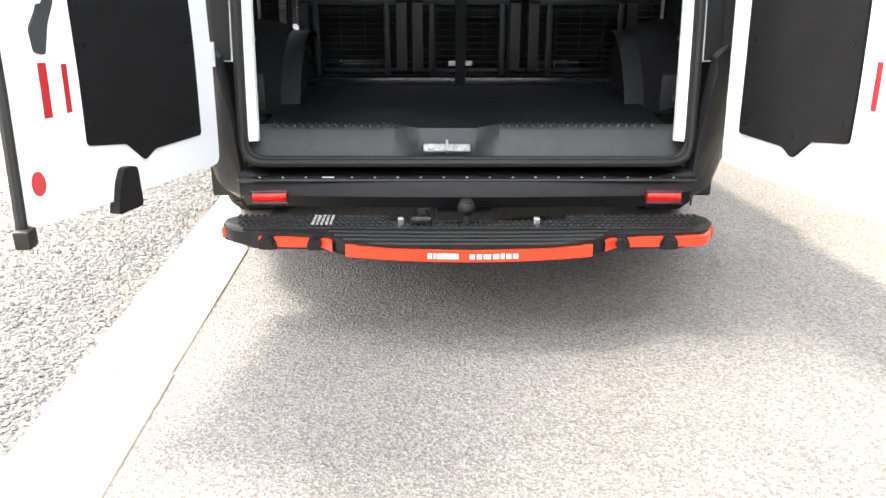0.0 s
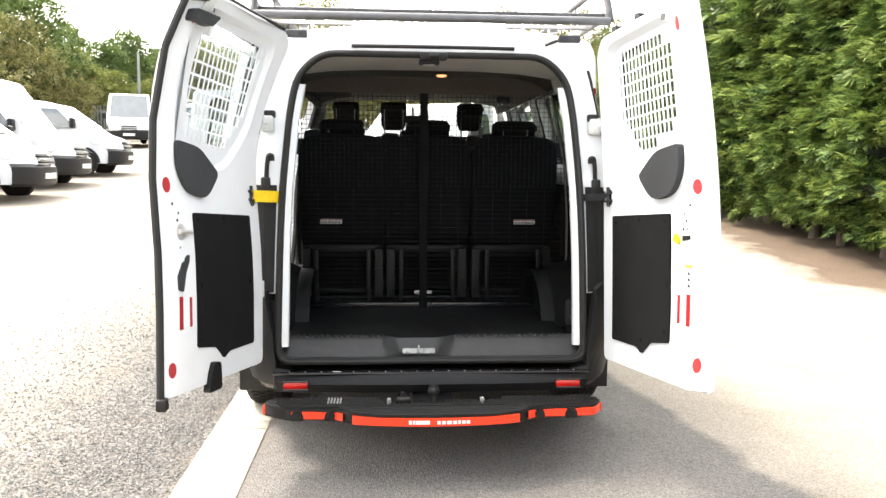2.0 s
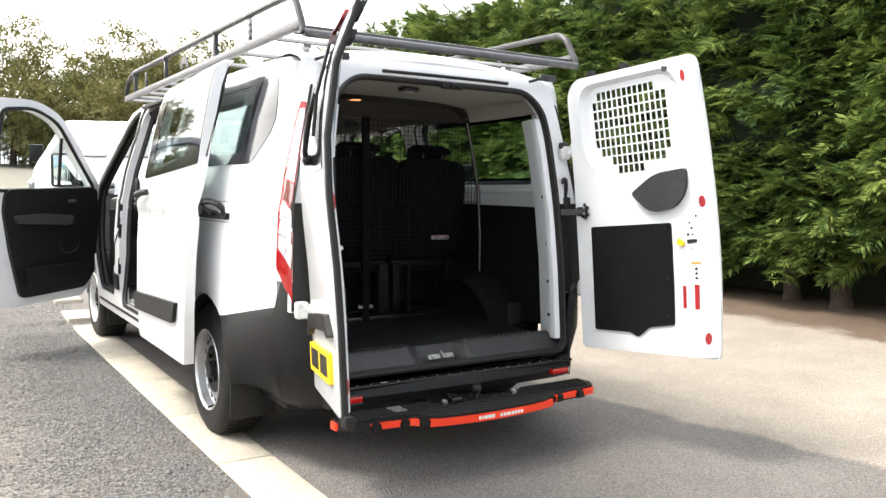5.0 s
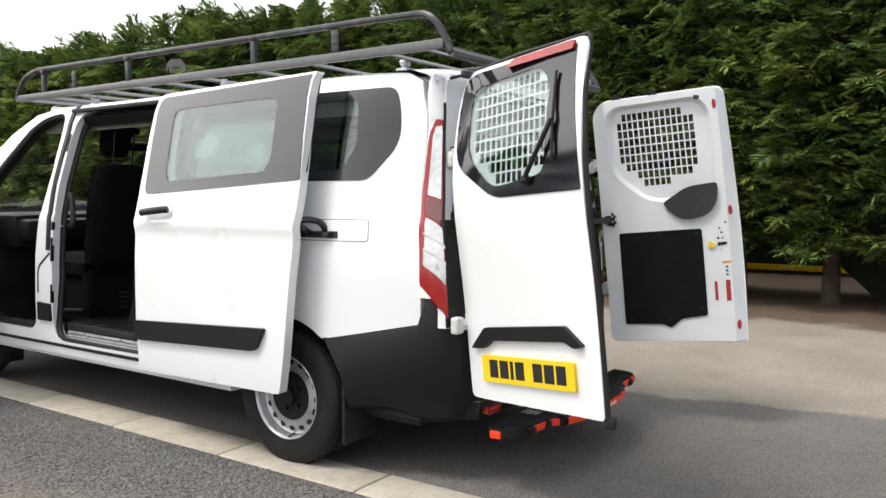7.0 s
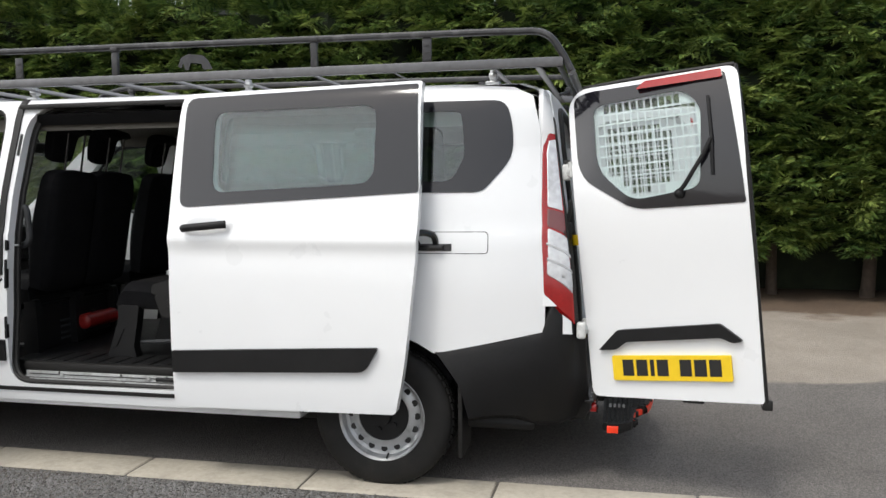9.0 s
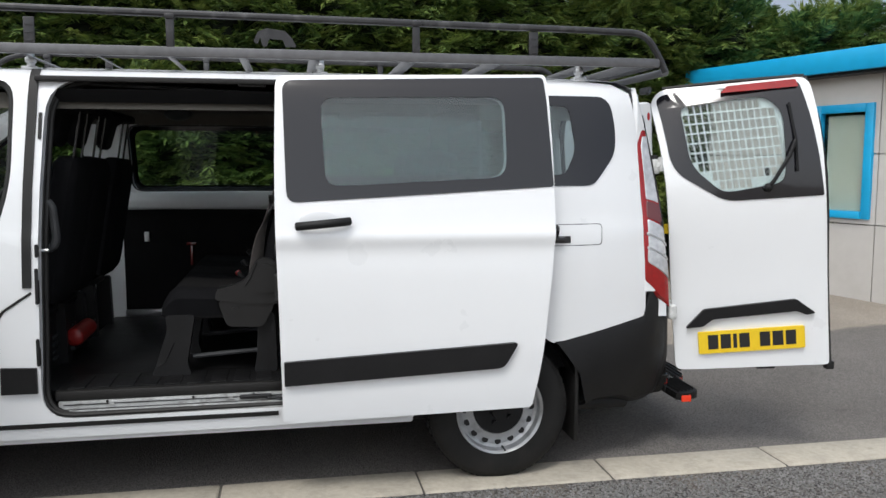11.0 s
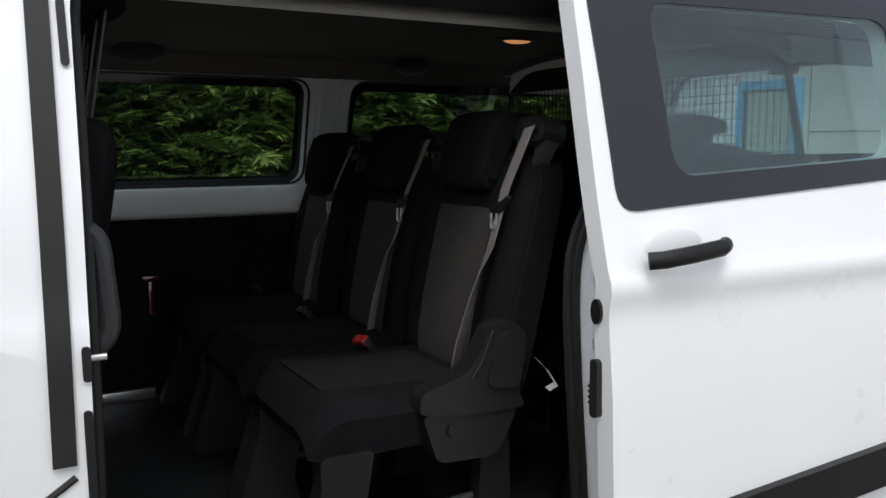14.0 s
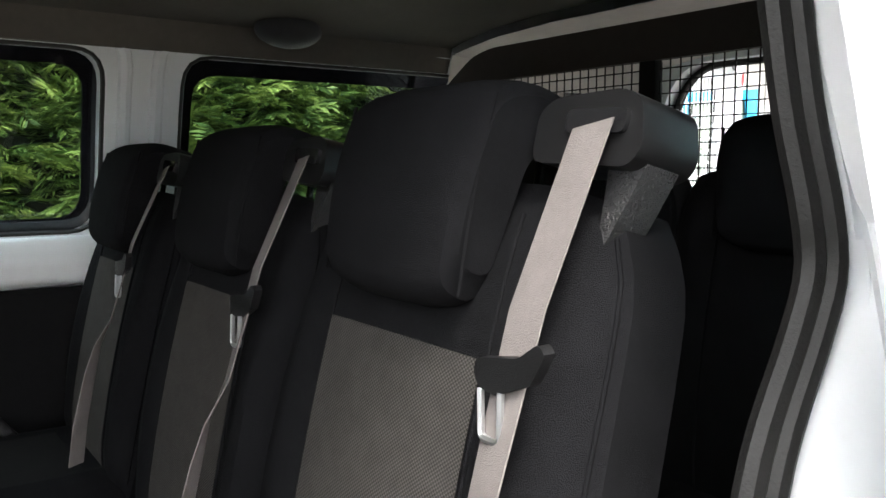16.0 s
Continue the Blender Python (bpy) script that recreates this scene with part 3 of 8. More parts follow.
part("side_panel", plate(SIDE_OUT, [W_RIGHT, F_RIGHT, Q_RIGHT], on_side(1), 0.07, YS, ZS), WHITE, van, "white painted body side with windows", 25)


def grow(pts, k):
    cx = sum(p[0] for p in pts) / len(pts)
    cy = sum(p[1] for p in pts) / len(pts)
    wx = (max(p[0] for p in pts) - min(p[0] for p in pts)) / 2
    wy = (max(p[1] for p in pts) - min(p[1] for p in pts)) / 2
    return [(cx + (p[0] - cx) * (1 + k / wx), cy + (p[1] - cy) * (1 + k / wy)) for p in pts]


def dense(pts, gap=0.08, closed=True):
    """The same outline with points no further apart than gap."""
    out = []
    for a, b in zip(pts, list(pts[1:]) + ([pts[0]] if closed else [])):
        a, b = Vector(a), Vector(b)
        n = max(1, int((b - a).length / gap))
        out += [tuple(a.lerp(b, i / n)) for i in range(n)]
    return out + ([] if closed else [tuple(pts[-1])])


def side_window(sgn, hole, clear, outer_d=-0.004, tint=GLASS_T):
    """A bonded pane: a printed border proud of the body, and the clear glass in it."""
    place = on_side(sgn)
    border = part("window_border", plate(grow(hole, 0.025), [clear], lambda y, z, d: place(y, z, outer_d + d), 0.012, YS, ZS), PRINT, van, "dark printed window border")
    pane = part("window_pane", plate(clear, [], lambda y, z, d: place(y, z, outer_d + 0.003 + d), 0.004, YS, ZS), tint, border, "clear window glass")
    return border


side_window(-1, Q_LEFT, rounded([(0.635, 1.445), (1.785, 1.445), (1.785, 1.772), (0.60, 1.772), (0.575, 1.56)], 0.04, 4))
side_window(1, W_RIGHT, grow(W_RIGHT, -0.03))
side_window(1, Q_RIGHT, grow(Q_RIGHT, -0.035))
side_window(1, F_RIGHT, grow(F_RIGHT, -0.025))

# window rubbers, seen from inside the cabin
for hole in (W_RIGHT, Q_RIGHT):
    bm = bmesh.new()
    tube(bm, [on_side(1)(y, z, 0.066) for y, z in dense(grow(hole, 0.0))], 0.006, 6, closed=True)
    part("window_rubber", bm, RUBBER, van, "black rubber window seal")

# inner ledge under the right windows, and the pressed frames round them
bm = bmesh.new()
prism(bm, rounded([(0.835, 1.207), (0.815, 1.222), (0.810, 1.262), (0.822, 1.292), (0.838, 1.318), (0.865, 1.318), (0.865, 1.207)], 0.008, 2), 1.06, 2.98, lambda u, v, d: (u, d, v))
part("window_ledge", bm, WHITE_IN, van, "white pressed ledge under the windows", 50)
for hole in (W_RIGHT, Q_RIGHT):
    bm = bmesh.new()
    tube(bm, [on_side(1)(max(y, 0.3), z, 0.073) for y, z in dense(grow(hole, 0.045))], 0.016, 8, closed=True)
    part("window_surround", bm, WHITE_IN, van, "white pressed surround of the window")

# roof, with shallow pressed ribs
bm = bmesh.new()
rows = []
for y in [0.21, 0.26, 0.34, 0.5] + steps(0.7, 3.2, 20) + [3.32, 3.42, 3.47]:
    drop = 0.06 * max(0.0, (0.36 - y) / 0.15) ** 2 + 0.05 * max(0.0, (y - 3.2) / 0.27) ** 2
    half = 0.74 - 0.015 * max(0.0, (0.4 - y) / 0.2)
    row = []
    for s in steps(-1, 1, 28):
        rib = 0.007 * (math.cos(s * 7 * math.pi) > 0.2) * (0.6 < y < 3.1) * (abs(s) < 0.85)
        row.append((s * half, y, 1.897 + 0.062 * (1 - s * s) - drop + rib))
    rows.append(row)
up = grid(bm, rows)
lo = grid(bm, [[(x, y, z - 0.03) for x, y, z in r] for r in rows])
for a, b in ((up[0], lo[0]), (up[-1], lo[-1])):
    for i in range(len(a) - 1):
        bm.faces.new((a[i], a[i + 1], b[i + 1], b[i]))
part("roof", bm, WHITE, van, "white ribbed van roof")

# windscreen, bonnet and nose
bm = bmesh.new()
rows = []
for t in steps(0, 1, 6):
    rows.append([(s * (0.70 + 0.13 * t), 3.46 + 1.0 * t - 0.10 * s * s * (1 - 0.2 * t), 1.885 - 0.64 * t - 0.02 * t * (1 - t)) for s in steps(-1, 1, 10)])
grid(bm, rows)
ws = part("windscreen", bm, GLASS, van, "clear windscreen")

bm = bmesh.new()
tube(bm, [(s * 0.72, 3.44 - 0.1 * s * s, 1.885) for s in steps(-1, 1, 8)], 0.035, 8)
part("header_rail", bm, WHITE, van)
bm = bmesh.new()
rows = []
for t in steps(0, 1, 8):
    rows.append([(s * (0.86 - 0.10 * t * t), 4.42 + 0.70 * t - 0.16 * s * s * t, 1.235 - 0.22 * t ** 1.7 - 0.02 * s * s) for s in steps(-1, 1, 10)])
last = rows[-1]
for dz, dy in ((0.12, 0.05), (0.3, 0.08), (0.5, 0.08), (0.62, 0.03)):
    rows.append([(x * (1 - 0.02 * dz), y + dy, z - dz) for x, y, z in last])
grid(bm, rows)
part("bonnet_and_nose", bm, WHITE, van, "white bonnet and front end")
bm = bmesh.new()
box(bm, (-0.80, 3.75, 0.95), (0.80, 4.38, 1.20), 0.05)
box(bm, (-0.78, 3.62, 1.0), (-0.15, 3.8, 1.16), 0.04)
part("dashboard", bm, BLACK_PL, van, "black moulded dashboard")
bm = bmesh.new()
tube(bm, [(0.42 + 0.19 * math.cos(a), 3.55 - 0.06 * math.sin(a), 1.18 + 0.18 * math.sin(a)) for a in steps(0, 2 * math.pi * 23 / 24, 23)], 0.017, 8, closed=True)
box(bm, (0.26, 3.56, 1.14), (0.58, 3.62, 1.20), 0.02)
cyl(bm, (0.42, 3.58, 1.17), (0.42, 3.8, 1.08), 0.04)
part("steering_wheel", bm, BLACK_PL, van, "black steering wheel")
bm = bmesh.new()
box(bm, (-0.10, 3.52, 1.66), (0.14, 3.55, 1.73), 0.015)
cyl(bm, (0.02, 3.54, 1.72), (0.02, 3.58, 1.80), 0.012, seg=8)
part("rear_view_mirror", bm, BLACK_PL, van)

# floor and sills
for nm, lab, c0, c1 in (("cabin_floor", "black rubber cabin floor", (-0.86, 1.36, 0.40), (0.86, 3.05, 0.52)), ("load_floor", "black rubber load floor", (-0.67, 0.20, 0.40), (0.67, 1.36, 0.506)),
                        ("front_floor", "black front floor", (-0.86, 3.05, 0.36), (0.86, 4.0, 0.46)), ("front_wall", "dark wall before the pedals", (-0.86, 3.98, 0.36), (0.86, 4.02, 1.1))):
    bm = bmesh.new()
    box(bm, c0, c1, 0.01)
    part(nm, bm, FLOOR, van, lab)
bm = bmesh.new()
box(bm, (-0.80, 0.25, 0.26), (0.80, 4.9, 0.33), 0.03)
part("underbody", bm, BLACK_PL, van, "dark underbody")
bm = bmesh.new()
box(bm, (-0.935, 1.378, 0.30), (-0.80, 3.95, 0.43), 0.012)
part("sill", bm, WHITE, van, "white sill under the sliding door")
bm = bmesh.new()
for y0, y1 in ((1.40, 2.96),):
    box(bm, (-0.980, y0, 0.415), (-0.940, y1, 0.432), 0.004)
    box(bm, (-0.965, y0, 0.437), (-0.905, y1, 0.447), 0.003)
part("door_track", bm, SCUFF, van, "scuffed pale metal lower track of the sliding door")
bm = bmesh.new()
box(bm, (-0.952, 1.42, 0.4475), (-0.944, 2.95, 0.4495))
box(bm, (-0.980, 1.42, 0.4325), (-0.972, 2.95, 0.4345))
part("track_groove", bm, INK, van, "black slots of the lower track")["kind"] = "stuff"
bm = bmesh.new()
box(bm, (-0.920, 1.93, 0.434), (-0.80, 2.92, 0.476), 0.004)
for y in (2.7, 2.2):
    cyl(bm, (-0.93, y, 0.462), (-0.90, y, 0.462), 0.010, seg=10)
es = part("entry_strip", bm, SCUFF, van, "scuffed pale metal riser in the doorway")
bm = bmesh.new()
for z in (0.458,):
    box(bm, (-0.9215, 1.95, z), (-0.918, 2.90, z + 0.005))
for y in (2.10, 2.36, 2.72):
    cyl(bm, (-0.9225, y, 0.47), (-0.915, y, 0.47), 0.006, seg=10)
part("riser_groove", bm, INK, es, "dark grooves and holes")["kind"] = "stuff"
bm = bmesh.new()
for k in range(9):
    box(bm, (-0.88, 2.02 + k * 0.1, 0.52), (-0.66, 2.09 + k * 0.1, 0.526), 0.002)
box(bm, (-0.895, 1.99, 0.485), (-0.63, 2.93, 0.521), 0.006)
part("step_tread", bm, FLOOR, van, "worn black step tread")
bm = bmesh.new()
box(bm, (-0.918, 1.93, 0.476), (-0.885, 2.935, 0.522), 0.010)
part("step_nosing", bm, RUBBER, van, "black rubber nosing of the step")

# door seals round the openings
bm = bmesh.new()
tube(bm, [on_side(-1)(y, z, 0.03) for y, z in grow(FRONT_HOLE, -0.012)], 0.019, 8, closed=True)
tube(bm, [on_side(-1)(y, z, 0.068) for y, z in grow(FRONT_HOLE, -0.012)], 0.021, 8, closed=True)
part("door_seal", bm, RUBBER, van, "black rubber door seal")
# the rear post of the sliding doorway swings forward at the waist; the seal follows it
POST = [(-0.855, 1.885, 0.52), (-0.85, 1.90, 0.74), (-0.845, 1.913, 0.96), (-0.835, 1.915, 1.10), (-0.828, 1.905, 1.21), (-0.825, 1.882, 1.28), (-0.822, 1.838, 1.345),
        (-0.82, 1.810, 1.40), (-0.815, 1.815, 1.45), (-0.80, 1.822, 1.52), (-0.785, 1.826, 1.62), (-0.768, 1.826, 1.72), (-0.755, 1.832, 1.80)]
front_run = [on_side(-1)(y, z, 0.020 + 0.048 * min(1.0, max(0.0, (z - 0.43) / 0.25))) for y, z in grow(SLIDE_HOLE, -0.012) if y > 1.99 or z < 0.47]
front_run = sorted([p for p in front_run if p[2] < 0.62], key=lambda p: p[1]) + sorted([p for p in front_run if 0.62 <= p[2] < 1.62], key=lambda p: p[2]) + sorted([p for p in front_run if p[2] >= 1.62], key=lambda p: -p[1])
lobe = bend(POST[::-1], 0.05, 3) + [Vector(p) for p in front_run]
bm = bmesh.new()
tube(bm, lobe, 0.0125, 8, closed=True)
tube(bm, [p + Vector((-0.012, -0.013 if p.y < 2.0 else 0.013, 0)) for p in lobe], 0.0105, 8, closed=True)
part("door_seal", bm, RUBBER, van, "black two-lobed rubber door seal")
bm = bmesh.new()
grid(bm, [[(x, y - 0.012, z), (x - 0.02, y - 0.03, z), (-(half_width(z) - 0.045), min(y - 0.04, 1.80), z), (-(half_width(z) - 0.02), 1.78, z)] for x, y, z in [tuple(p) for p in bend(POST, 0.05, 3)]])
part("door_jamb", bm, WHITE_IN, van, "white painted rear post of the doorway")
part("pillar_seal", plate([(3.017, 0.985), (2.983, 0.985), (2.968, 1.905), (3.004, 1.905)], [], lambda y, z, d: on_side(-1)(y, z, d - 0.010), 0.012, (), ZS), RUBBER, van, "wide black rubber strip down the pillar")
bm = bmesh.new()
box(bm, (-0.815, 1.40, 1.848), (-0.775, 2.98, 1.872), 0.006)
box(bm, (-0.80, 2.02, 1.838), (-0.75, 2.14, 1.853), 0.006)
part("upper_track", bm, RUBBER, van, "black upper track of the sliding door")
bm = bmesh.new()
prism(bm, [(2.976, 0.54), (3.118, 0.54), (3.113, 0.654), (2.976, 0.648)], -0.016, 0.01, on_side(-1))
soften(bm, 0.006)
part("pillar_trim", bm, BLACK_PL, van, "black rubbing strip on the pillar")
for z0, z1, y in ((1.60, 1.715, 2.955), (1.11, 1.165, 2.960), (0.915, 1.065, 2.963), (0.655, 0.77, 2.968)):
    bm = bmesh.new()
    prism(bm, rounded([(y - 0.007, z0), (y + 0.006, z0), (y + 0.006, z1), (y - 0.007, z1)], 0.006, 3), -0.006, 0.012, on_side(-1))
    part("slot_cover", bm, BLACK_PL, van, "black cover in the door pillar")
bm = bmesh.new()
cyl(bm, (-0.925, 2.955, 1.135), (-0.925, 2.925, 1.135), 0.006, seg=10)
part("catch_pin", bm, ZINC, van, "bare metal catch pin")
part("sill_strip", plate([(1.99, 0.385), (3.80, 0.385), (3.80, 0.405), (1.99, 0.405)], [], lambda y, z, d: on_side(-1)(y, z, d - 0.005), 0.012, YS), RUBBER, van, "black joint strip along the sill")
bm = bmesh.new()
tube(bm, [on_side(-1)(y, z, -0.001) for y, z in ((2.985, 0.964), (3.03, 0.935), (3.098, 0.888), (3.118, 0.855), (3.121, 0.80), (3.122, 0.71))], 0.006, 6)
part("panel_gap", bm, RUBBER, van, "black gap line on the pillar")
bm = bmesh.new()
tube(bm, bend([(-0.955, 3.085, 1.07), (-0.955, 3.135, 1.07), (-0.955, 3.135, 1.095), (-0.955, 3.085, 1.095)], 0.01), 0.006, 6)
part("striker", bm, ZINC, van, "bare metal door striker")
# rail recess on the rear quarter
part("slide_rail", plate([(0.625, 1.125), (1.78, 1.125), (1.78, 1.158), (0.625, 1.158)], [], lambda y, z, d: on_side(-1)(y, z, d - 0.004), 0.008, YS),  GLOSS_BK, van, "black slot for the sliding door rail")
bm = bmesh.new()
tube(bm, [on_side(-1)(y, z, 0.001) for y, z in dense(rounded([(0.46, 1.113), (1.7, 1.113), (1.7, 1.212), (0.46, 1.212)], 0.02))], 0.0022, 5, closed=True)
part("rail_cover_joint", bm, GREY_PL, van, "thin dark joint round the rail cover")

# inner linings
for sgn in (-1, 1):
    out = [(0.16, 0.50), (1.80, 0.50), (1.80, 1.13), (0.16, 1.13)] if sgn < 0 else [(0.16, 0.52), (2.98, 0.52), (2.98, 1.207), (0.16, 1.187)]
    part("side_lining", plate(out, [], lambda y, z, d, s=sgn: on_side(s)(max(y, 0.3), z, 0.085 + d)[:1] + (y, z), 0.012, (), ZS), LINING, van, "black board lining on the lower wall")
bm = bmesh.new()
box(bm, (0.855, 2.56, 0.52), (0.882, 2.98, 0.56), 0.003)
part("lining_strip", bm, ZINC, van, "bare metal strip along the floor")
bm = bmesh.new()
box(bm, (0.868, 2.82, 1.0), (0.876, 2.85, 1.062), 0.002)
part("wall_notice", bm, LABEL_W, van, "small white notice on the lining")
for sgn in (-1, 1):
    bm = bmesh.new()
    rows = []
    for a in steps(180, 0, 22):
        row = []
        for d, inset in ((0.07, 0.0), (0.18, 0.0), (0.235, 0.008), (0.28, 0.030), (0.31, 0.07), (0.322, 0.12), (0.325, 0.40)):
            r = 0.415 - inset
            py, pz = AX_R[0] + r * math.cos(radians(a)), AX_R[1] + 0.02 + r * math.sin(radians(a))
            row.append(on_side(sgn)(py, max(0.48, pz), d))
        rows.append(row)
    grid(bm, rows)
    part("wheel_arch_box", bm, LINING, van, "black lined wheel arch")

# rear pillars inside, white, and the headlining
HEADY = [1.02] + steps(1.1, 3.3, 10) + [3.42]
bm = bmesh.new()
rows = [[(s * 0.735, y, 1.797 + 0.052 * (1 - s ** 4) - (0.06 if abs(s) > 0.97 else 0.0) + (0.01 if y < 0.9 else 0.0)) for s in (-1, -0.99, -0.96, -0.9, -0.7, -0.4, 0, 0.4, 0.7, 0.9, 0.96, 0.99, 1)] for y in HEADY]
grid(bm, rows)
part("headlining", bm, HEADLINE, van, "dark grey cloth headlining")
# paler than the cabin's, to put the rear light into its colour
bm = bmesh.new()
grid(bm, [[(s * (0.735 - 0.10 * max(0.0, (0.5 - y) / 0.3)), y, 1.778 + 0.046 * (1 - s ** 4) - (0.07 if abs(s) > 0.97 else 0.0)) for s in (-1, -0.99, -0.96, -0.9, -0.7, -0.4, 0, 0.4, 0.7, 0.9, 0.96, 0.99, 1)] for y in (0.21, 0.30, 0.45, 0.7, 1.02)])
part("load_headlining", bm, LOADLINE, van, "pale beige headlining over the load bay")
# black trim, run inward under the headlining to paint in its shaded edge
bm = bmesh.new()
grid(bm, [[(x, y, z) for x, z in ((-0.785, 1.82), (-0.765, 1.79), (-0.745, 1.765), (-0.715, 1.78), (-0.675, 1.80), (-0.61, 1.818), (-0.55, 1.827), (-0.48, 1.834), (-0.46, 1.845))] for y in steps(1.90, 2.98, 8)])
part("roof_side_trim", bm, LINING, van, "black trim over the sliding doorway")
for y in (1.54, 2.59):
    bm = bmesh.new()
    ball(bm, (0.665, y, 1.80), 0.085, 0.7, 1, 0.5)
    part("belt_bulge", bm, GREY_PL, van, "dark moulded belt outlet in the headlining")
bm = bmesh.new()
ball(bm, (0.12, 1.40, 1.850), 0.062, 0.9, 1.35, 0.22)
dome = part("dome_lamp", bm, GREY_PL, van, "dome lamp in a dark rim")
bm = bmesh.new()
ball(bm, (0.12, 1.40, 1.843), 0.042, 0.85, 1.35, 0.28)
part("lens", bm, LAMP_ON, dome, "lit warm orange lens")
bm = bmesh.new()
box(bm, (-0.05, 0.50, 1.796), (0.05, 0.56, 1.815), 0.006)
lamp = part("load_lamp", bm, GREY_PL, van, "grey load lamp housing")
bm = bmesh.new()
box(bm, (-0.028, 0.512, 1.792), (0.028, 0.548, 1.797), 0.004)
part("lens", bm, LENS_W, lamp, "pale unlit lens")

# rear aperture: white surround above, black cladding below
OPEN = [(-0.69, 0.435), (0.69, 0.435), (0.68, 0.9), (0.668, 1.2), (0.635, 1.55), (0.605, 1.70), (0.50, 1.80), (-0.50, 1.80), (-0.605, 1.70), (-0.635, 1.55), (-0.668, 1.2), (-0.68, 0.9)]
OPENR = rounded(OPEN, [0.07, 0.07, 0.2, 0.2, 0.2, 0.12, 0.12, 0.12, 0.12, 0.2, 0.2, 0.2], 4)


def frame_half(z):
    return half_width(z) - 0.115


zz = [0.74, 0.9, 1.1, 1.3, 1.5, 1.65, 1.78, 1.84]
right_in = sorted([p for p in OPENR if p[0] > 0 and p[1] > 0.75], key=lambda p: p[1])
left_in = [(-p[0], p[1]) for p in reversed(right_in)]
outer_r = [(frame_half(z), z) for z in zz] + [(0.60, 1.88), (0.30, 1.90), (0.0, 1.905)]
outer_l = [(-x, z) for x, z in reversed(outer_r[:-1])]
ring = outer_r + outer_l + [(-0.682, 0.74)] + [p for p in reversed(left_in)] + [p for p in reversed(right_in)] + [(0.682, 0.74)]
part("rear_frame", plate(ring, [], on_rear, 0.06, (-0.4, 0.4), ZS), WHITE_IN, van, "white painted frame of the rear opening")
bm = bmesh.new()
tube(bm, [on_rear(x, z, -0.008) for x, z in grow(OPENR, -0.004)], 0.013, 8, closed=True)
tube(bm, [on_rear(x, z, 0.010) for x, z in grow(OPENR, -0.010)], 0.010, 8, closed=True)
part("rear_seal", bm, RUBBER, van, "black rubber seal round the rear opening")
for sgn in (-1, 1):
    bm = bmesh.new()
    grid(bm, [[(sgn * (half + dx), y, z) for y, dx in ((rear_y(z) + 0.025, 0.04), (rear_y(z) + 0.035, 0.004), (rear_y(z) + 0.05, 0.0), (rear_y(z) + 0.10, 0.015), (rear_y(z) + 0.22, 0.06))]
              for z, half in ((0.50, 0.638), (0.9, 0.632), (1.2, 0.620), (1.5, 0.592), (1.66, 0.565))])
    pil = part("rear_pillar", bm, WHITE_IN, van, "white painted inner pillar")
    bm = bmesh.new()
    for z in (0.62, 0.80, 1.0, 1.25, 1.40):
        cyl(bm, (sgn * 0.655, rear_y(z) + 0.085, z), (sgn * (0.638 - 0.06 * max(0.0, z - 1.0)), rear_y(z) + 0.085, z), 0.008, seg=8)
    part("pillar_hole", bm, INK, pil)["kind"] = "stuff"

# dark cladding on the rear posts between the hinges and the check straps
for sgn in (-1, 1):
    for name, x0, x1, mat, label in (("post_cladding", 0.700, 0.752, BLACK_PL, "black post cladding"), ("post_gasket", 0.7535, 0.84, RUBBER, "black gasket beside the lamp")):
        out = [(sgn * x0, 0.745), (sgn * x1, 0.745), (sgn * (x1 - 0.012), 1.215), (sgn * (x0 - 0.014), 1.215)]
        part(name, plate(out if sgn > 0 else out[::-1], [], lambda x, z, d: on_rear(x, z, d - 0.006), 0.006, (), ZS), mat, van, label)

# black hooks of the door checks beside the rear opening
for sgn in (-1, 1):
    bm = bmesh.new()
    tube(bm, bend([(sgn * 0.735, 0.12, 1.22), (sgn * 0.728, 0.10, 1.30), (sgn * 0.722, 0.10, 1.345), (sgn * 0.705, 0.10, 1.345), (sgn * 0.705, 0.10, 1.32)], 0.02), 0.010, 8)
    box(bm, (sgn * 0.735 - 0.02, 0.09, 1.17), (sgn * 0.735 + 0.02, 0.12, 1.25), 0.008)
    part("rubber_hook", bm, RUBBER, van, "black rubber check hook")
    bm = bmesh.new()
    box(bm, (sgn * 0.715 - 0.025, 0.10, 1.505), (sgn * 0.715 + 0.025, 0.13, 1.54), 0.008)
    part("pillar_buffer", bm, RUBBER, van, "black rubber buffer")

# corners behind the lamps
def corner(sgn):
    def place(s, z, d):
        a = Vector((body_x(0.225, z), 0.225))
        b = Vector((frame_half(z), rear_y(z) + 0.02))
        c = Vector((body_x(0.225, z) - 0.012, rear_y(z) + 0.03))
        p = a * (1 - s) ** 2 + c * 2 * s * (1 - s) + b * s * s
        p.y += d
        p.x -= d * 0.5
        return (sgn * p.x, p.y, z)
    return place


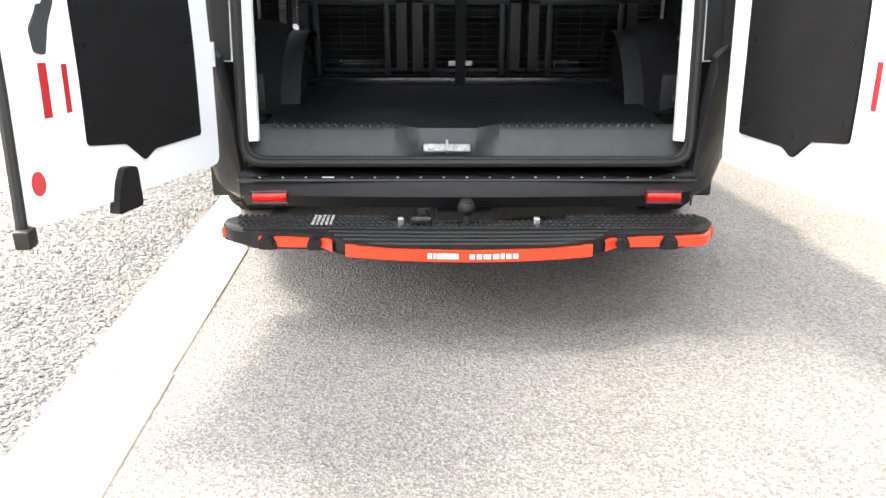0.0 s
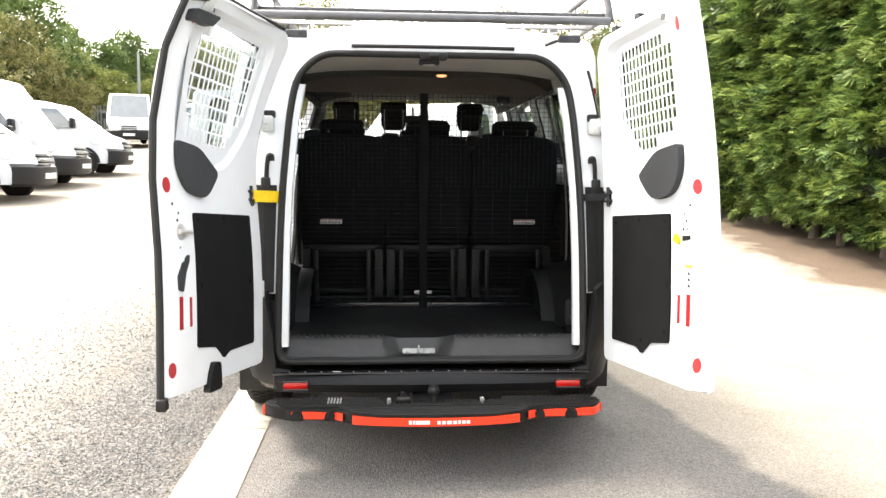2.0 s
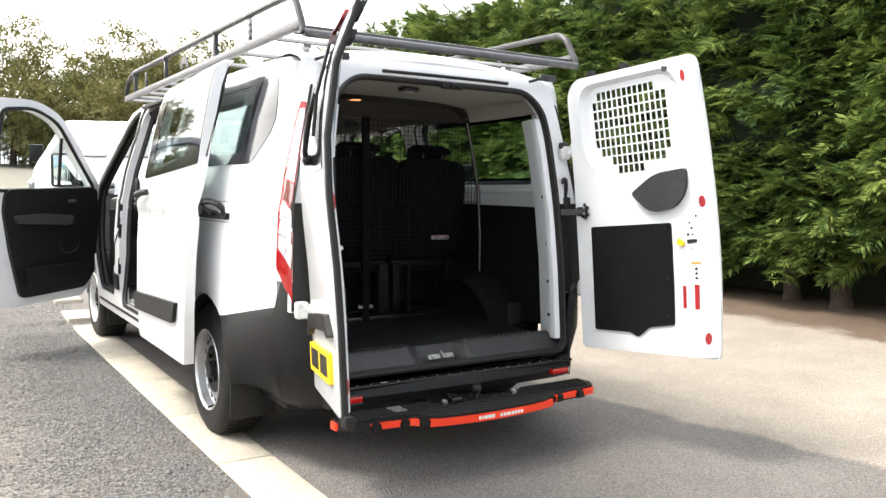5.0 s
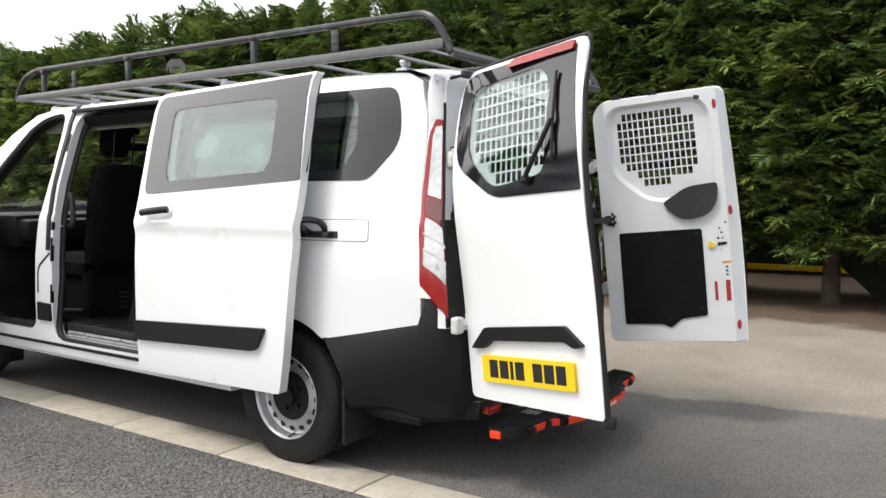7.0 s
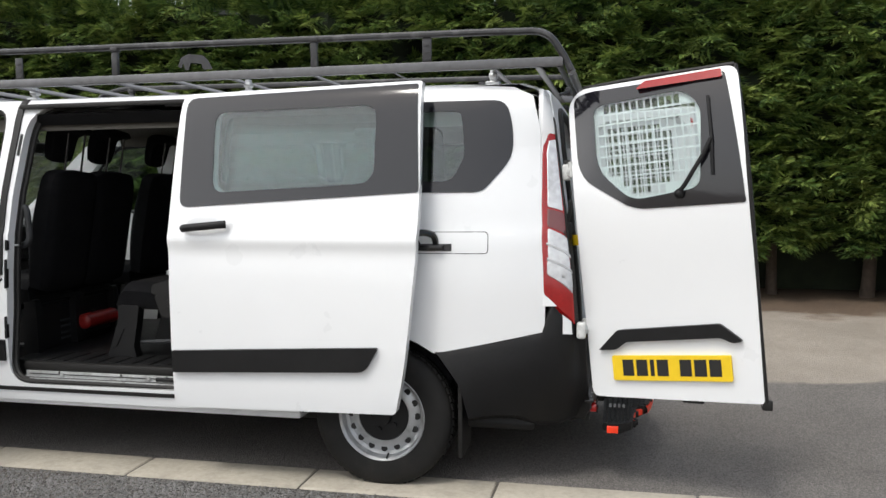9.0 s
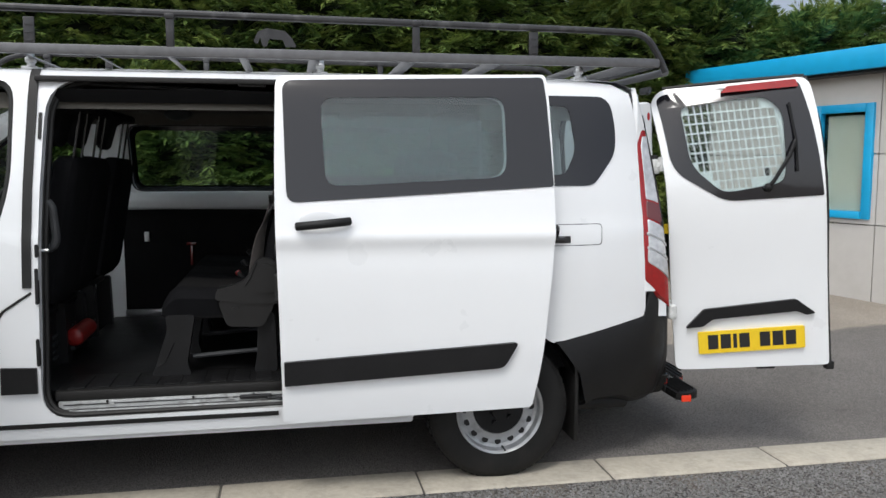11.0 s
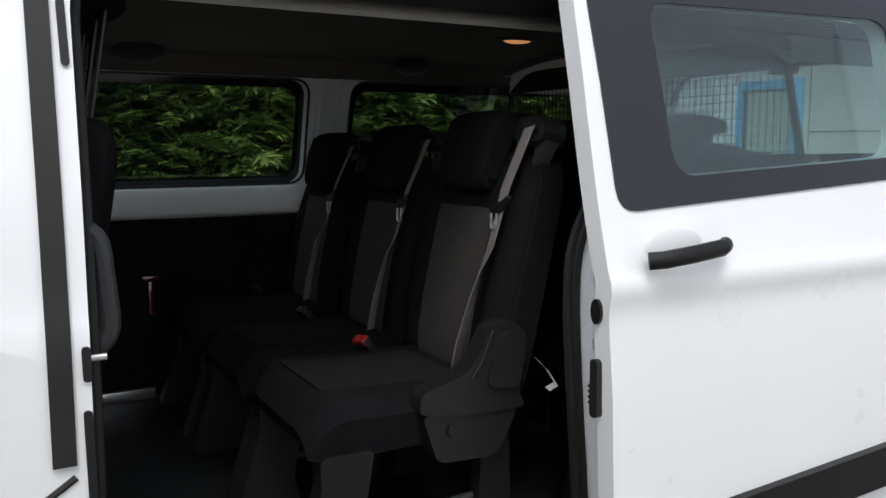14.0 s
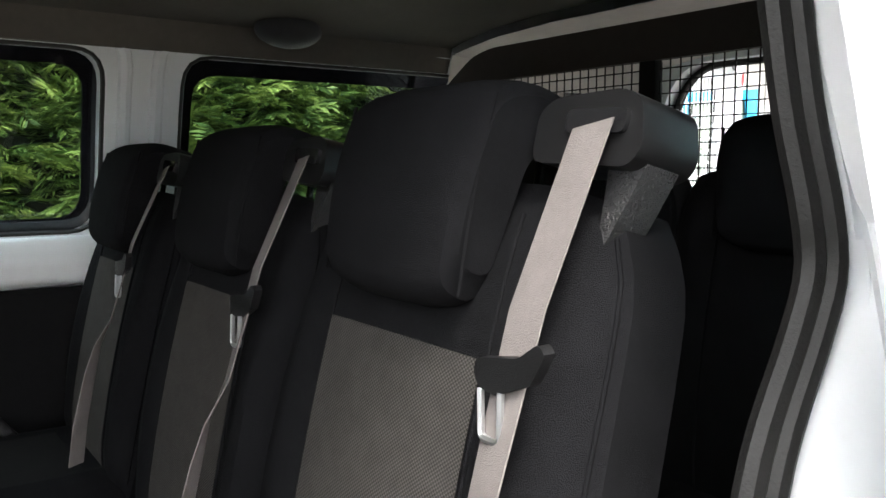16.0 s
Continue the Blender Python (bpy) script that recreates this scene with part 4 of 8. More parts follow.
SS = [0.15, 0.3, 0.45, 0.6, 0.75, 0.9]
ZL = [0.9, 1.0, 1.1, 1.2, 1.3, 1.4, 1.5, 1.6]
for sgn in (-1, 1):
    pc = corner(sgn)
    part("upper_corner", plate([(0, 0.87), (0.15, 0.87), (0.5, 0.87), (1, 0.87), (1, 1.85), (0.6, 1.868), (0, 1.872)], [], lambda s, z, d: pc(s, z, d + (0.004 if z < 1.66 else 0.0)), 0.02, SS, ZL + [1.655, 1.665, 1.7, 1.78, 1.83]), WHITE, van)
    tail = part("tail_lamp", plate(rounded([(0.08, 0.925), (0.45, 0.845), (0.97, 0.785), (0.97, 1.10), (0.80, 1.25), (0.76, 1.66), (0.35, 1.665), (0.02, 1.60), (0.03, 1.25)], [0.02, 0.02, 0.02, 0.1, 0.1, 0.02, 0.06, 0.05, 0.1]), [], pc, 0.03, SS, ZL), RED_LENS, van, "tall red and clear tail lamp")

    part("lamp_gasket", plate(rounded([(0.84, 1.12), (1.0, 1.08), (1.0, 1.74), (0.86, 1.74), (0.80, 1.68)], 0.02, 3), [], lambda s, z, d: pc(s, z, d - 0.004), 0.012, SS, ZL + [1.655, 1.7]), RUBBER, van, "black gasket beside the lamp")

    def inset(name, pts, mat, depth, label=""):
        part(name, plate(rounded(pts, 0.02, 3), [], lambda s, z, d: pc(s, z, d - depth), 0.01, SS, ZL), mat, tail, label)
    inset("clear_upper_lens", [(0.16, 1.325), (0.68, 1.305), (0.68, 1.635), (0.30, 1.63), (0.17, 1.585)], CLEAR_LENS, 0.004, "clear upper lens")
    inset("dark_lens", [(0.14, 1.235), (0.76, 1.195), (0.72, 1.295), (0.15, 1.315)], RED_DARK, 0.005, "dark red lens")
    inset("indicator_lens", [(0.15, 1.01), (0.86, 0.93), (0.80, 1.18), (0.15, 1.225)], CLEAR_LENS, 0.005, "clear indicator lens")
    inset("reversing_lens", [(0.12, 1.015), (0.90, 0.955), (0.92, 1.02), (0.13, 1.08)], CLEAR_LENS, 0.005, "clear reversing lens")
    for z in (1.155, 1.085):
        inset("chrome_divider", [(0.12, z - 0.006), (0.92, z - 0.066), (0.92, z - 0.054), (0.12, z + 0.006)], ZINC, 0.008)

# rear bumper, sweeping round the corners
plan = [(0.962, 0.60, 0.675), (0.945, 0.45, 0.702), (0.915, 0.33, 0.727), (0.876, 0.215, 0.752), (0.858, 0.165, 0.90), (0.825, 0.10, 0.86), (0.785, 0.06, 0.80),
        (0.735, 0.025, 0.76), (0.705, 0.018, 0.60), (0.69, 0.015, 0.42), (0.60, 0.005, 0.398), (0.45, -0.005, 0.398), (0.25, -0.014, 0.398), (0.0, -0.018, 0.398)]
plan = [(-x, y, z) for x, y, z in plan] + list(reversed(plan[:-1]))
bm = bmesh.new()
rows = []
for off, f in ((0.10, -0.05), (0.035, -0.012), (0.0, 0.06), (0.0, 0.5), (0.004, 0.9), (0.012, 0.985), (0.03, 1.0)):
    row = []
    for i, (x, y, top) in enumerate(plan):
        a, b = Vector(plan[max(0, i - 1)][:2]), Vector(plan[min(len(plan) - 1, i + 1)][:2])
        t = (b - a).normalized()
        n = Vector((-t.y, t.x))
        low = 0.30 if abs(x) < 0.9 else 0.335
        bulge = 0.014 * math.sin(math.pi * min(1, max(0, f)))
        tuck = (0.10 * max(0.0, 0.25 - f) if abs(x) < 0.7 else 0.10 * max(0.0, 0.6 - f)) if 0 < i < len(plan) - 1 else 0.02 * max(0.0, 0.25 - f)
        p = Vector((x, y)) + n * (off + tuck - bulge)
        if i in (0, len(plan) - 1):
            zz_ = low + (top - low) * max(0.0, f)
            p.y = 0.955 - math.sqrt(max(0.0, 0.41 ** 2 - max(0.0, zz_ - 0.335) ** 2))
        row.append((p.x, p.y, low + (top - low) * f))
    rows.append(row)
grid(bm, rows)
bumper = part("rear_bumper", bm, BLACK_PL, van, "unpainted black rear bumper with worn corners", 40)
bm = bmesh.new()
box(bm, (-0.70, -0.012, 0.388), (0.70, 0.075, 0.402), 0.006)
part("loading_ledge", bm, GLOSS_BK, bumper, "scuffed glossy black loading ledge")
bm = bmesh.new()
for k in range(19):
    x = -0.63 + k * 0.07
    cyl(bm, (x, 0.0, 0.40), (x, 0.0, 0.404), 0.0032, seg=8)
part("ledge_stud", bm, PLATED, bumper, "row of small pale studs")["kind"] = "stuff"
bm = bmesh.new()
box(bm, (-0.44, 0.0, 0.402), (-0.405, 0.005, 0.4035))
part("ledge_scuff", bm, LABEL_W, bumper)
for sgn in (-1, 1):
    bm = bmesh.new()
    box(bm, (sgn * 0.60 - 0.054, -0.030, 0.331), (sgn * 0.60 + 0.054, 0.01, 0.365), 0.007)
    rf = part("bumper_reflector", bm, RED_LENS2, bumper, "red rear reflector in a dark rim")
    bm = bmesh.new()
    tube(bm, [(sgn * 0.60 + a * 0.055, -0.027, 0.348 + b * 0.018) for a, b in ((-1, -1), (1, -1), (1, 1), (-1, 1))], 0.0045, 6, closed=True)
    part("reflector_rim", bm, GLOSS_BK, rf)
    bm = bmesh.new()
    tube(bm, [(sgn * 0.694, -0.012 + 0.02, 0.31), (sgn * 0.694, 0.0, 0.39)], 0.003, 5)
    part("bumper_joint", bm, INK, bumper)

# sill moulding: slopes from the load floor down to the seal, with a recess for the latch
def notch(x):
    return max(0.0, min(1.0, (0.165 - abs(x + 0.06)) / 0.075))


bm = bmesh.new()
rows = []
for y, z, dip in ((0.21, 0.507, 0.0), (0.185, 0.526, 0.016), (0.145, 0.528, 0.050), (0.125, 0.516, 0.056), (0.10, 0.487, 0.040), (0.075, 0.457, 0.014), (0.060, 0.443, 0.0), (0.045, 0.425, 0.0)):
    rows.append([(x, y + 0.6 * dip * notch(x), z - dip * notch(x)) for x in steps(-0.675, 0.675, 90)])
grid(bm, rows)
sillp = part("rear_sill_plate", bm, SILL, van, "black moulded sill plate with a ribbed lip")
bm = bmesh.new()
for k in range(46):
    x = -0.60 + k * 0.0265
    if notch(x) == 0:
        lean = 0.35 if x < -0.075 else -0.35
        box(bm, (x - 0.005, -0.022, -0.004), (x + 0.005, 0.022, 0.006), 0.002, Matrix.Translation((x, 0.160, 0.528)) @ Matrix.Rotation(lean, 4, 'Z') @ Matrix.Translation((-x, 0, 0)), 1)
part("sill_rib", bm, SILL, sillp, "black grip ribs")["kind"] = "stuff"
bm = bmesh.new()
L = Matrix.Translation((-0.06, 0.096, 0.470)) @ Matrix.Rotation(radians(48), 4, 'X')
box(bm, (-0.074, -0.014, -0.004), (0.074, 0.014, 0.006), 0.006, L)
box(bm, (-0.004, -0.020, 0.0), (0.004, 0.02, 0.022), 0.003, L)
cyl(bm, L @ Vector((-0.05, 0, 0)), L @ Vector((-0.05, 0, 0.012)), 0.010, seg=12)
part("door_latch", bm, DULL_METAL, sillp, "bare metal door latch")
bm = bmesh.new()
box(bm, (-0.06, 0.10, 1.765), (0.06, 0.14, 1.80), 0.01)
cyl(bm, (-0.02, 0.09, 1.782), (0.02, 0.09, 1.782), 0.012, seg=10)
part("top_striker", bm, BLACK_PL, van, "black door striker under the roof")
bm = bmesh.new()
tube(bm, [(s * 0.36, 0.150 - 0.012 * (1 - s * s), 1.826) for s in steps(-1, 1, 8)], 0.012, 8, flat=0.7)
part("roof_edge_strip", bm, RUBBER, van, "black strip on the rear roof edge")

# mud flaps and wheels
def wheel(y, sgn, name="wheel"):
    cx = sgn * 0.835
    w = part(name, bmesh.new(), TYRE, van, "steel wheel with a worn tyre")
    o = sgn
    prof = [(0.112, 0.205), (0.116, 0.225), (0.118, 0.26), (0.115, 0.30), (0.100, 0.326), (0.086, 0.334), (0.05, 0.337), (0.0, 0.338),
            (-0.05, 0.337), (-0.086, 0.334), (-0.10, 0.326), (-0.11, 0.28), (-0.105, 0.205)]
    bm = bmesh.new()
    n = 56
    rings = []
    for k in range(n):
        a = 2 * math.pi * k / n
        rings.append([bm.verts.new((cx + o * dx, y + r * math.cos(a), 0.336 + r * math.sin(a))) for dx, r in prof])
    for k in range(n):
        A, B = rings[k], rings[(k + 1) % n]
        for i in range(len(prof) - 1):
            bm.faces.new((A[i], A[i + 1], B[i + 1], B[i]))
    for k in range(n):
        for i, dx in enumerate((-0.06, -0.02, 0.02, 0.06)):
            a = 2 * math.pi * (k + (i % 2) * 0.5) / n
            m = Matrix.Translation((cx + o * dx, y + 0.338 * math.cos(a), 0.336 + 0.338 * math.sin(a))) @ Matrix.Rotation(a - math.pi / 2, 4, 'X')
            box(bm, (-0.016, -0.013, -0.004), (0.016, 0.013, 0.004), 0, m)
    part("tyre", bm, TYRE, w, "worn black tyre")
    bm = bmesh.new()
    prof = [(0.112, 0.212), (0.118, 0.208), (0.108, 0.198), (0.070, 0.192), (0.060, 0.178), (0.075, 0.150), (0.078, 0.125), (0.055, 0.105), (0.05, 0.06), (0.05, 0.0)]
    rings = []
    n = 64
    for k in range(n):
        a = 2 * math.pi * k / n
        rings.append([bm.verts.new((cx + o * dx, y + r * math.cos(a), 0.336 + r * math.sin(a))) for dx, r in prof])
    for k in range(n):
        A, B = rings[k], rings[(k + 1) % n]
        for i in range(len(prof) - 1):
            bm.faces.new((A[i], A[i + 1], B[i + 1], B[i]))
    part("rim", bm, STEEL, w, "silver pressed steel rim")
    bm = bmesh.new()
    for k in range(16):
        a = 2 * math.pi * k / 16
        c = Vector((0, y + 0.163 * math.cos(a), 0.336 + 0.163 * math.sin(a)))
        cyl(bm, (cx + o * 0.064, c.y, c.z), (cx + o * 0.0725, c.y, c.z), 0.0155, seg=12)
    part("rim_slot", bm, INK, w, "dark ventilation holes")["kind"] = "stuff"
    bm = bmesh.new()
    cyl(bm, (cx + o * 0.05, y, 0.336), (cx + o * 0.082, y, 0.336), 0.130, 0.120, 32)
    cyl(bm, (cx + o * 0.08, y, 0.336), (cx + o * 0.105, y, 0.336), 0.045, 0.04, 20)
    for k in range(5):
        a = 2 * math.pi * k / 5
        cyl(bm, (cx + o * 0.08, y + 0.068 * math.cos(a), 0.336 + 0.068 * math.sin(a)), (cx + o * 0.098, y + 0.068 * math.cos(a), 0.336 + 0.068 * math.sin(a)), 0.013, seg=6)
    part("hub_cap", bm, BLACK_PL, w, "black hub cover with wheel nuts")
    bm = bmesh.new()
    cyl(bm, (cx + o * 0.075, y - 0.02, 0.15), (cx + o * 0.118, y - 0.025, 0.142), 0.004, seg=6)
    part("valve", bm, BLACK_PL, w)


for y in (AX_R[0], AX_F[0]):
    for sgn in (-1, 1):
        wheel(y, sgn)
for sgn in (-1, 1):
    for cy in (AX_R[0], AX_F[0]):
        bm = bmesh.new()
        rows = []
        for a in steps(180, 0, 16):
            rows.append([(sgn * x, cy + 0.398 * math.cos(radians(a)), 0.335 + 0.398 * math.sin(radians(a))) for x in (0.945, 0.88, 0.6)])
        grid(bm, rows)
        part("wheel_arch_liner", bm, BLACK_PL, van, "black wheel arch liner")
    bm = bmesh.new()
    box(bm, (sgn * 0.95 if sgn < 0 else 0.72, 0.575, 0.16), (-0.72 if sgn < 0 else 0.95, 0.597, 0.62), 0.008)
    part("mud_flap", bm, RUBBER, van, "black mud flap")
    bm = bmesh.new()
    box(bm, (sgn * 0.92 if sgn < 0 else 0.72, 3.835, 0.15), (-0.72 if sgn < 0 else 0.92, 3.852, 0.40), 0.006)
    part("mud_flap", bm, RUBBER, van, "black mud flap")

# ---------------------------------------------------------------- the van's doors
TAU = radians(5.5)
LEAN_AXIS = Vector((0, math.sin(TAU), math.cos(TAU)))
REARWARD = Vector((0, -math.cos(TAU), math.sin(TAU)))


def barn_door(sgn, origin, angle):
    """One of the two rear doors, swung open by the angle. u runs from the hinge, v up along it, d from the outer face inwards."""
    a = radians(angle)
    udir = Vector((-sgn, 0, 0)) * math.cos(a) + REARWARD * math.sin(a)
    inward = udir.cross(LEAN_AXIS) * (1 if sgn > 0 else -1)
    o = Vector(origin)

    def place(u, v, d):
        bow = 0.035 * (v / 1.43 - 0.25) ** 2 + 0.03 * max(0.0, (0.10 - u) / 0.10) ** 2
        if sgn < 0:
            top = max(0.0, (v - 0.95) / 0.48)
            lean = -0.03 * math.exp(-((v - 0.85) / 0.3) ** 2) + 0.11 * top ** 2.6 + 0.05 * max(0.0, (0.25 - u) / 0.25) * top
            d = min(d, 0.018 + (d - 0.018) * 0.5)
        else:
            lean = 0.045 * max(0.0, (v - 0.5) / 0.93) ** 2 * (1 + 0.55 * u / 0.73) + 0.02 * max(0.0, (0.4 - v) / 0.4) ** 2 * u / 0.73
        return o + udir * u + LEAN_AXIS * v * 1.015 + inward * (d + (bow * 0.5 if d < 0.02 else 0.0)) + Vector((-sgn * lean, 0, 0))

    lw = 0.752 if sgn < 0 else 0.765
    FL = 0.06

    def deep(u):
        return 0.074 - 0.058 * max(0.0, (u - (lw - FL)) / FL)

    def on_inner(u, v, d):
        return place(u, v, deep(u) - 0.074 + d)
    outline = rounded([(0, 0.02), (lw, 0.0), (lw + 0.005, 0.5), (lw - 0.005, 0.9), (lw + (0.012 if sgn < 0 else -0.02), 1.42), (0.06, 1.425), (0, 1.36), (-0.005, 0.9)], [0.03, 0.02, 0.2, 0.2, 0.05, 0.09, 0.09, 0.3], 4)
    win = rounded([(0.12, 1.335), (0.117, 1.04), (0.26, 0.89), (0.565, 0.92), (0.60, 1.27), (0.53, 1.35)], [0.05, 0.07, 0.06, 0.05, 0.06, 0.06], 4)
    vs = [0.1, 0.3, 0.5, 0.7, 0.86, 0.95, 1.05, 1.15, 1.25, 1.33]
    door = part("rear_door", plate(outline, [win], place, 0.018, [0.05, 0.1], vs), WHITE, van,
                "white rear door swung wide open" + (", carrying the yellow plate" if sgn < 0 else ""), 28)
    # inner skin with its recess round the glass
    rec = rounded([(0.075, 1.375), (0.075, 1.00), (0.28, 0.815), (0.66, 0.80), (0.665, 1.30), (0.60, 1.375)], [0.10, 0.10, 0.08, 0.05, 0.08, 0.08], 5)
    inner_d = 0.074
    part("inner_skin", plate([(u * 0.985 + 0.004, v * 0.985 + 0.01) for u, v in outline], [rec], lambda u, v, d: place(u, v, deep(u) - d), 0.012, [0.1, 0.3, 0.5, lw - FL, lw - FL * 0.6, lw - FL * 0.3], vs), WHITE_IN, door, "white pressed inner door panel", 28)
    bm = bmesh.new()
    n = len(rec)
    ring_a = [place(u, v, inner_d - 0.002) for u, v in rec]
    ring_b = [place(u * 0.9 + 0.037, v * 0.92 + 0.09, 0.03) for u, v in rec]
    va, vb = [bm.verts.new(p) for p in ring_a], [bm.verts.new(p) for p in ring_b]
    for i in range(n):
        bm.faces.new((va[i], va[(i + 1) % n], vb[(i + 1) % n], vb[i]))
    part("window_recess", bm, WHITE_IN, door)
    edge_o, edge_i = [place(u, v, 0.010) for u, v in outline], [place(u * 0.985 + 0.004, v * 0.985 + 0.01, deep(u * 0.985 + 0.004)) for u, v in outline]
    bm = bmesh.new()
    va, vb = [bm.verts.new(p) for p in edge_o], [bm.verts.new(p) for p in edge_i]
    for i in range(len(outline)):
        bm.faces.new((va[i], va[(i + 1) % len(outline)], vb[(i + 1) % len(outline)], vb[i]))
    part("door_edge", bm, WHITE_IN, door, "white painted door edge")
    # glass with its printed border
    border = rounded([(0.03, 1.385), (0.03, 1.02), (0.27, 0.855), (lw - 0.012, 0.845), (lw - 0.04, 1.40), (0.10, 1.405)], [0.07, 0.09, 0.06, 0.01, 0.02, 0.06], 5)
    gb = part("window_border", plate(border, [grow(win, -0.004)], lambda u, v, d: place(u, v, -0.004 + d), 0.01, [0.1], vs), PRINT, door, "dark printed border of the rear window")
    pane = part("window_pane", plate(win, [], lambda u, v, d: place(u, v, -0.002 + d), 0.005, [], vs), GLASS, door, "clear rear window glass")
    # punched security mesh behind the glass, white
    def inside(u, v):
        ok = False
        k = len(win)
        for i in range(k):
            (x1, y1), (x2, y2) = win[i - 1], win[i]
            if (y1 > v) != (y2 > v) and u < (x2 - x1) * (v - y1) / (y2 - y1) + x1:
                ok = not ok
        return ok

    bm = bmesh.new()
    cw, ch = 0.0315, 0.0475
    us = [0.10 + cw * i for i in range(18)]
    vv = [0.86 + ch * j for j in range(12)]
    wide = 0.0075

    def bar(u0, v0, u1, v1):
        prism(bm, [(u0, v0), (u1, v0), (u1, v1), (u0, v1)], 0.034, 0.038, place)
    for i, u in enumerate(us):
        js = [v for v in steps(0.80, 1.38, 58) if inside(u, v)]
        if js:
            bar(u - wide / 2, min(js) - 0.012, u + wide / 2, max(js) + 0.012)
    for v in vv:
        is_ = [u for u in steps(0.08, 0.66, 58) if inside(u, v)]
        if is_:
            bar(min(is_) - 0.012, v - wide / 2, max(is_) + 0.012, v + wide / 2)
    for u in us:
        for v in vv:
            full = [inside(a_, b_) for a_ in (u, u + cw) for b_ in (v, v + ch)]
            if any(full) and not all(full):
                prism(bm, [(u, v), (u + cw, v), (u + cw, v + ch), (u, v + ch)], 0.0345, 0.0375, place)
    part("window_guard", bm, WHITE_IN, door, "white punched steel guard behind the glass")["kind"] = "stuff"
    bm = plate(rounded([(0.085, 1.365), (0.085, 1.01), (0.285, 0.83), (0.655, 0.82), (0.655, 1.29), (0.59, 1.365)], 0.06), [grow(win, -0.002)], lambda u, v, d: place(u, v, 0.036 - d), 0.003)
    part("guard_frame", bm, WHITE_IN, door)
    # black pocket cover at the corner of the glass, and the black panel
    bm = bmesh.new()
    pts = rounded([(0.355, 0.80), (0.50, 0.885), (0.665, 0.895), (0.66, 0.79), (0.60, 0.715), (0.46, 0.695)], [0.03, 0.05, 0.02, 0.05, 0.06, 0.06], 4)
    prism(bm, pts, 0.05, 0.10, place)
    soften(bm, 0.014, 3, 50)
    part("pocket_cover", bm, GREY_PL, door, "dark grey moulded cover")
    pan = rounded([(0.095, 0.125), (0.31, 0.118), (0.355, 0.095), (0.42, 0.145), (0.56, 0.16), (0.56, 0.645), (0.095, 0.65)], 0.012, 3)
    panel = part("door_card", plate(pan, [], lambda u, v, d: place(u, v, 0.082 - d), 0.014, [0.2, 0.3, 0.4, 0.5], steps(0.15, 0.6, 9)), LINING, door, "black board panel screwed to the door")
    bm = bmesh.new()
    for u, v in ((0.13, 0.62), (0.33, 0.63), (0.53, 0.62), (0.13, 0.38), (0.53, 0.38), (0.13, 0.16), (0.35, 0.15), (0.53, 0.2)):
        cyl(bm, place(u, v, 0.078), place(u, v, 0.083), 0.007, seg=10)
    part("panel_screw", bm, GLOSS_BK, panel)["kind"] = "stuff"
    # reflectors and marks on the inner face
    for u, v0, v1, w in ((lw - 0.15, 0.24, 0.345, 0.016), (lw - 0.085, 0.235, 0.35, 0.024)):
        bm = bmesh.new()
        prism(bm, [(u - w / 2, v0), (u + w / 2, v0), (u + w / 2, v1), (u - w / 2, v1)], 0.074, 0.0765, on_inner)
        part("reflector_strip", bm, RED_TAPE, door, "red reflective strip")
    for u, v in ((lw - 0.04, 0.10), (lw - 0.045, 0.735), (lw - 0.075, 1.32)):
        bm = bmesh.new()
        prism(bm, [(u + (0.0135 if sgn < 0 else 0.011) * math.cos(t), v + 0.027 * math.sin(t)) for t in steps(0, 2 * math.pi * 15 / 16, 15)], 0.074, 0.077, on_inner)
        part("oval_reflector", bm, RED_TAPE, door, "red oval reflector")
    bm = bmesh.new()
    for u, v, r in ((0.60, 1.37, 0.017), (0.645, 0.585, 0.007), (0.665, 0.615, 0.006), (0.668, 0.585, 0.005), (0.655, 0.64, 0.005), (0.66, 0.52, 0.004), (0.69, 0.67, 0.006)):
        cyl(bm, on_inner(u, v, 0.0735), on_inner(u, v, 0.0752), r, seg=14)
    part("plug", bm, INK, door, "black plugs and holes")["kind"] = "stuff"
    # check strap
    bm = bmesh.new()
    for s in (0.71, 0.745):
        prism(bm, [(0.02, s), (0.085, s), (0.085, s + 0.012), (0.02, s + 0.012)], 0.062, 0.095, place)
    prism(bm, [(0.03, 0.70), (0.075, 0.70), (0.075, 0.765), (0.03, 0.765)], 0.062, 0.074, place)
    cyl(bm, place(0.065, 0.69, 0.085), place(0.065, 0.775, 0.085), 0.007, seg=8)
    sb_ = part("strap_bracket", bm, GLOSS_BK, door, "black check strap bracket")
    for v in (0.722, 0.752):
        bm = bmesh.new()
        cyl(bm, place(0.066, v, 0.094), place(0.066, v, 0.0985), 0.0065, seg=10)
        part("bolt_head", bm, ZINC, sb_)
    bm = bmesh.new()
    a0 = place(0.055, 0.733, 0.085)
    b0 = Vector((sgn * (0.672 if sgn < 0 else 0.655), 0.105, a0.z - 0.008))
    tdir = (b0 - a0).normalized()
    nrm = tdir.cross(Vector((0, 0, 1))).normalized()
    vs4 = [bm.verts.new(p + nrm * i * 0.003 + Vector((0, 0, (0.025 if sgn < 0 else 0.016) * j))) for p in (a0, b0) for i in (-1, 1) for j in (-1, 1)]
    for q in ((0, 1, 3, 2), (4, 6, 7, 5), (0, 4, 5, 1), (2, 3, 7, 6), (0, 2, 6, 4), (1, 5, 7, 3)):
        bm.faces.new([vs4[i] for i in q])
    part("check_strap", bm, YEL_STRAP if sgn < 0 else GLOSS_BK, door, "yellow check strap" if sgn < 0 else "black check strap")
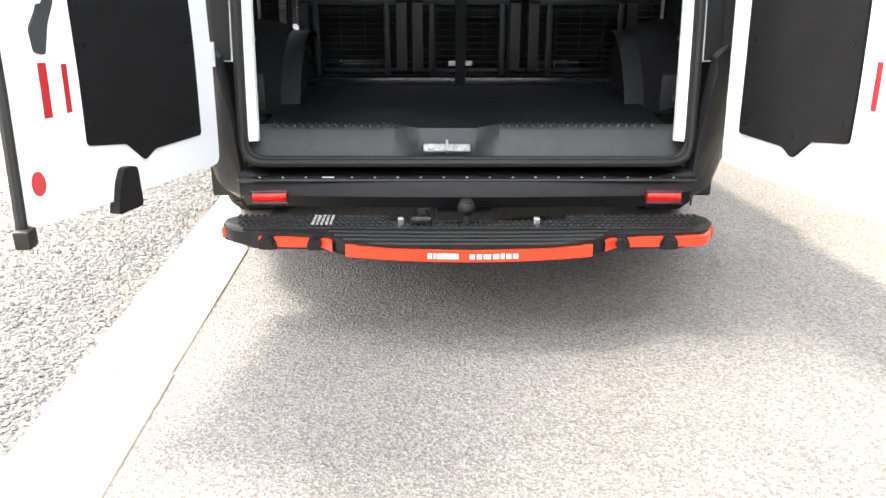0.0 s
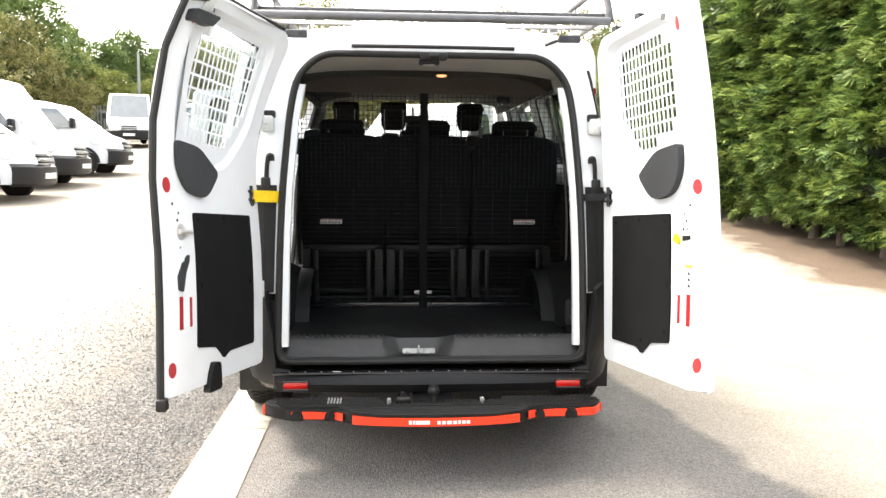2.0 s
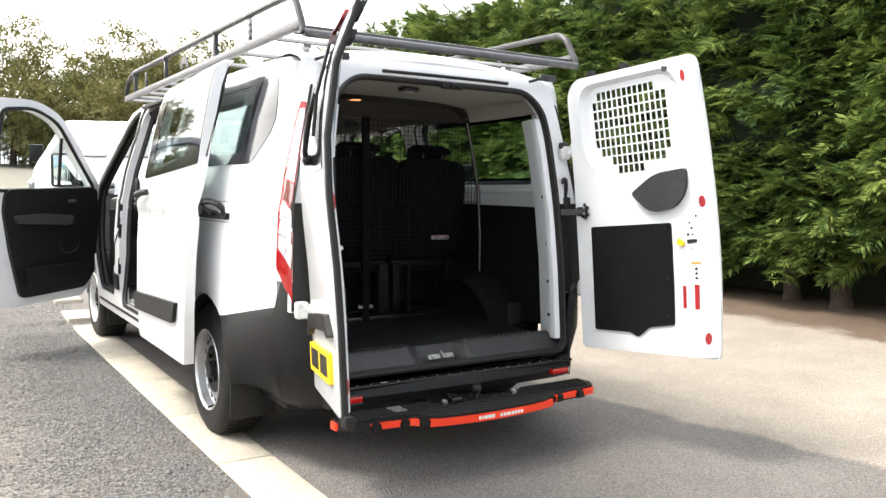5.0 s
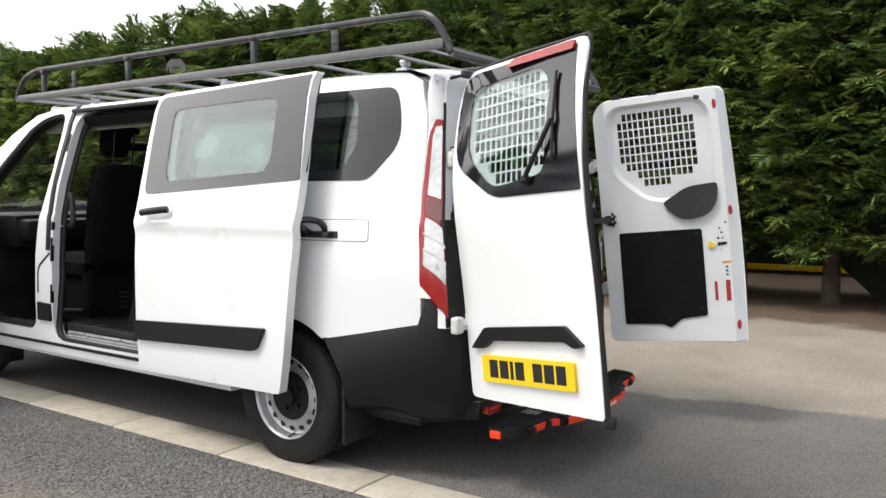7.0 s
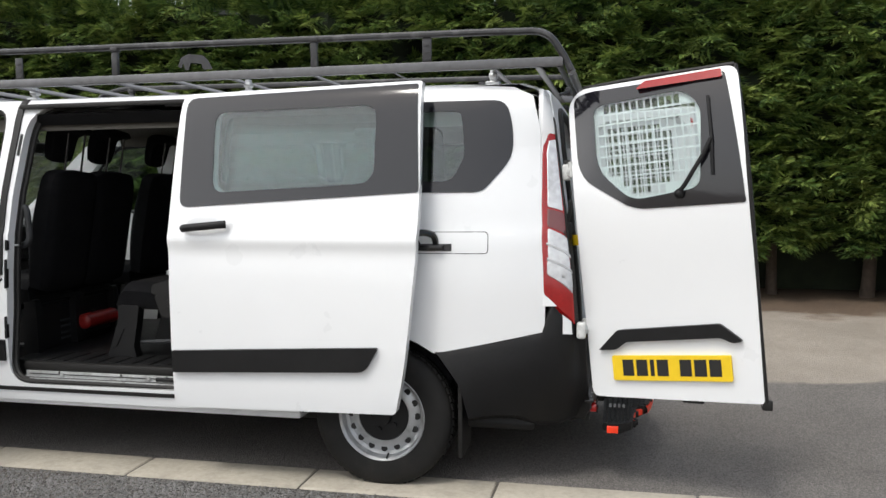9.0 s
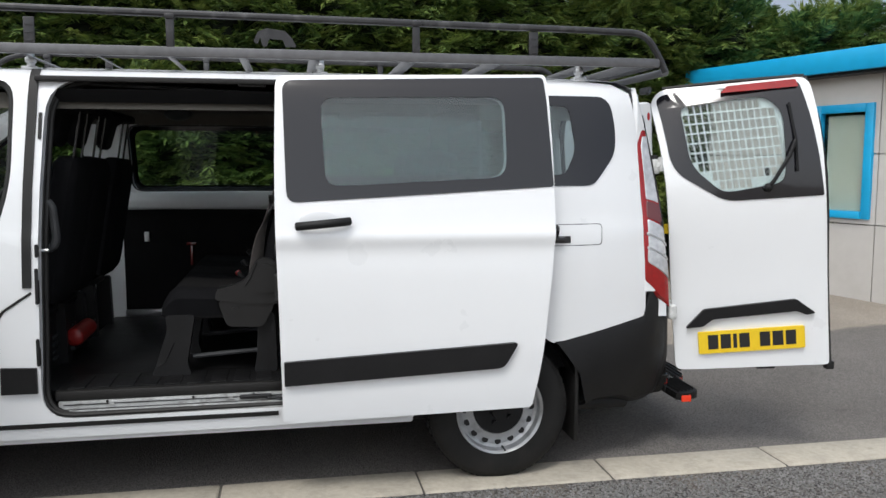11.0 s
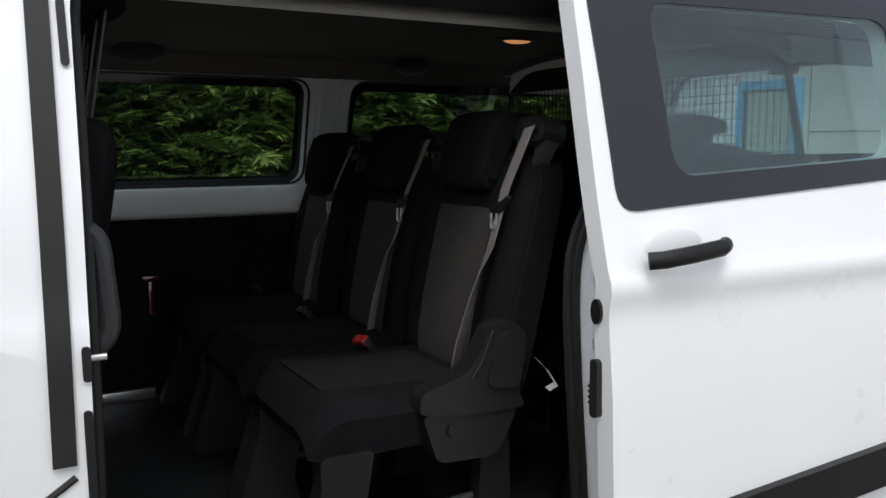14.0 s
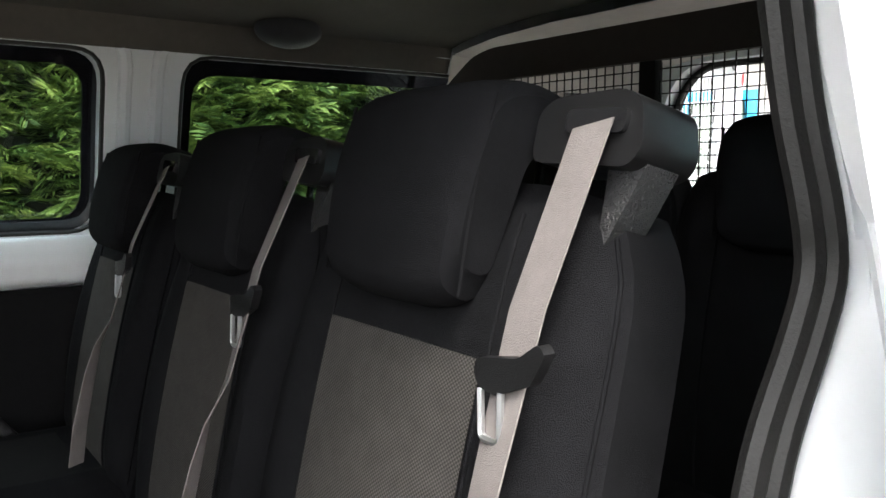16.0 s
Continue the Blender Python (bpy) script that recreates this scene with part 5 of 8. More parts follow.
    # hinges
    for v in (0.34, 1.06):
        bm = bmesh.new()
        h = place(-0.012, v, 0.05)
        cyl(bm, h - LEAN_AXIS * 0.035, h + LEAN_AXIS * 0.035, 0.013, seg=12)
        prism(bm, [(-0.01, v - 0.03), (0.05, v - 0.03), (0.05, v + 0.03), (-0.01, v + 0.03)], 0.052, 0.062, place)
        q = Vector((sgn * (frame_half(h.z) - 0.03), rear_y(h.z) + 0.0, h.z))
        tube(bm, [h - LEAN_AXIS * 0.012, q - LEAN_AXIS * 0.012], 0.02, 8, flat=1.3)
        box(bm, (-0.028, -0.022, -0.045), (0.028, 0.02, 0.03), 0.012, Matrix.Translation(q + Vector((0, -0.004, -0.005))), 3)
        part("hinge", bm, CASTING, door, "grey-white painted cast hinge")
    if sgn < 0:
        trim = [(0.055, 0.235), (0.15, 0.325), (0.60, 0.345), (0.69, 0.27), (0.645, 0.262), (0.60, 0.285), (0.19, 0.272), (0.14, 0.238)]
        bm = bmesh.new()
        prism(bm, rounded(trim, 0.012, 3), -0.022, 0.012, place)
        soften(bm, 0.006, 2, 50)
        part("rear_trim", bm, BLACK_PL, door, "black trim over the plate")
        bm = bmesh.new()
        prism(bm, rounded([(0.115, 0.098), (0.635, 0.098), (0.635, 0.209), (0.115, 0.209)], 0.008, 3), -0.016, 0.01, place)
        num = part("number_plate", bm, YELLOW, door, "yellow rear number plate with dark bars")
        x = 0.162
        for w in (0.05, 0.05, 0.018, 0.05, 0.0, 0.05, 0.052, 0.05):
            if w:
                box_pts = [(x, 0.119), (x + w, 0.119), (x + w, 0.192), (x, 0.192)]
                bm = bmesh.new()
                prism(bm, box_pts, -0.0175, -0.015, place)
                part("plate_bar", bm, INK, num)
            x += (w or 0.026) + 0.012
        bm = bmesh.new()
        prism(bm, rounded([(0.33, 1.378), (0.70, 1.375), (0.70, 1.412), (0.37, 1.41)], 0.008, 3), -0.016, 0.01, place)
        part("high_brake_lamp", bm, RED_LENS, door, "dark red high brake lamp")
        bm = bmesh.new()
        tube(bm, [place(0.47, 0.905, -0.02), place(0.50, 0.935, -0.03), place(0.585, 1.05, -0.03), place(0.625, 1.12, -0.022)], 0.010, 8)
        tube(bm, [place(0.618, 0.97, -0.016), place(0.628, 1.12, -0.018), place(0.632, 1.30, -0.016)], 0.007, 6)
        ball(bm, place(0.475, 0.905, -0.015), 0.022)
        part("rear_wiper", bm, BLACK_PL, door, "black rear wiper")
        bm = bmesh.new()
        tube(bm, [place(lw + 0.004, v, 0.016) for v in (0.0, 0.3, 0.5, 0.75, 0.95, 1.2, 1.42)], 0.0105, 8, flat=1.3)
        box(bm, (-0.018, -0.024, -0.03), (0.018, 0.018, 0.012), 0.006, Matrix.Translation(place(lw + 0.003, 0.0, 0.03)))
        tube(bm, [place(lw, 1.425, 0.03), place(lw * 0.5, 1.432, 0.03), place(0.08, 1.43, 0.03)], 0.010, 6)
        part("meeting_seal", bm, RUBBER, door, "thick black rubber along the meeting edge")
        bm = bmesh.new()
        prism(bm, [(lw - 0.105 + 0.030 * math.cos(t), 0.575 + 0.030 * math.sin(t)) for t in steps(0, 2 * math.pi * 15 / 16, 15)], 0.066, 0.077, on_inner)
        tube(bm, [on_inner(lw - 0.085, 0.575, 0.085), on_inner(lw - 0.11, 0.575, 0.092), on_inner(lw - 0.165, 0.575, 0.088)], 0.009, 8)
        part("inner_handle", bm, PLATED, door, "bare metal lock lever")
        bm = bmesh.new()
        prism(bm, rounded([(0.655, 0.365), (0.685, 0.372), (0.69, 0.42), (0.665, 0.452), (0.655, 0.470), (0.642, 0.468), (0.630, 0.490), (0.605, 0.496), (0.61, 0.470), (0.635, 0.430)], 0.008, 3), 0.068, 0.084, on_inner)
        part("lock_cover", bm, GREY_PL, door, "dark grey lock cover")
        bm = bmesh.new()
        prism(bm, rounded([(0.40, -0.01), (0.50, -0.015), (0.48, 0.06), (0.46, 0.095), (0.41, 0.09)], 0.012, 3), 0.055, 0.11, place)
        part("door_stop", bm, BLACK_PL, door, "black rubber door stop")
        bm = bmesh.new()
        prism(bm, rounded([(lw - 0.10, 1.375), (lw - 0.02, 1.36), (lw - 0.02, 1.44), (lw - 0.10, 1.43)], 0.01, 2), 0.05, 0.10, place)
        part("top_latch", bm, BLACK_PL, door, "black top latch")
        bm = bmesh.new()
        prism(bm, rounded([(lw - 0.20, 1.345), (lw - 0.03, 1.335), (lw - 0.035, 1.295), (lw - 0.17, 1.305)], 0.012, 3), 0.056, 0.12, place)
        soften(bm, 0.006, 2, 50)
        part("latch_cover", bm, GREY_PL, door, "dark grey latch cover")
        bm = bmesh.new()
        prism(bm, rounded([(lw - 0.15, 1.35), (lw - 0.085, 1.345), (lw - 0.09, 1.40), (lw - 0.14, 1.405)], 0.006, 2), 0.056, 0.09, place)
        part("latch_casting", bm, CASTING, door, "pale grey latch casting")
    else:
        bm = bmesh.new()
        prism(bm, rounded([(0.585, 0.545), (0.62, 0.53), (0.628, 0.55), (0.60, 0.572)], 0.006, 3), 0.072, 0.086, on_inner)
        part("yellow_lever", bm, YEL_STRAP, door, "yellow release lever")
        bm = bmesh.new()
        prism(bm, [(0.64, 0.542), (0.69, 0.548), (0.69, 0.562), (0.64, 0.562)], 0.072, 0.078, on_inner)
        part("lock_slot", bm, INK, door)
        bm = bmesh.new()
        prism(bm, [(0.655, 0.445), (0.705, 0.445), (0.705, 0.457), (0.655, 0.457)], 0.0745, 0.0755, on_inner)
        part("orange_label", bm, ORANGE, door, "small orange label")
        bm = bmesh.new()
        for k in range(3):
            prism(bm, [(0.67, 0.375 + 0.022 * k), (0.69, 0.375 + 0.022 * k), (0.68, 0.39 + 0.022 * k)], 0.0745, 0.0752, on_inner)
        part("printed_symbol", bm, GREY_PL, door)["kind"] = "stuff"
        bm = bmesh.new()
        for u in (0.12, 0.33):
            prism(bm, rounded([(u, 1.415), (u + 0.05, 1.415), (u + 0.045, 1.445), (u + 0.01, 1.45)], 0.006, 2), 0.01, 0.05, place)
        part("top_bracket", bm, BLACK_PL, door, "black bracket on the top edge")["kind"] = "stuff"
    return door


barn_door(-1, (-0.783, -0.012, 0.424), 106.2)
barn_door(1, (0.834, -0.006, 0.428), 101.2)

# sliding door, run back along the side
def on_slider(y, z, d):
    crease = 0.012 * math.exp(-((z - 1.175) / (0.035 if z < 1.175 else 0.12)) ** 2)
    aft = (1.96 - y) / 1.2          # run back, the door stands further out at its rear edge
    return (-(half_width(z) + 0.122 + 0.028 * aft + 0.03 * aft * max(0.0, (z - 1.3) / 0.6) - d + crease), y, z)


S_OUT = rounded([(1.968, 0.368), (1.978, 0.9), (1.988, 1.25), (1.986, 1.55), (1.976, 1.885), (0.757, 1.907), (0.745, 1.45), (0.75, 1.15), (0.81, 0.60), (0.855, 0.392)],
                [0.03, 0.2, 0.2, 0.2, 0.05, 0.02, 0.1, 0.2, 0.2, 0.02], 4)
S_CLEAR = rounded([(1.768, 1.400), (1.785, 1.785), (0.962, 1.797), (0.962, 1.438)], [0.06, 0.06, 0.07, 0.08], 5)
ZD = ZS + [0.55, 1.085, 1.10, 1.135, 1.15, 1.165, 1.175, 1.2, 1.24]
slider = part("sliding_door", plate(S_OUT, [S_CLEAR], on_slider, 0.05, (), ZD), WHITE, van, "white sliding side door run fully back", 25)
S_BORD = rounded([(1.937, 1.330), (1.948, 1.862), (0.772, 1.892), (0.749, 1.395)], [0.05, 0.05, 0.015, 0.015], 4)
part("window_border", plate(S_BORD, [S_CLEAR], lambda y, z, d: on_slider(y, z, -0.004 + d), 0.01, (), ZS), PRINT, slider, "dark printed window border")
pane = part("window_pane", plate(S_CLEAR, [], lambda y, z, d: on_slider(y, z, -0.002 + d), 0.005, (), ZS), GLASS_T, slider, "green-tinted window glass")
bm = bmesh.new()
prism(bm, rounded([(1.960, 0.543), (1.960, 0.648), (0.925, 0.700), (0.992, 0.586)], [0.005, 0.005, 0.02, 0.03], 3), -0.022, 0.02, on_slider)
soften(bm, 0.008, 2, 50)
part("side_moulding", bm, BLACK_PL, slider, "black rubbing strip along the door")
bm = bmesh.new()
tube(bm, [on_slider(y, z, d) for y, z, d in ((1.895, 1.232, -0.022), (1.87, 1.235, -0.042), (1.79, 1.242, -0.046), (1.70, 1.25, -0.042), (1.672, 1.252, -0.024))], 0.0165, 10, flat=1.15)
part("door_handle", bm, BLACK_PL, slider, "black pull handle")
bm = bmesh.new()
bmesh.ops.create_uvsphere(bm, u_segments=20, v_segments=10, radius=1, matrix=Matrix.Translation(on_slider(1.80, 1.255, 0.0)) @ Matrix.Diagonal((0.006, 0.085, 0.045, 1)))
part("handle_cup", bm, WHITE, slider)
bm = bmesh.new()
tube(bm, [on_slider(y, z, 0.035) for y, z in ((0.755, 1.43), (0.768, 1.89))], 0.012, 6)
part("slider_seal", bm, RUBBER, slider, "black rubber edge of the sliding door")
xe = on_slider(1.97, 1.127, 0.035)[0]
bm = bmesh.new()
prism(bm, [(xe + 0.016 * math.cos(t), 1.127 + 0.027 * math.sin(t)) for t in steps(0, 2 * math.pi * 19 / 20, 19)], 1.975, 1.992, lambda u, v, d: (u, d, v))
soften(bm, 0.004, 2, 50)
part("edge_plug", bm, BLACK_PL, slider, "oval black plug in the door edge")
bm = bmesh.new()
prism(bm, rounded([(xe - 0.012, 0.90), (xe + 0.012, 0.90), (xe + 0.012, 1.025), (xe - 0.012, 1.025)], 0.01, 3), 1.975, 1.994, lambda u, v, d: (u, d, v))
for k in range(4):
    box(bm, (xe + 0.010, 1.98, 0.925 + 0.012 * k), (xe + 0.020, 1.992, 0.931 + 0.012 * k), 0.001)
part("edge_buffer", bm, RUBBER, slider, "toothed black rubber buffer in the door edge")


def on_jamb(u, v, d):
    """On the rear post of the doorway: u runs outwards over it, d stands off it."""
    return Vector((-0.893, 1.846, 0)) + Vector((-0.64, -0.77, 0)) * u + Vector((-0.77, 0.64, 0)) * d + Vector((0, 0, v))


bm = bmesh.new()
prism(bm, rounded([(-0.030, 0.995), (0.030, 0.995), (0.030, 1.065), (-0.030, 1.065)], 0.006, 2), -0.006, 0.005, on_jamb)
tube(bm, bend([on_jamb(0.022, 1.020, 0.0), on_jamb(0.022, 1.020, 0.034), on_jamb(-0.026, 1.024, 0.034), on_jamb(-0.026, 1.024, 0.0)], 0.012), 0.0055, 8)
cyl(bm, on_jamb(-0.004, 1.050, 0.0), on_jamb(-0.004, 1.050, 0.009), 0.010, seg=12)
part("lock_striker", bm, ZINC, van, "bare metal lock striker on the post")
pocket = rounded([(-0.032, 1.150), (0.030, 1.150), (0.030, 1.232), (-0.032, 1.232)], 0.012, 3)
bm = bmesh.new()
tube(bm, [on_jamb(u, v, 0.004) for u, v in pocket], 0.0055, 6, closed=True)
part("pocket_rim", bm, WHITE_IN, van, "white rim of the pocket in the post")
bm = bmesh.new()
prism(bm, rounded([(-0.012, 1.188), (0.027, 1.188), (0.027, 1.228), (-0.012, 1.228)], 0.01, 3), -0.004, 0.012, on_jamb)
soften(bm, 0.004, 2, 50)
part("pocket_block", bm, WHITE_IN, van, "white block in the pocket")
bm = bmesh.new()
prism(bm, rounded([(-0.008, 1.153), (0.027, 1.153), (0.027, 1.183), (-0.002, 1.183)], 0.005, 2), -0.004, 0.010, on_jamb)
part("pocket_catch", bm, GLOSS_BK, van, "black catch in the pocket")
bm = bmesh.new()
tube(bm, bend([(-0.93, 0.80, 1.15), (-0.985, 0.77, 1.16), (-1.03, 0.78, 1.19), (-1.05, 0.82, 1.19)], 0.02), 0.014, 8)
box(bm, (-0.965, 0.66, 1.128), (-0.90, 0.80, 1.155), 0.006)
tube(bm, bend([(-0.93, 0.70, 1.16), (-0.96, 0.70, 1.20), (-1.0, 0.745, 1.215), (-1.03, 0.78, 1.205)], 0.03), 0.016, 8)
box(bm, (-1.06, 0.765, 1.15), (-1.02, 0.82, 1.23), 0.008)
part("rear_carrier", bm, GLOSS_BK, slider, "black roller carrier on the rail")
bm = bmesh.new()
tube(bm, bend([(-0.985, 1.94, 0.46), (-0.93, 2.02, 0.452), (-0.90, 2.06, 0.452)], 0.02), 0.014, 8, flat=0.5)
box(bm, (-0.93, 2.02, 0.448), (-0.885, 2.16, 0.47), 0.006)
part("lower_carrier", bm, GLOSS_BK, slider, "black lower roller arm")

# front passenger door, open wide
FH = Vector((-0.965, 4.06, 0.0))
fa = Vector((-0.90, -0.50, 0)).normalized()
fn = Vector((fa.y, -fa.x, 0))          # towards the front of the van: the outer face


def on_front(u, v, d):
    lean = max(0.0, v - 1.1) * 0.16
    return FH + fa * u + fn * (0.055 - d - lean) + Vector((0, 0, v))


F_OUT = rounded([(0.12, 0.40), (1.06, 0.35), (1.10, 1.0), (1.05, 1.42), (1.02, 1.915), (0.62, 1.93), (0.40, 1.83), (0.0, 1.30), (0.0, 0.85)], [0.1, 0.05, 0.1, 0.2, 0.06, 0.12, 0.1, 0.05, 0.15], 4)
F_WIN = rounded([(0.07, 1.285), (0.90, 1.26), (0.885, 1.83), (0.64, 1.855), (0.44, 1.77)], [0.03, 0.05, 0.06, 0.08, 0.08], 4)
fdoor = part("front_door", plate(F_OUT, [F_WIN], on_front, 0.085, (), [0.5, 0.7, 0.9, 1.1, 1.2, 1.4, 1.6]), WHITE, van, "white front passenger door standing open")
pane = part("window_pane", plate(grow(F_WIN, 0.01), [], lambda u, v, d: on_front(u, v, 0.04 + d), 0.004), GLASS, fdoor, "clear door glass")
bm = bmesh.new()
tube(bm, [on_front(u, v, 0.088) for u, v in grow(F_WIN, 0.012)], 0.014, 6, closed=True)
tube(bm, [on_front(u, v, 0.06) for u, v in ((0.36, 1.28), (0.37, 1.66))], 0.014, 6)
part("window_rubber", bm, RUBBER, fdoor, "black rubber round the door glass")
bm = bmesh.new()
prism(bm, rounded([(0.06, 0.60), (0.16, 0.47), (0.72, 0.43), (0.80, 0.8), (0.84, 1.10), (0.83, 1.255), (0.04, 1.275), (0.03, 0.9)], 0.05, 4), 0.08, 0.12, on_front)
soften(bm, 0.015, 2, 50)
card = part("door_card", bm, BLACK_PL, fdoor, "black moulded door lining")
bm = bmesh.new()
prism(bm, rounded([(0.30, 0.98), (0.76, 1.0), (0.78, 1.06), (0.55, 1.075), (0.28, 1.06)], 0.03, 3), 0.11, 0.165, on_front)
soften(bm, 0.012, 2, 50)
part("armrest", bm, GREY_PL, card)
bm = bmesh.new()
prism(bm, rounded([(0.18, 0.55), (0.68, 0.52), (0.70, 0.66), (0.18, 0.68)], 0.04, 3), 0.11, 0.16, on_front)
soften(bm, 0.012, 2, 50)
part("door_bin", bm, BLACK_PL, card, "black door bin")
bm = bmesh.new()
tube(bm, [on_front(0.30 + 0.085 * math.cos(t), 0.84 + 0.085 * math.sin(t), 0.122) for t in steps(0, 2 * math.pi * 19 / 20, 19)], 0.006, 6, closed=True)
part("speaker_ring", bm, GREY_PL, card)
bm = bmesh.new()
box(bm, (-0.05, -0.01, -0.015), (0.05, 0.02, 0.015), 0.006, Matrix.Translation(on_front(0.30, 1.17, 0.125)))
part("inner_handle", bm, GREY_PL, card)
for u, v0, v1 in ((0.985, 0.985, 1.03), (0.955, 0.885, 0.90)):
    bm = bmesh.new()
    prism(bm, [(u, v0), (u + 0.02, v0), (u + 0.02, v1), (u, v1)], 0.084, 0.087, on_front)
    part("lock_slot", bm, INK, fdoor, "black slot in the door's shut face")
bm = bmesh.new()
c = on_front(0.16, 1.42, -0.16)
box(bm, (-0.10, -0.045, -0.14), (0.10, 0.045, 0.14), 0.03, Matrix.Translation(c), 3)
tube(bm, [on_front(0.10, 1.31, 0.0), on_front(0.13, 1.33, -0.12)], 0.028, 8)
mir = part("door_mirror", bm, BLACK_PL, fdoor, "black door mirror")
bm = bmesh.new()
box(bm, (-0.085, -0.003, -0.12), (0.085, 0.003, 0.12), 0.002, Matrix.Translation(c + Vector((0, -0.047, 0))))
part("mirror_glass", bm, MIRROR, mir, "mirror glass")
bm = bmesh.new()
for z in (0.72, 1.12):
    tube(bm, bend([(-0.93, 4.03, z), (-0.955, 4.06, z), (-0.96, 4.05, z)], 0.01), 0.02, 6)
tube(bm, [(-0.90, 4.02, 0.95), tuple(on_front(0.12, 0.95, 0.06))], 0.012, 6)
part("front_hinge", bm, GLOSS_BK, fdoor, "dark hinges and check arm")

# ---------------------------------------------------------------- fittings of the van that stand on their own
def build_rack():
    rack = thing("roof_rack", "dark tubular steel roof rack on the van roof", "roof rack", (0, 0, 1.94))

    def p(name, bm, mat=RACK, label="", kind=""):
        ob = part(name, bm, mat, rack, label)
        ob.matrix_parent_inverse = rack.matrix_basis.inverted()
        if kind:
            ob["kind"] = kind
        return ob
    for sgn in (-1, 1):
        x = sgn * 0.775
        bm = bmesh.new()
        tube(bm, bend([(x, 0.095, 1.945), (x, 0.12, 2.0), (x, 0.20, 2.128), (x, 0.5, 2.135), (x, 3.45, 2.16), (x, 3.62, 2.11), (x, 3.70, 1.985)], 0.09, 6), 0.0165, 10)
        p("top_rail", bm, RACK, "bent tubular side rail")
        bm = bmesh.new()
        box(bm, (x - 0.013, 0.13, 1.965), (x + 0.013, 3.70, 2.008), 0.004)
        p("lower_rail", bm, ALU, "flat lower side rail")
        for y in (1.335, 2.425, 3.35):
            bm = bmesh.new()
            box(bm, (x - 0.012, y - 0.017, 1.98), (x + 0.012, y + 0.017, 2.15), 0.004)
            box(bm, (x - 0.02, y - 0.022, 2.125), (x + 0.02, y + 0.022, 2.152), 0.008)
            p("post", bm)
        for y in (0.77, 3.0):
            bm = bmesh.new()
            box(bm, (x - 0.004, y - 0.022, 2.0), (x + 0.004, y + 0.022, 2.12), 0.002)
            for k in range(3):
                box(bm, (x - 0.008, y - 0.014, 2.02 + 0.032 * k), (x + 0.008, y + 0.014, 2.028 + 0.032 * k))
            p("post_plate", bm)
        for y in (0.48, 1.77, 3.05):
            bm = bmesh.new()
            f = sgn * 0.60
            box(bm, (f - 0.03, y - 0.035, 1.912), (f + 0.03, y + 0.035, 1.93), 0.006)
            cyl(bm, (f, y, 1.915), (f, y, 1.985), 0.018, seg=12)
            box(bm, (f - 0.022, y - 0.02, 1.945), (f + 0.022, y + 0.02, 1.97), 0.006)
            p("foot", bm, ZINC, "clamped rack foot")
        bm = bmesh.new()
        prism(bm, rounded([(1.88, 2.02), (1.90, 2.06), (1.93, 2.09), (2.01, 2.10), (2.05, 2.085), (2.07, 2.04), (2.05, 2.03), (2.04, 2.06), (2.03, 2.02), (2.01, 2.02), (2.0, 2.055), (1.94, 2.05), (1.93, 2.02), (1.91, 2.02)], 0.006, 2), -0.002, 0.002, lambda u, v, d: (x + d, u, v))
        p("badge_plate", bm, RACK, "plain cut-out badge plate")
    for y in (0.25, 0.46, 0.95, 1.36, 1.80, 2.12, 2.44, 2.75, 3.05, 3.35, 3.62):
        bm = bmesh.new()
        m = Matrix.Translation((0, y, 1.975)) @ Matrix.Rotation(radians(28), 4, 'X')
        box(bm, (-0.765, -0.026, -0.0035), (0.765, 0.026, 0.0035), 0.002, m)
        p("cross_bar", bm, ALU, "flat grey cross bar")
    bm = bmesh.new()
    cyl(bm, (-0.775, 0.095, 1.945), (0.775, 0.095, 1.945), 0.019, seg=14)
    p("rear_roller", bm, ALU, "grey roller at the rear end")
    bm = bmesh.new()
    tube(bm, [(-0.775, 0.15, 1.975), (0.775, 0.15, 1.975)], 0.014, 8)
    p("rear_crossbar", bm, RACK)
    for x in (-0.60, 0.60):
        bm = bmesh.new()
        box(bm, (x - 0.05, 0.105, 1.852), (x + 0.05, 0.13, 1.885), 0.006)
        tube(bm, [(x - 0.05, 0.12, 1.862), (x - 0.10, 0.15, 1.845)], 0.008, 6)
        br = p("roller_bracket", bm, RACK, "dark roller bracket")
        for dx in (-0.02, 0.02):
            bm = bmesh.new()
            cyl(bm, (x + dx, 0.107, 1.87), (x + dx, 0.098, 1.87), 0.010, seg=12)
            part("bolt", bm, ZINC, br).matrix_parent_inverse = rack.matrix_basis.inverted()
    bm = bmesh.new()
    tube(bm, [(-0.775, 3.69, 1.99), (0.775, 3.69, 1.99)], 0.016, 8)
    p("front_crossbar", bm, RACK)


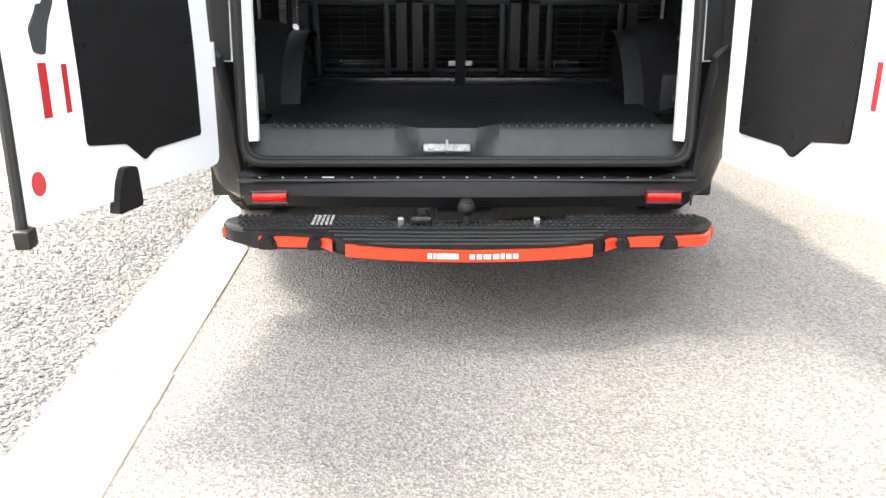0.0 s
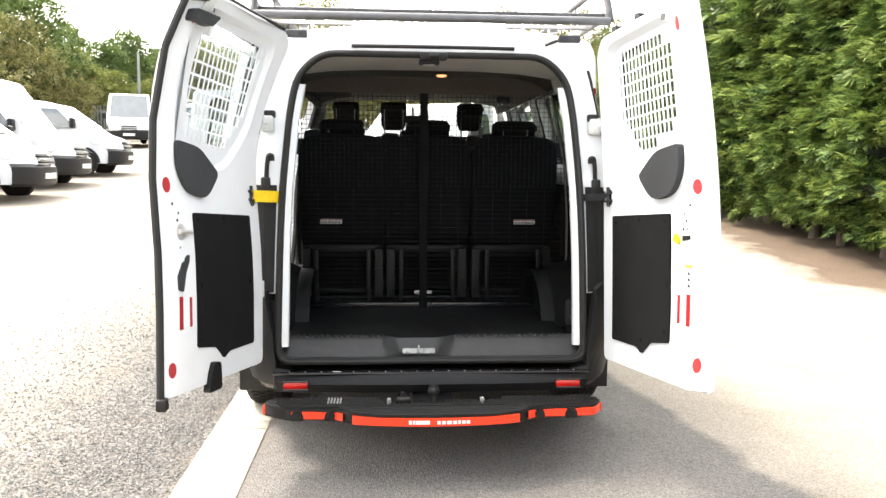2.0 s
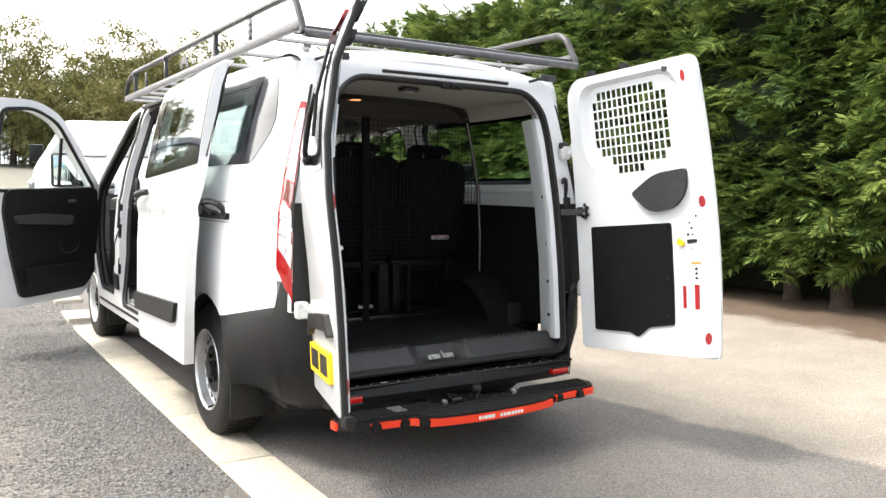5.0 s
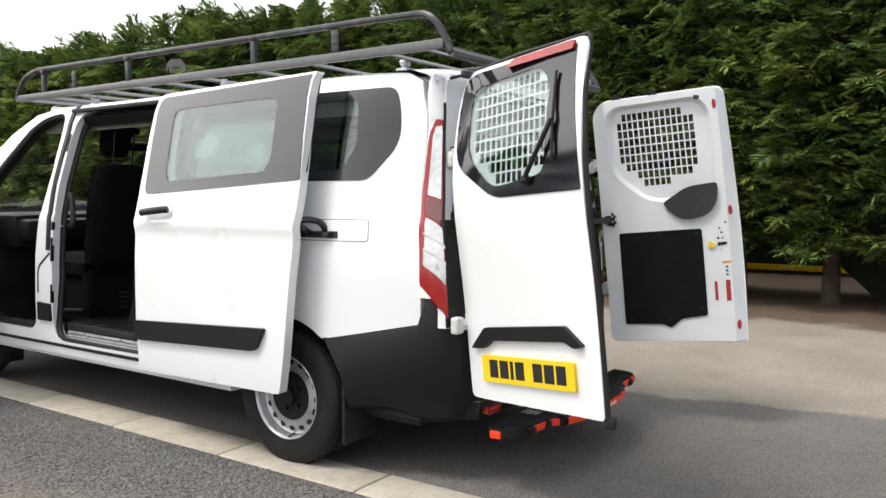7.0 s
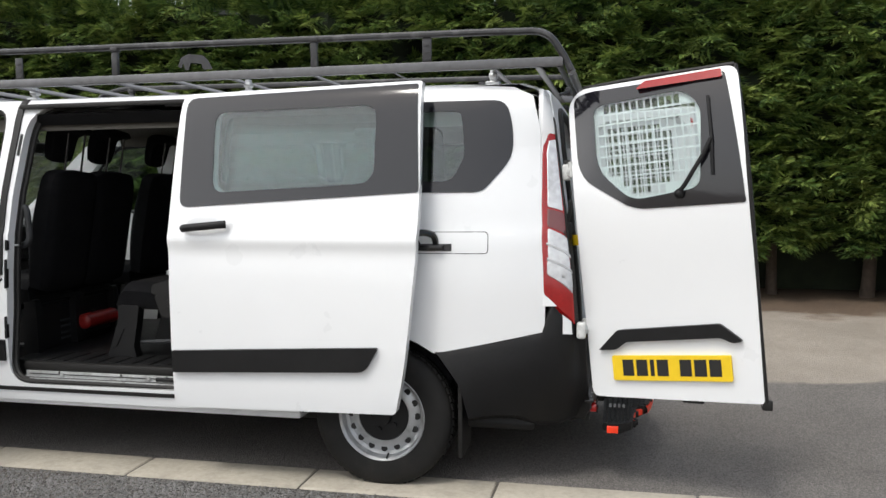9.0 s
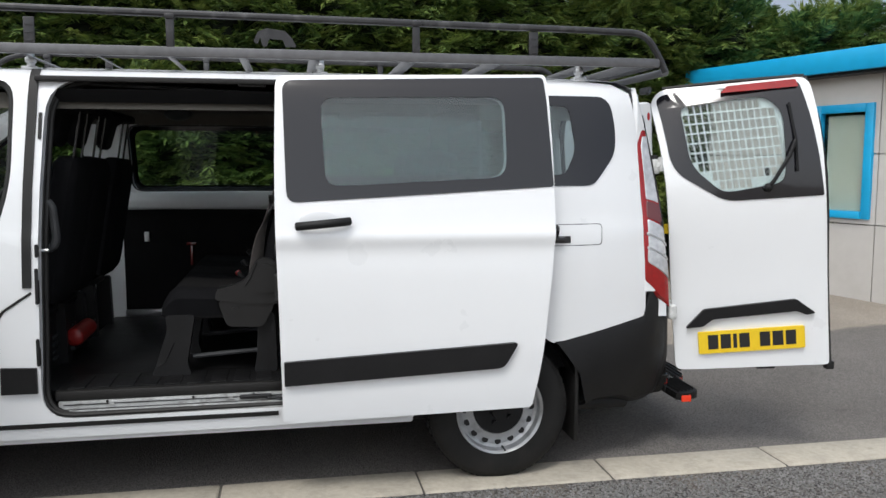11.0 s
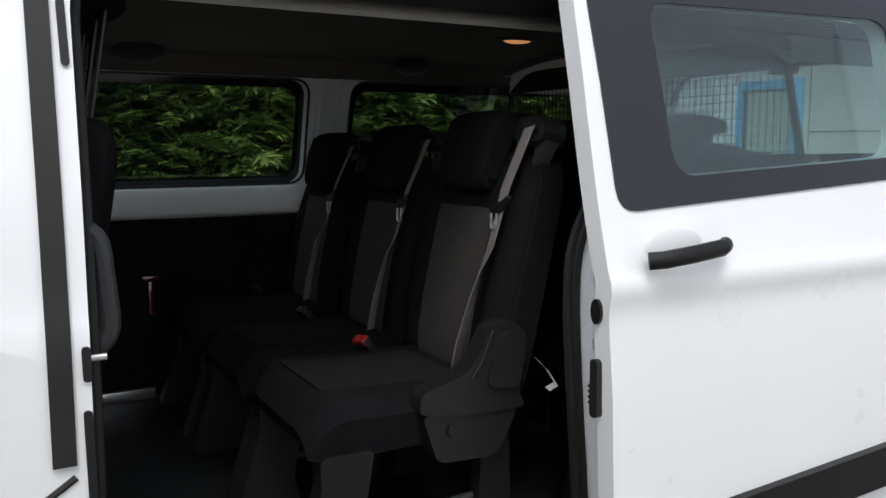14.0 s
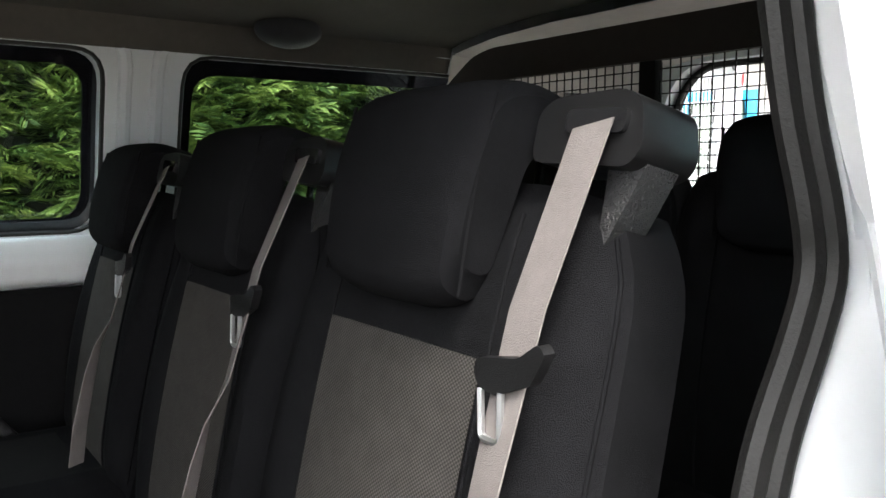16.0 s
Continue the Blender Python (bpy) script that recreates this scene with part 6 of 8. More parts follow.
def build_step():
    st = thing("tow_step", "black ribbed rear step with red reflective edges under the bumper", "rear step", (0, -0.15, 0.26))

    def p(name, bm, mat, label="", parent=st):
        ob = part(name, bm, mat, parent, label)
        if parent is st:
            ob.matrix_parent_inverse = st.matrix_basis.inverted()
        return ob

    def edge(x):
        a = abs(x)
        if a < 0.36:
            return -0.305 + 0.045 * (a / 0.36) ** 2
        if a < 0.42:
            return -0.26 + 0.058 * (a - 0.36) / 0.06
        return -0.202 + 0.012 * ((a - 0.42) / 0.3) + (0.07 * max(0.0, (a - 0.66) / 0.06) ** 2)
    xs = steps(-0.72, 0.72, 72)
    bm = bmesh.new()
    out = [(x, edge(x)) for x in xs] + [(0.72, -0.075), (0.70, -0.055), (0.25, -0.055), (0.23, -0.15), (-0.23, -0.15), (-0.25, -0.055), (-0.70, -0.055), (-0.72, -0.075)]
    lo = [bm.verts.new((x, y, 0.262)) for x, y in out]
    hi = [bm.verts.new((x, y, 0.298)) for x, y in out]
    bmesh.ops.triangulate(bm, faces=[bm.faces.new(hi), bm.faces.new(lo[::-1])])
    for i in range(len(out)):
        bm.faces.new((lo[i - 1], lo[i], hi[i], hi[i - 1]))
    deck = p("deck", bm, BLACK_PL, "black deck")
    for k, y in enumerate((-0.075, -0.10, -0.125, -0.15, -0.175)):
        spans = [(-0.69 + 0.012 * k, -0.235), (0.295, 0.69 - 0.012 * k)] if k < 2 else [(-0.70 + 0.012 * k, 0.70 - 0.012 * k)]
        for a, b in spans:
            bm = bmesh.new()
            box(bm, (a, y - 0.005, 0.295), (b, y + 0.005, 0.306), 0.003, None, 1)
            n = int((b - a) / 0.018)
            for i in range(n):
                x = a + (i + 0.5) * (b - a) / n
                box(bm, (x - 0.004, y - 0.004, 0.305), (x + 0.004, y + 0.004, 0.310), 0, None)
            p("tread_rib", bm, RUBBER, "toothed black tread rib")
    for j, y0 in enumerate((-0.21, -0.24, -0.27, -0.30)):
        w = (0.40, 0.38, 0.35, 0.27)[j]
        bm = bmesh.new()
        tube(bm, [(x, y0 - 0.012 * (1 - (x / 0.4) ** 2) + 0.012, 0.300) for x in steps(-w, w, 16)], 0.0055, 6)
        p("tread_rib", bm, RUBBER, "curved black tread rib")
    # front edges with reflective bands
    def band(x0, x1, z0, z1, off, name, mat, label=""):
        bm = bmesh.new()
        rows = []
        for x in steps(x0, x1, 14):
            y = edge(x) - off
            rows.append([(x, y + 0.012, z0), (x, y, z0 + 0.003), (x, y, z1 - 0.003), (x, y + 0.012, z1)])
        grid(bm, rows)
        return p(name, bm, mat, label)
    band(-0.72, 0.72, 0.246, 0.300, 0.004, "edge_moulding", BLACK_PL, "black edge moulding")
    band(-0.345, 0.345, 0.250, 0.288, 0.010, "centre_reflector", RED_REFL, "red reflective centre strip with plain white marks")
    for sgn in (-1, 1):
        far_end = 0.60 if sgn < 0 else 0.715
        band(min(sgn * 0.385, sgn * far_end), max(sgn * 0.385, sgn * far_end), 0.254, 0.288, 0.012, "side_reflector", RED_REFL, "red reflective side strip")
        bm = bmesh.new()
        box(bm, (sgn * 0.721 - 0.006, -0.128, 0.254), (sgn * 0.721 + 0.006, -0.075, 0.288), 0.003)
        p("end_reflector", bm, RED_REFL, "red reflective end cap")
        for x in (0.435, 0.575):
            bm = bmesh.new()
            y = edge(sgn * x) - 0.014
            cyl(bm, (sgn * x, y + 0.01, 0.271), (sgn * x, y - 0.012, 0.271), 0.019, 0.015, 18)
            p("round_cap", bm, BLACK_PL, "round black cap")
            bm = bmesh.new()
            prism(bm, rounded([(sgn * x - 0.027, 0.249), (sgn * x + 0.027, 0.249), (sgn * x + 0.027, 0.270), (sgn * x + 0.015, 0.292), (sgn * x - 0.015, 0.292), (sgn * x - 0.027, 0.270)], 0.008, 2), y - 0.001, y + 0.012, lambda u, v, d: (u, d, v))
            p("cap_mount", bm, BLACK_PL)
    # plain bars in place of the maker's marks
    x = -0.115
    for w, gap in ((0.012, 0.004), (0.008, 0.003), (0.058, 0.03), (0.014, 0.006), (0.014, 0.005), (0.02, 0.006), (0.016, 0.005), (0.010, 0.005), (0.014, 0.005), (0.014, 0.004)):
        bm = bmesh.new()
        y = edge(x + w / 2) - 0.0115
        box(bm, (x, y, 0.262), (x + w, y + 0.002, 0.278 if gap > 0.02 or w < 0.013 else 0.276))
        p("white_mark", bm, LABEL_W)
        x += w + gap
    # dotted pale patch on the deck
    bm = bmesh.new()
    for i in range(5):
        for j in range(4):
            box(bm, (-0.455 + 0.013 * i, -0.16 + 0.022 * j, 0.307), (-0.448 + 0.013 * i, -0.148 + 0.022 * j, 0.3105))
    p("grip_dots", bm, WORN_W)["kind"] = "stuff"
    # coupling
    bm = bmesh.new()
    cyl(bm, (-0.005, -0.135, 0.275), (-0.005, -0.135, 0.335), 0.016, 0.013, 14)
    ball(bm, (-0.005, -0.135, 0.352), 0.025)
    cyl(bm, (-0.005, -0.135, 0.345), (-0.005, -0.135, 0.374), 0.020, 0.018, 14)
    ball_ = p("tow_ball", bm, RUBBER, "black capped tow ball")
    bm = bmesh.new()
    box(bm, (-0.075, -0.17, 0.262), (0.065, -0.11, 0.305), 0.01)
    box(bm, (-0.205, -0.155, 0.285), (0.205, -0.12, 0.305), 0.006)
    box(bm, (-0.095, -0.12, 0.24), (0.085, 0.2, 0.30), 0.01)
    p("coupling_bracket", bm, BLACK_PL, "black coupling bracket")
    bm = bmesh.new()
    cyl(bm, (-0.135, -0.168, 0.318), (-0.135, -0.11, 0.318), 0.026, 0.024, 20)
    box(bm, (-0.165, -0.172, 0.30), (-0.105, -0.162, 0.336), 0.006)
    p("trailer_socket", bm, GLOSS_BK, "black round trailer socket")
    for x in (-0.195, 0.20):
        bm = bmesh.new()
        box(bm, (x - 0.009, -0.16, 0.292), (x + 0.009, -0.145, 0.328), 0.004)
        cyl(bm, (x, -0.168, 0.318), (x, -0.138, 0.318), 0.008, seg=10)
        p("bolt_lug", bm, ZINC, "bare metal bolt lug")


def build_bulkhead():
    """Black framed wire mesh behind the last row of seats."""
    Y = 1.02
    bk = thing("mesh_bulkhead", "black steel mesh bulkhead behind the last seats", "bulkhead", (0, Y, 0.49))

    def p(name, bm, mat=GLOSS_BK, label="", kind=""):
        ob = part(name, bm, mat, bk, label)
        ob.matrix_parent_inverse = bk.matrix_basis.inverted()
        if kind:
            ob["kind"] = kind
        return ob

    def w(z):
        return min(half_width(z) - 0.10, 0.83)
    bm = bmesh.new()
    prism(bm, rounded([(-w(1.70), 1.70), (w(1.70), 1.70), (0.66, 1.735), (0.60, 1.77), (0.52, 1.785), (-0.52, 1.785), (-0.60, 1.77), (-0.66, 1.735)], 0.03, 3), Y - 0.012, Y + 0.012, lambda u, v, d: (u, d, v))
    p("header_panel", bm, HEADER, "brown-grey panel over the mesh")
    bm = bmesh.new()
    box(bm, (-0.022, Y - 0.014, 0.505), (0.022, Y + 0.014, 1.70), 0.004)
    p("centre_post", bm, LINING, "black centre post")
    for sgn in (-1, 1):
        bm = bmesh.new()
        tube(bm, [(sgn * (w(z) - 0.012), Y, z) for z in (0.72, 1.0, 1.3, 1.5, 1.70)], 0.012, 6)
        p("side_bar", bm)
    bm = bmesh.new()
    box(bm, (-0.64, Y - 0.01, 0.506), (0.64, Y + 0.01, 0.535), 0.003)
    p("bottom_bar", bm)
    bm = bmesh.new()
    for x in (-0.035, 0.035):
        box(bm, (x - 0.014, Y - 0.016, 0.585), (x + 0.014, Y - 0.008, 0.605), 0.002)
        cyl(bm, (x, Y - 0.021, 0.595), (x, Y - 0.014, 0.595), 0.006, seg=8)
    p("post_bolt", bm, DULL_METAL, "", "stuff")
    bm = bmesh.new()
    r = 0.0012
    n = 62
    for i in range(n + 1):
        x = -0.80 + 1.6 * i / n
        zt, zb = 1.70, 0.52 if abs(x) < 0.62 else 0.74
        if abs(x) > w(1.3) - 0.01:
            continue
        zt = min(zt, float(np.interp(abs(x), (w(1.70) - 0.01, w(1.3)), (1.70, 1.3))))
        box(bm, (x - r, Y - r, max(zb, 1.18)), (x + r, Y + r, zt))
    for j in range(46):
        z = 0.52 + 0.0258 * j
        ww = w(max(z, 0.9)) - 0.01 if z > 0.74 else 0.62
        box(bm, (-ww, Y - r, z - r), (ww, Y + r, z + r))
    for i in range(17):
        x = -0.78 + 0.0975 * i
        if abs(x) < w(1.0):
            box(bm, (x - r, Y - r, 0.50 if abs(x) < 0.62 else 0.74), (x + r, Y + r, 1.18))
    p("wire_mesh", bm, MESH, "thin black welded wire mesh", "stuff")


build_rack()
build_step()
build_bulkhead()


# ---------------------------------------------------------------- seats
def belt_strip(bm, pts, width, sides, thick=0.0016):
    """A flat ribbed webbing strap through the points; sides: the way across it at each."""
    rows, low = [], []
    for p, sd in zip(pts, sides):
        p, sd = Vector(p), Vector(sd).normalized()
        n = sd.cross(Vector((0, 0, 1))).normalized()
        ks = (-0.5, -0.36, -0.30, -0.1, -0.05, 0.05, 0.1, 0.30, 0.36, 0.5)
        rows.append([p + sd * width * k + n * (0.0008 if abs(k) in (0.36, 0.30, 0.1, 0.05) else 0.0) for k in ks])
        low.append([p + sd * width * k - n * thick for k in (-0.5, 0.5)])
    up = grid(bm, rows)
    lo = grid(bm, low)
    for k in range(len(rows) - 1):
        for j in (0, -1):
            bm.faces.new((up[k][j], up[k + 1][j], lo[k + 1][j], lo[k][j]))


def seat(name, label, group, x, y, base=0.49, width=0.46, tilt=14, patch=True, head=True, belt=0, arm=0, legs=True, head_z=0.0, seat_top=0.90, high=0.60, head_w=1.0):
    """One seat facing +y. y: the foot of the backrest. belt and arm: -1 or 1 for the side that carries them."""
    st = thing(name, label, "seat", (x, y, base), group)
    R = Matrix.Translation((0, 0, seat_top - base - 0.06)) @ Matrix.Rotation(radians(tilt), 4, 'X')

    def p(nm, bm, mat, lab="", parent=None):
        return part(nm, bm, mat, parent or st, lab)
    # cushion
    deep = 0.475
    zc = seat_top - base

    def top(s, t):
        """The upper face of the cushion: s across, t from the back to the rounded front."""
        e = abs(s) ** 5
        a = max(0.0, (t - 0.82) / 0.18)
        return Vector((s * width * 0.5 * (1 - 0.10 * a * a), deep * t + 0.035, zc - 0.045 * e - 0.012 * math.sin(math.pi * t) * (1 - s * s) + 0.022 * (t > 0) * t - 0.085 * a ** 2.2 + 0.008 * (0.62 < abs(s) < 0.93)))
    bm = bmesh.new()
    ss, ts = steps(-1, 1, 16), steps(0, 1, 16)
    A = grid(bm, [[top(s, t) for s in ss] for t in ts])
    B = grid(bm, [[(s * width * 0.47, deep * t * 0.95 + 0.035, zc - 0.115) for s in ss] for t in ts])
    rim = lambda G: G[0] + [r_[-1] for r_ in G[1:-1]] + G[-1][::-1] + [r_[0] for r_ in G[-2:0:-1]]
    ea, eb = rim(A), rim(B)
    for i in range(len(ea)):
        bm.faces.new((ea[i - 1], ea[i], eb[i], eb[i - 1]))
    cu = p("seat_cushion", bm, FABRIC, "black cloth cushion", None)
    bm = bmesh.new()
    grid(bm, [[top(s, t) + Vector((0, 0.002, 0.004)) for s in steps(-0.58, 0.58, 10)] for t in steps(0.10, 0.86, 16)])
    p("cushion_insert", bm, FABRIC_DARK, "grey cloth insert", cu)

    # backrest, a domed shell with side bolsters
    def face(s, t):
        e = 1 - abs(s) ** 6
        f = 1 - abs(2 * t - 1) ** 8
        wid = width * (1 - 0.05 * abs(2 * t - 1) ** 4 - 0.10 * max(0.0, (t - 0.86) / 0.14) ** 2)
        yy = 0.065 * (0.5 + 0.5 * min(e, f)) + 0.012 * e * math.sin(math.pi * t) + 0.024 * math.exp(-((abs(s) - 0.80) / 0.16) ** 2) * (0.25 + 0.75 * math.sin(math.pi * min(1.0, t * 1.15)))
        return Vector((s * wid / 2, yy, high * (0.5 + (t - 0.5) * (1 - 0.06 * abs(s) ** 4))))
    bm = bmesh.new()
    ts = steps(0, 1, 22)
    ss = steps(-1, 1, 22)
    A = grid(bm, [[R @ face(s, t) for s in ss] for t in ts])
    B = grid(bm, [[R @ Vector((face(s, t).x, -0.065 * (0.5 + 0.5 * min(1 - abs(s) ** 6, 1 - abs(2 * t - 1) ** 8)), face(s, t).z)) for s in ss] for t in ts])
    ea, eb = rim(A), rim(B)
    for i in range(len(ea)):
        bm.faces.new((ea[i - 1], ea[i], eb[i], eb[i - 1]))
    bk = p("backrest", bm, FABRIC, "black cloth backrest")
    if patch:
        bm = bmesh.new()
        grid(bm, [[R @ (face(s, t) + Vector((0, 0.0035, 0))) for s in steps(-0.53, 0.53, 14)] for t in steps(0.05, 0.735, 16)])
        p("patterned_insert", bm, FABRIC_GREY, "grey patterned cloth insert", bk)
    for s in (-0.545, 0.545, -0.97, 0.97):
        bm = bmesh.new()
        tube(bm, [R @ (face(s, t) + Vector((0, 0.001, 0))) for t in steps(0.05, 0.95, 16)], 0.0022, 5)
        p("seam", bm, FABRIC, "", bk)
    if head:
        # an L in section: a pad before the backrest, hung from a cap over its top
        prof = rounded([(0.068, -0.182), (0.122, -0.170), (0.128, -0.07), (0.112, 0.028), (0.06, 0.052), (-0.045, 0.040), (-0.055, 0.008), (0.02, -0.004), (0.052, -0.03)],
                       [0.025, 0.03, 0.06, 0.03, 0.03, 0.02, 0.015, 0.02, 0.03], 4)
        zh = high + head_z + 0.045
        bm = bmesh.new()
        rows = []
        cy, cz = 0.07, -0.03
        for s in (-1, -0.97, -0.9, -0.78, -0.5, 0, 0.5, 0.78, 0.9, 0.97, 1):
            k = 1 - 0.16 * abs(s) ** 5 - 0.10 * (abs(s) > 0.95)
            rows.append([bm.verts.new(R @ Vector((s * 0.124 * head_w * (1 - 0.07 * max(0.0, -(b_ + 0.03)) / 0.12), cy + (a_ - cy) * k, zh + cz + (b_ - cz) * k))) for a_, b_ in prof])
        n = len(prof)
        for a_, b_ in zip(rows, rows[1:]):
            for i in range(n):
                bm.faces.new((a_[i], a_[(i + 1) % n], b_[(i + 1) % n], b_[i]))
        bm.faces.new(rows[0])
        bm.faces.new(rows[-1][::-1])
        hd = p("headrest", bm, FABRIC, "black cloth headrest folded over the backrest")
        bm = bmesh.new()
        for s in (-1, 1):
            tube(bm, [R @ Vector((s * 0.120 * head_w, 0.107 - 0.012 * (t - 0.5) ** 2, zh - 0.16 + 0.18 * t)) for t in steps(0, 1, 6)], 0.002, 5)
        p("seam", bm, FABRIC, "", hd)["kind"] = "stuff"
        for s in (-1, 1):
            bm = bmesh.new()
            cyl(bm, R @ Vector((s * 0.07, -0.01, high - 0.06)), R @ Vector((s * 0.07, -0.01, zh + 0.0)), 0.006, seg=8)
            p("headrest_post", bm, GLOSS_BK, "", hd)
    if belt:
        b = belt
        gx = b * width * 0.39
        G = R @ Matrix.Translation((gx, 0.03, high + 0.028))
        bm = bmesh.new()
        prism(bm, rounded([(-0.062, -0.016), (0.048, -0.020), (0.060, -0.004), (0.052, 0.036), (0.03, 0.044), (-0.045, 0.040), (-0.062, 0.028)], 0.012, 3), -0.035, 0.035, lambda u, v, d: G @ Vector((b * u, d, v)))
        soften(bm, 0.009, 3, 45)
        guide = p("belt_guide", bm, GUIDE_PL, "black belt guide on the shoulder", bk)
        bm = bmesh.new()
        prism(bm, rounded([(-0.022, 0.008), (0.042, 0.006), (0.044, 0.026), (-0.022, 0.028)], 0.006, 2), 0.030, 0.040, lambda u, v, d: G @ Vector((b * u, d, v)))
        soften(bm, 0.003, 2, 45)
        p("guide_lip", bm, GLOSS_BK, "glossy black lip", guide)
        bm = bmesh.new()
        prism(bm, rounded([(0.014, -0.012), (0.054, -0.012), (0.024, -0.080), (0.016, -0.080)], 0.004, 2), -0.022, 0.018, lambda u, v, d: G @ Vector((b * u, d, v)))
        p("guide_bracket", bm, GRAINED, "grained grey bracket under the guide", guide)
        upper = G @ Vector((0.012 * b, 0.042, 0.014))
        low = Vector((b * width * 0.31, 0.10, zc + 0.02))
        mid = R @ (face(b * 0.83, 0.58) + Vector((0, 0.035, 0)))
        mid2 = Vector((b * width * 0.385, 0.075, zc + 0.20))
        pts = [upper, upper.lerp(mid, 0.5) + Vector((0, 0.012, 0)), mid, mid.lerp(mid2, 0.5) + Vector((0, 0.006, 0)), mid2, mid2.lerp(low, 0.55) + Vector((0, 0.004, 0)), low]
        bm = bmesh.new()
        belt_strip(bm, pts, 0.047 if arm else 0.034, [(1, 0.05 * b, 0.16 * b), (1, 0.1 * b, 0.16 * b), (0.95, 0.25 * b, 0.16 * b), (0.85, 0.5 * b, 0.15 * b), (0.7, 0.7 * b, 0.1 * b), (0.55, 0.85 * b, 0), (0.5, 0.85 * b, 0)])
        wb = p("belt", bm, BELT, "grey ribbed seat belt webbing", bk)
        c = upper.lerp(mid, 0.65) + Vector((0, 0.014, 0))
        T = Matrix.Translation(c) @ Matrix.Rotation(radians(-12 * b), 4, 'Y')
        bm = bmesh.new()
        prism(bm, rounded([(-0.036, -0.004), (-0.030, 0.010), (0.020, 0.008), (0.044, 0.018), (0.050, 0.010), (0.030, -0.012), (-0.012, -0.020), (-0.03, -0.014)], 0.004, 2), -0.004, 0.007, lambda u, v, d: T @ Vector((b * u, d, v)))
        soften(bm, 0.002, 2, 45)
        p("belt_tongue", bm, BLACK_PL, "black belt tongue", wb)
        bm = bmesh.new()
        tube(bm, bend([T @ Vector((-0.030 * b, 0.006, -0.014)), T @ Vector((-0.032 * b, 0.010, -0.052)), T @ Vector((-0.010 * b, 0.010, -0.056)), T @ Vector((-0.006 * b, 0.006, -0.018))], 0.006, 3), 0.0032, 6)
        p("tongue_loop", bm, ZINC, "bare metal tongue", wb)
    # stalk buckle
    bx = -0.40 * (belt or -1)
    M = Matrix.Translation((width * bx, 0.17, zc + 0.0)) @ Matrix.Rotation(radians(-38), 4, 'X') @ Matrix.Rotation(radians(12), 4, 'Z')
    bm = bmesh.new()
    box(bm, (-0.030, -0.012, -0.03), (0.030, 0.012, 0.040), 0.006, M)
    bu = p("buckle", bm, BLACK_PL, "black belt buckle")
    for dx in (-0.015, 0.015):
        bm = bmesh.new()
        box(bm, (dx - 0.0115, -0.0125, 0.022), (dx + 0.0115, 0.0135, 0.0435), 0.003, M)
        p("release_button", bm, RED_PL if arm or not patch else BLACK_PL, "red release button" if arm or not patch else "", bu)
    if arm:
        a = arm
        xs = a * (width * 0.5 - 0.006)

        def side(u, v, d):
            return (xs + a * d, u + 0.045, v)
        z0 = zc
        # recliner cover: a pod by the hinge with an arm reaching forward along the cushion
        bm = bmesh.new()
        prism(bm, rounded([(-0.07, z0 - 0.06), (-0.045, z0 - 0.02), (-0.075, z0 + 0.115), (-0.03, z0 + 0.155), (0.03, z0 + 0.150), (0.085, z0 + 0.045), (0.215, z0 + 0.012), (0.22, z0 - 0.035), (0.10, z0 - 0.055)],
                          [0.03, 0.03, 0.05, 0.04, 0.04, 0.05, 0.02, 0.015, 0.04], 5), -0.02, 0.034, side)
        soften(bm, 0.012, 3, 45)
        cv = p("side_cover", bm, GUIDE_PL, "black moulded recliner cover")
        bm = bmesh.new()
        prism(bm, rounded([(-0.045, z0 - 0.01), (0.05, z0 + 0.005), (0.018, z0 + 0.115), (-0.02, z0 + 0.135), (-0.058, z0 + 0.10)], 0.03, 5), 0.030, 0.044, side)
        soften(bm, 0.006, 3, 45)
        p("cover_ridge", bm, GUIDE_PL, "", cv)
        bm = bmesh.new()
        tube(bm, [side(q[0], q[1], 0.036) for q in ((0.085, z0 + 0.03), (0.062, z0 + 0.06), (0.045, z0 + 0.10), (0.028, z0 + 0.138))], 0.004, 6)
        p("cover_rib", bm, BLACK_PL, "", cv)
        bm = bmesh.new()
        prism(bm, rounded([(0.01, z0 - 0.17), (0.17, z0 - 0.16), (0.21, z0 - 0.04), (-0.05, z0 - 0.055), (-0.03, z0 - 0.10)], 0.025, 4), -0.03, 0.026, side)
        soften(bm, 0.008, 2, 45)
        cyl(bm, (xs + a * 0.022, 0.175, z0 - 0.085), (xs + a * 0.036, 0.175, z0 - 0.085), 0.018, seg=16)
        p("lower_cover", bm, GUIDE_PL, "", cv)
        bm = bmesh.new()
        belt_strip(bm, [(xs + a * 0.02, -0.06, z0 + 0.05), (xs + a * 0.035, -0.085, z0 + 0.02), (xs + a * 0.03, -0.115, z0 - 0.02), (xs + a * 0.015, -0.10, z0 - 0.035)], 0.016, [(0.2, 0.7, 0.7)] * 4)
        p("pull_strap", bm, LABEL_W, "pale fabric pull strap", cv)
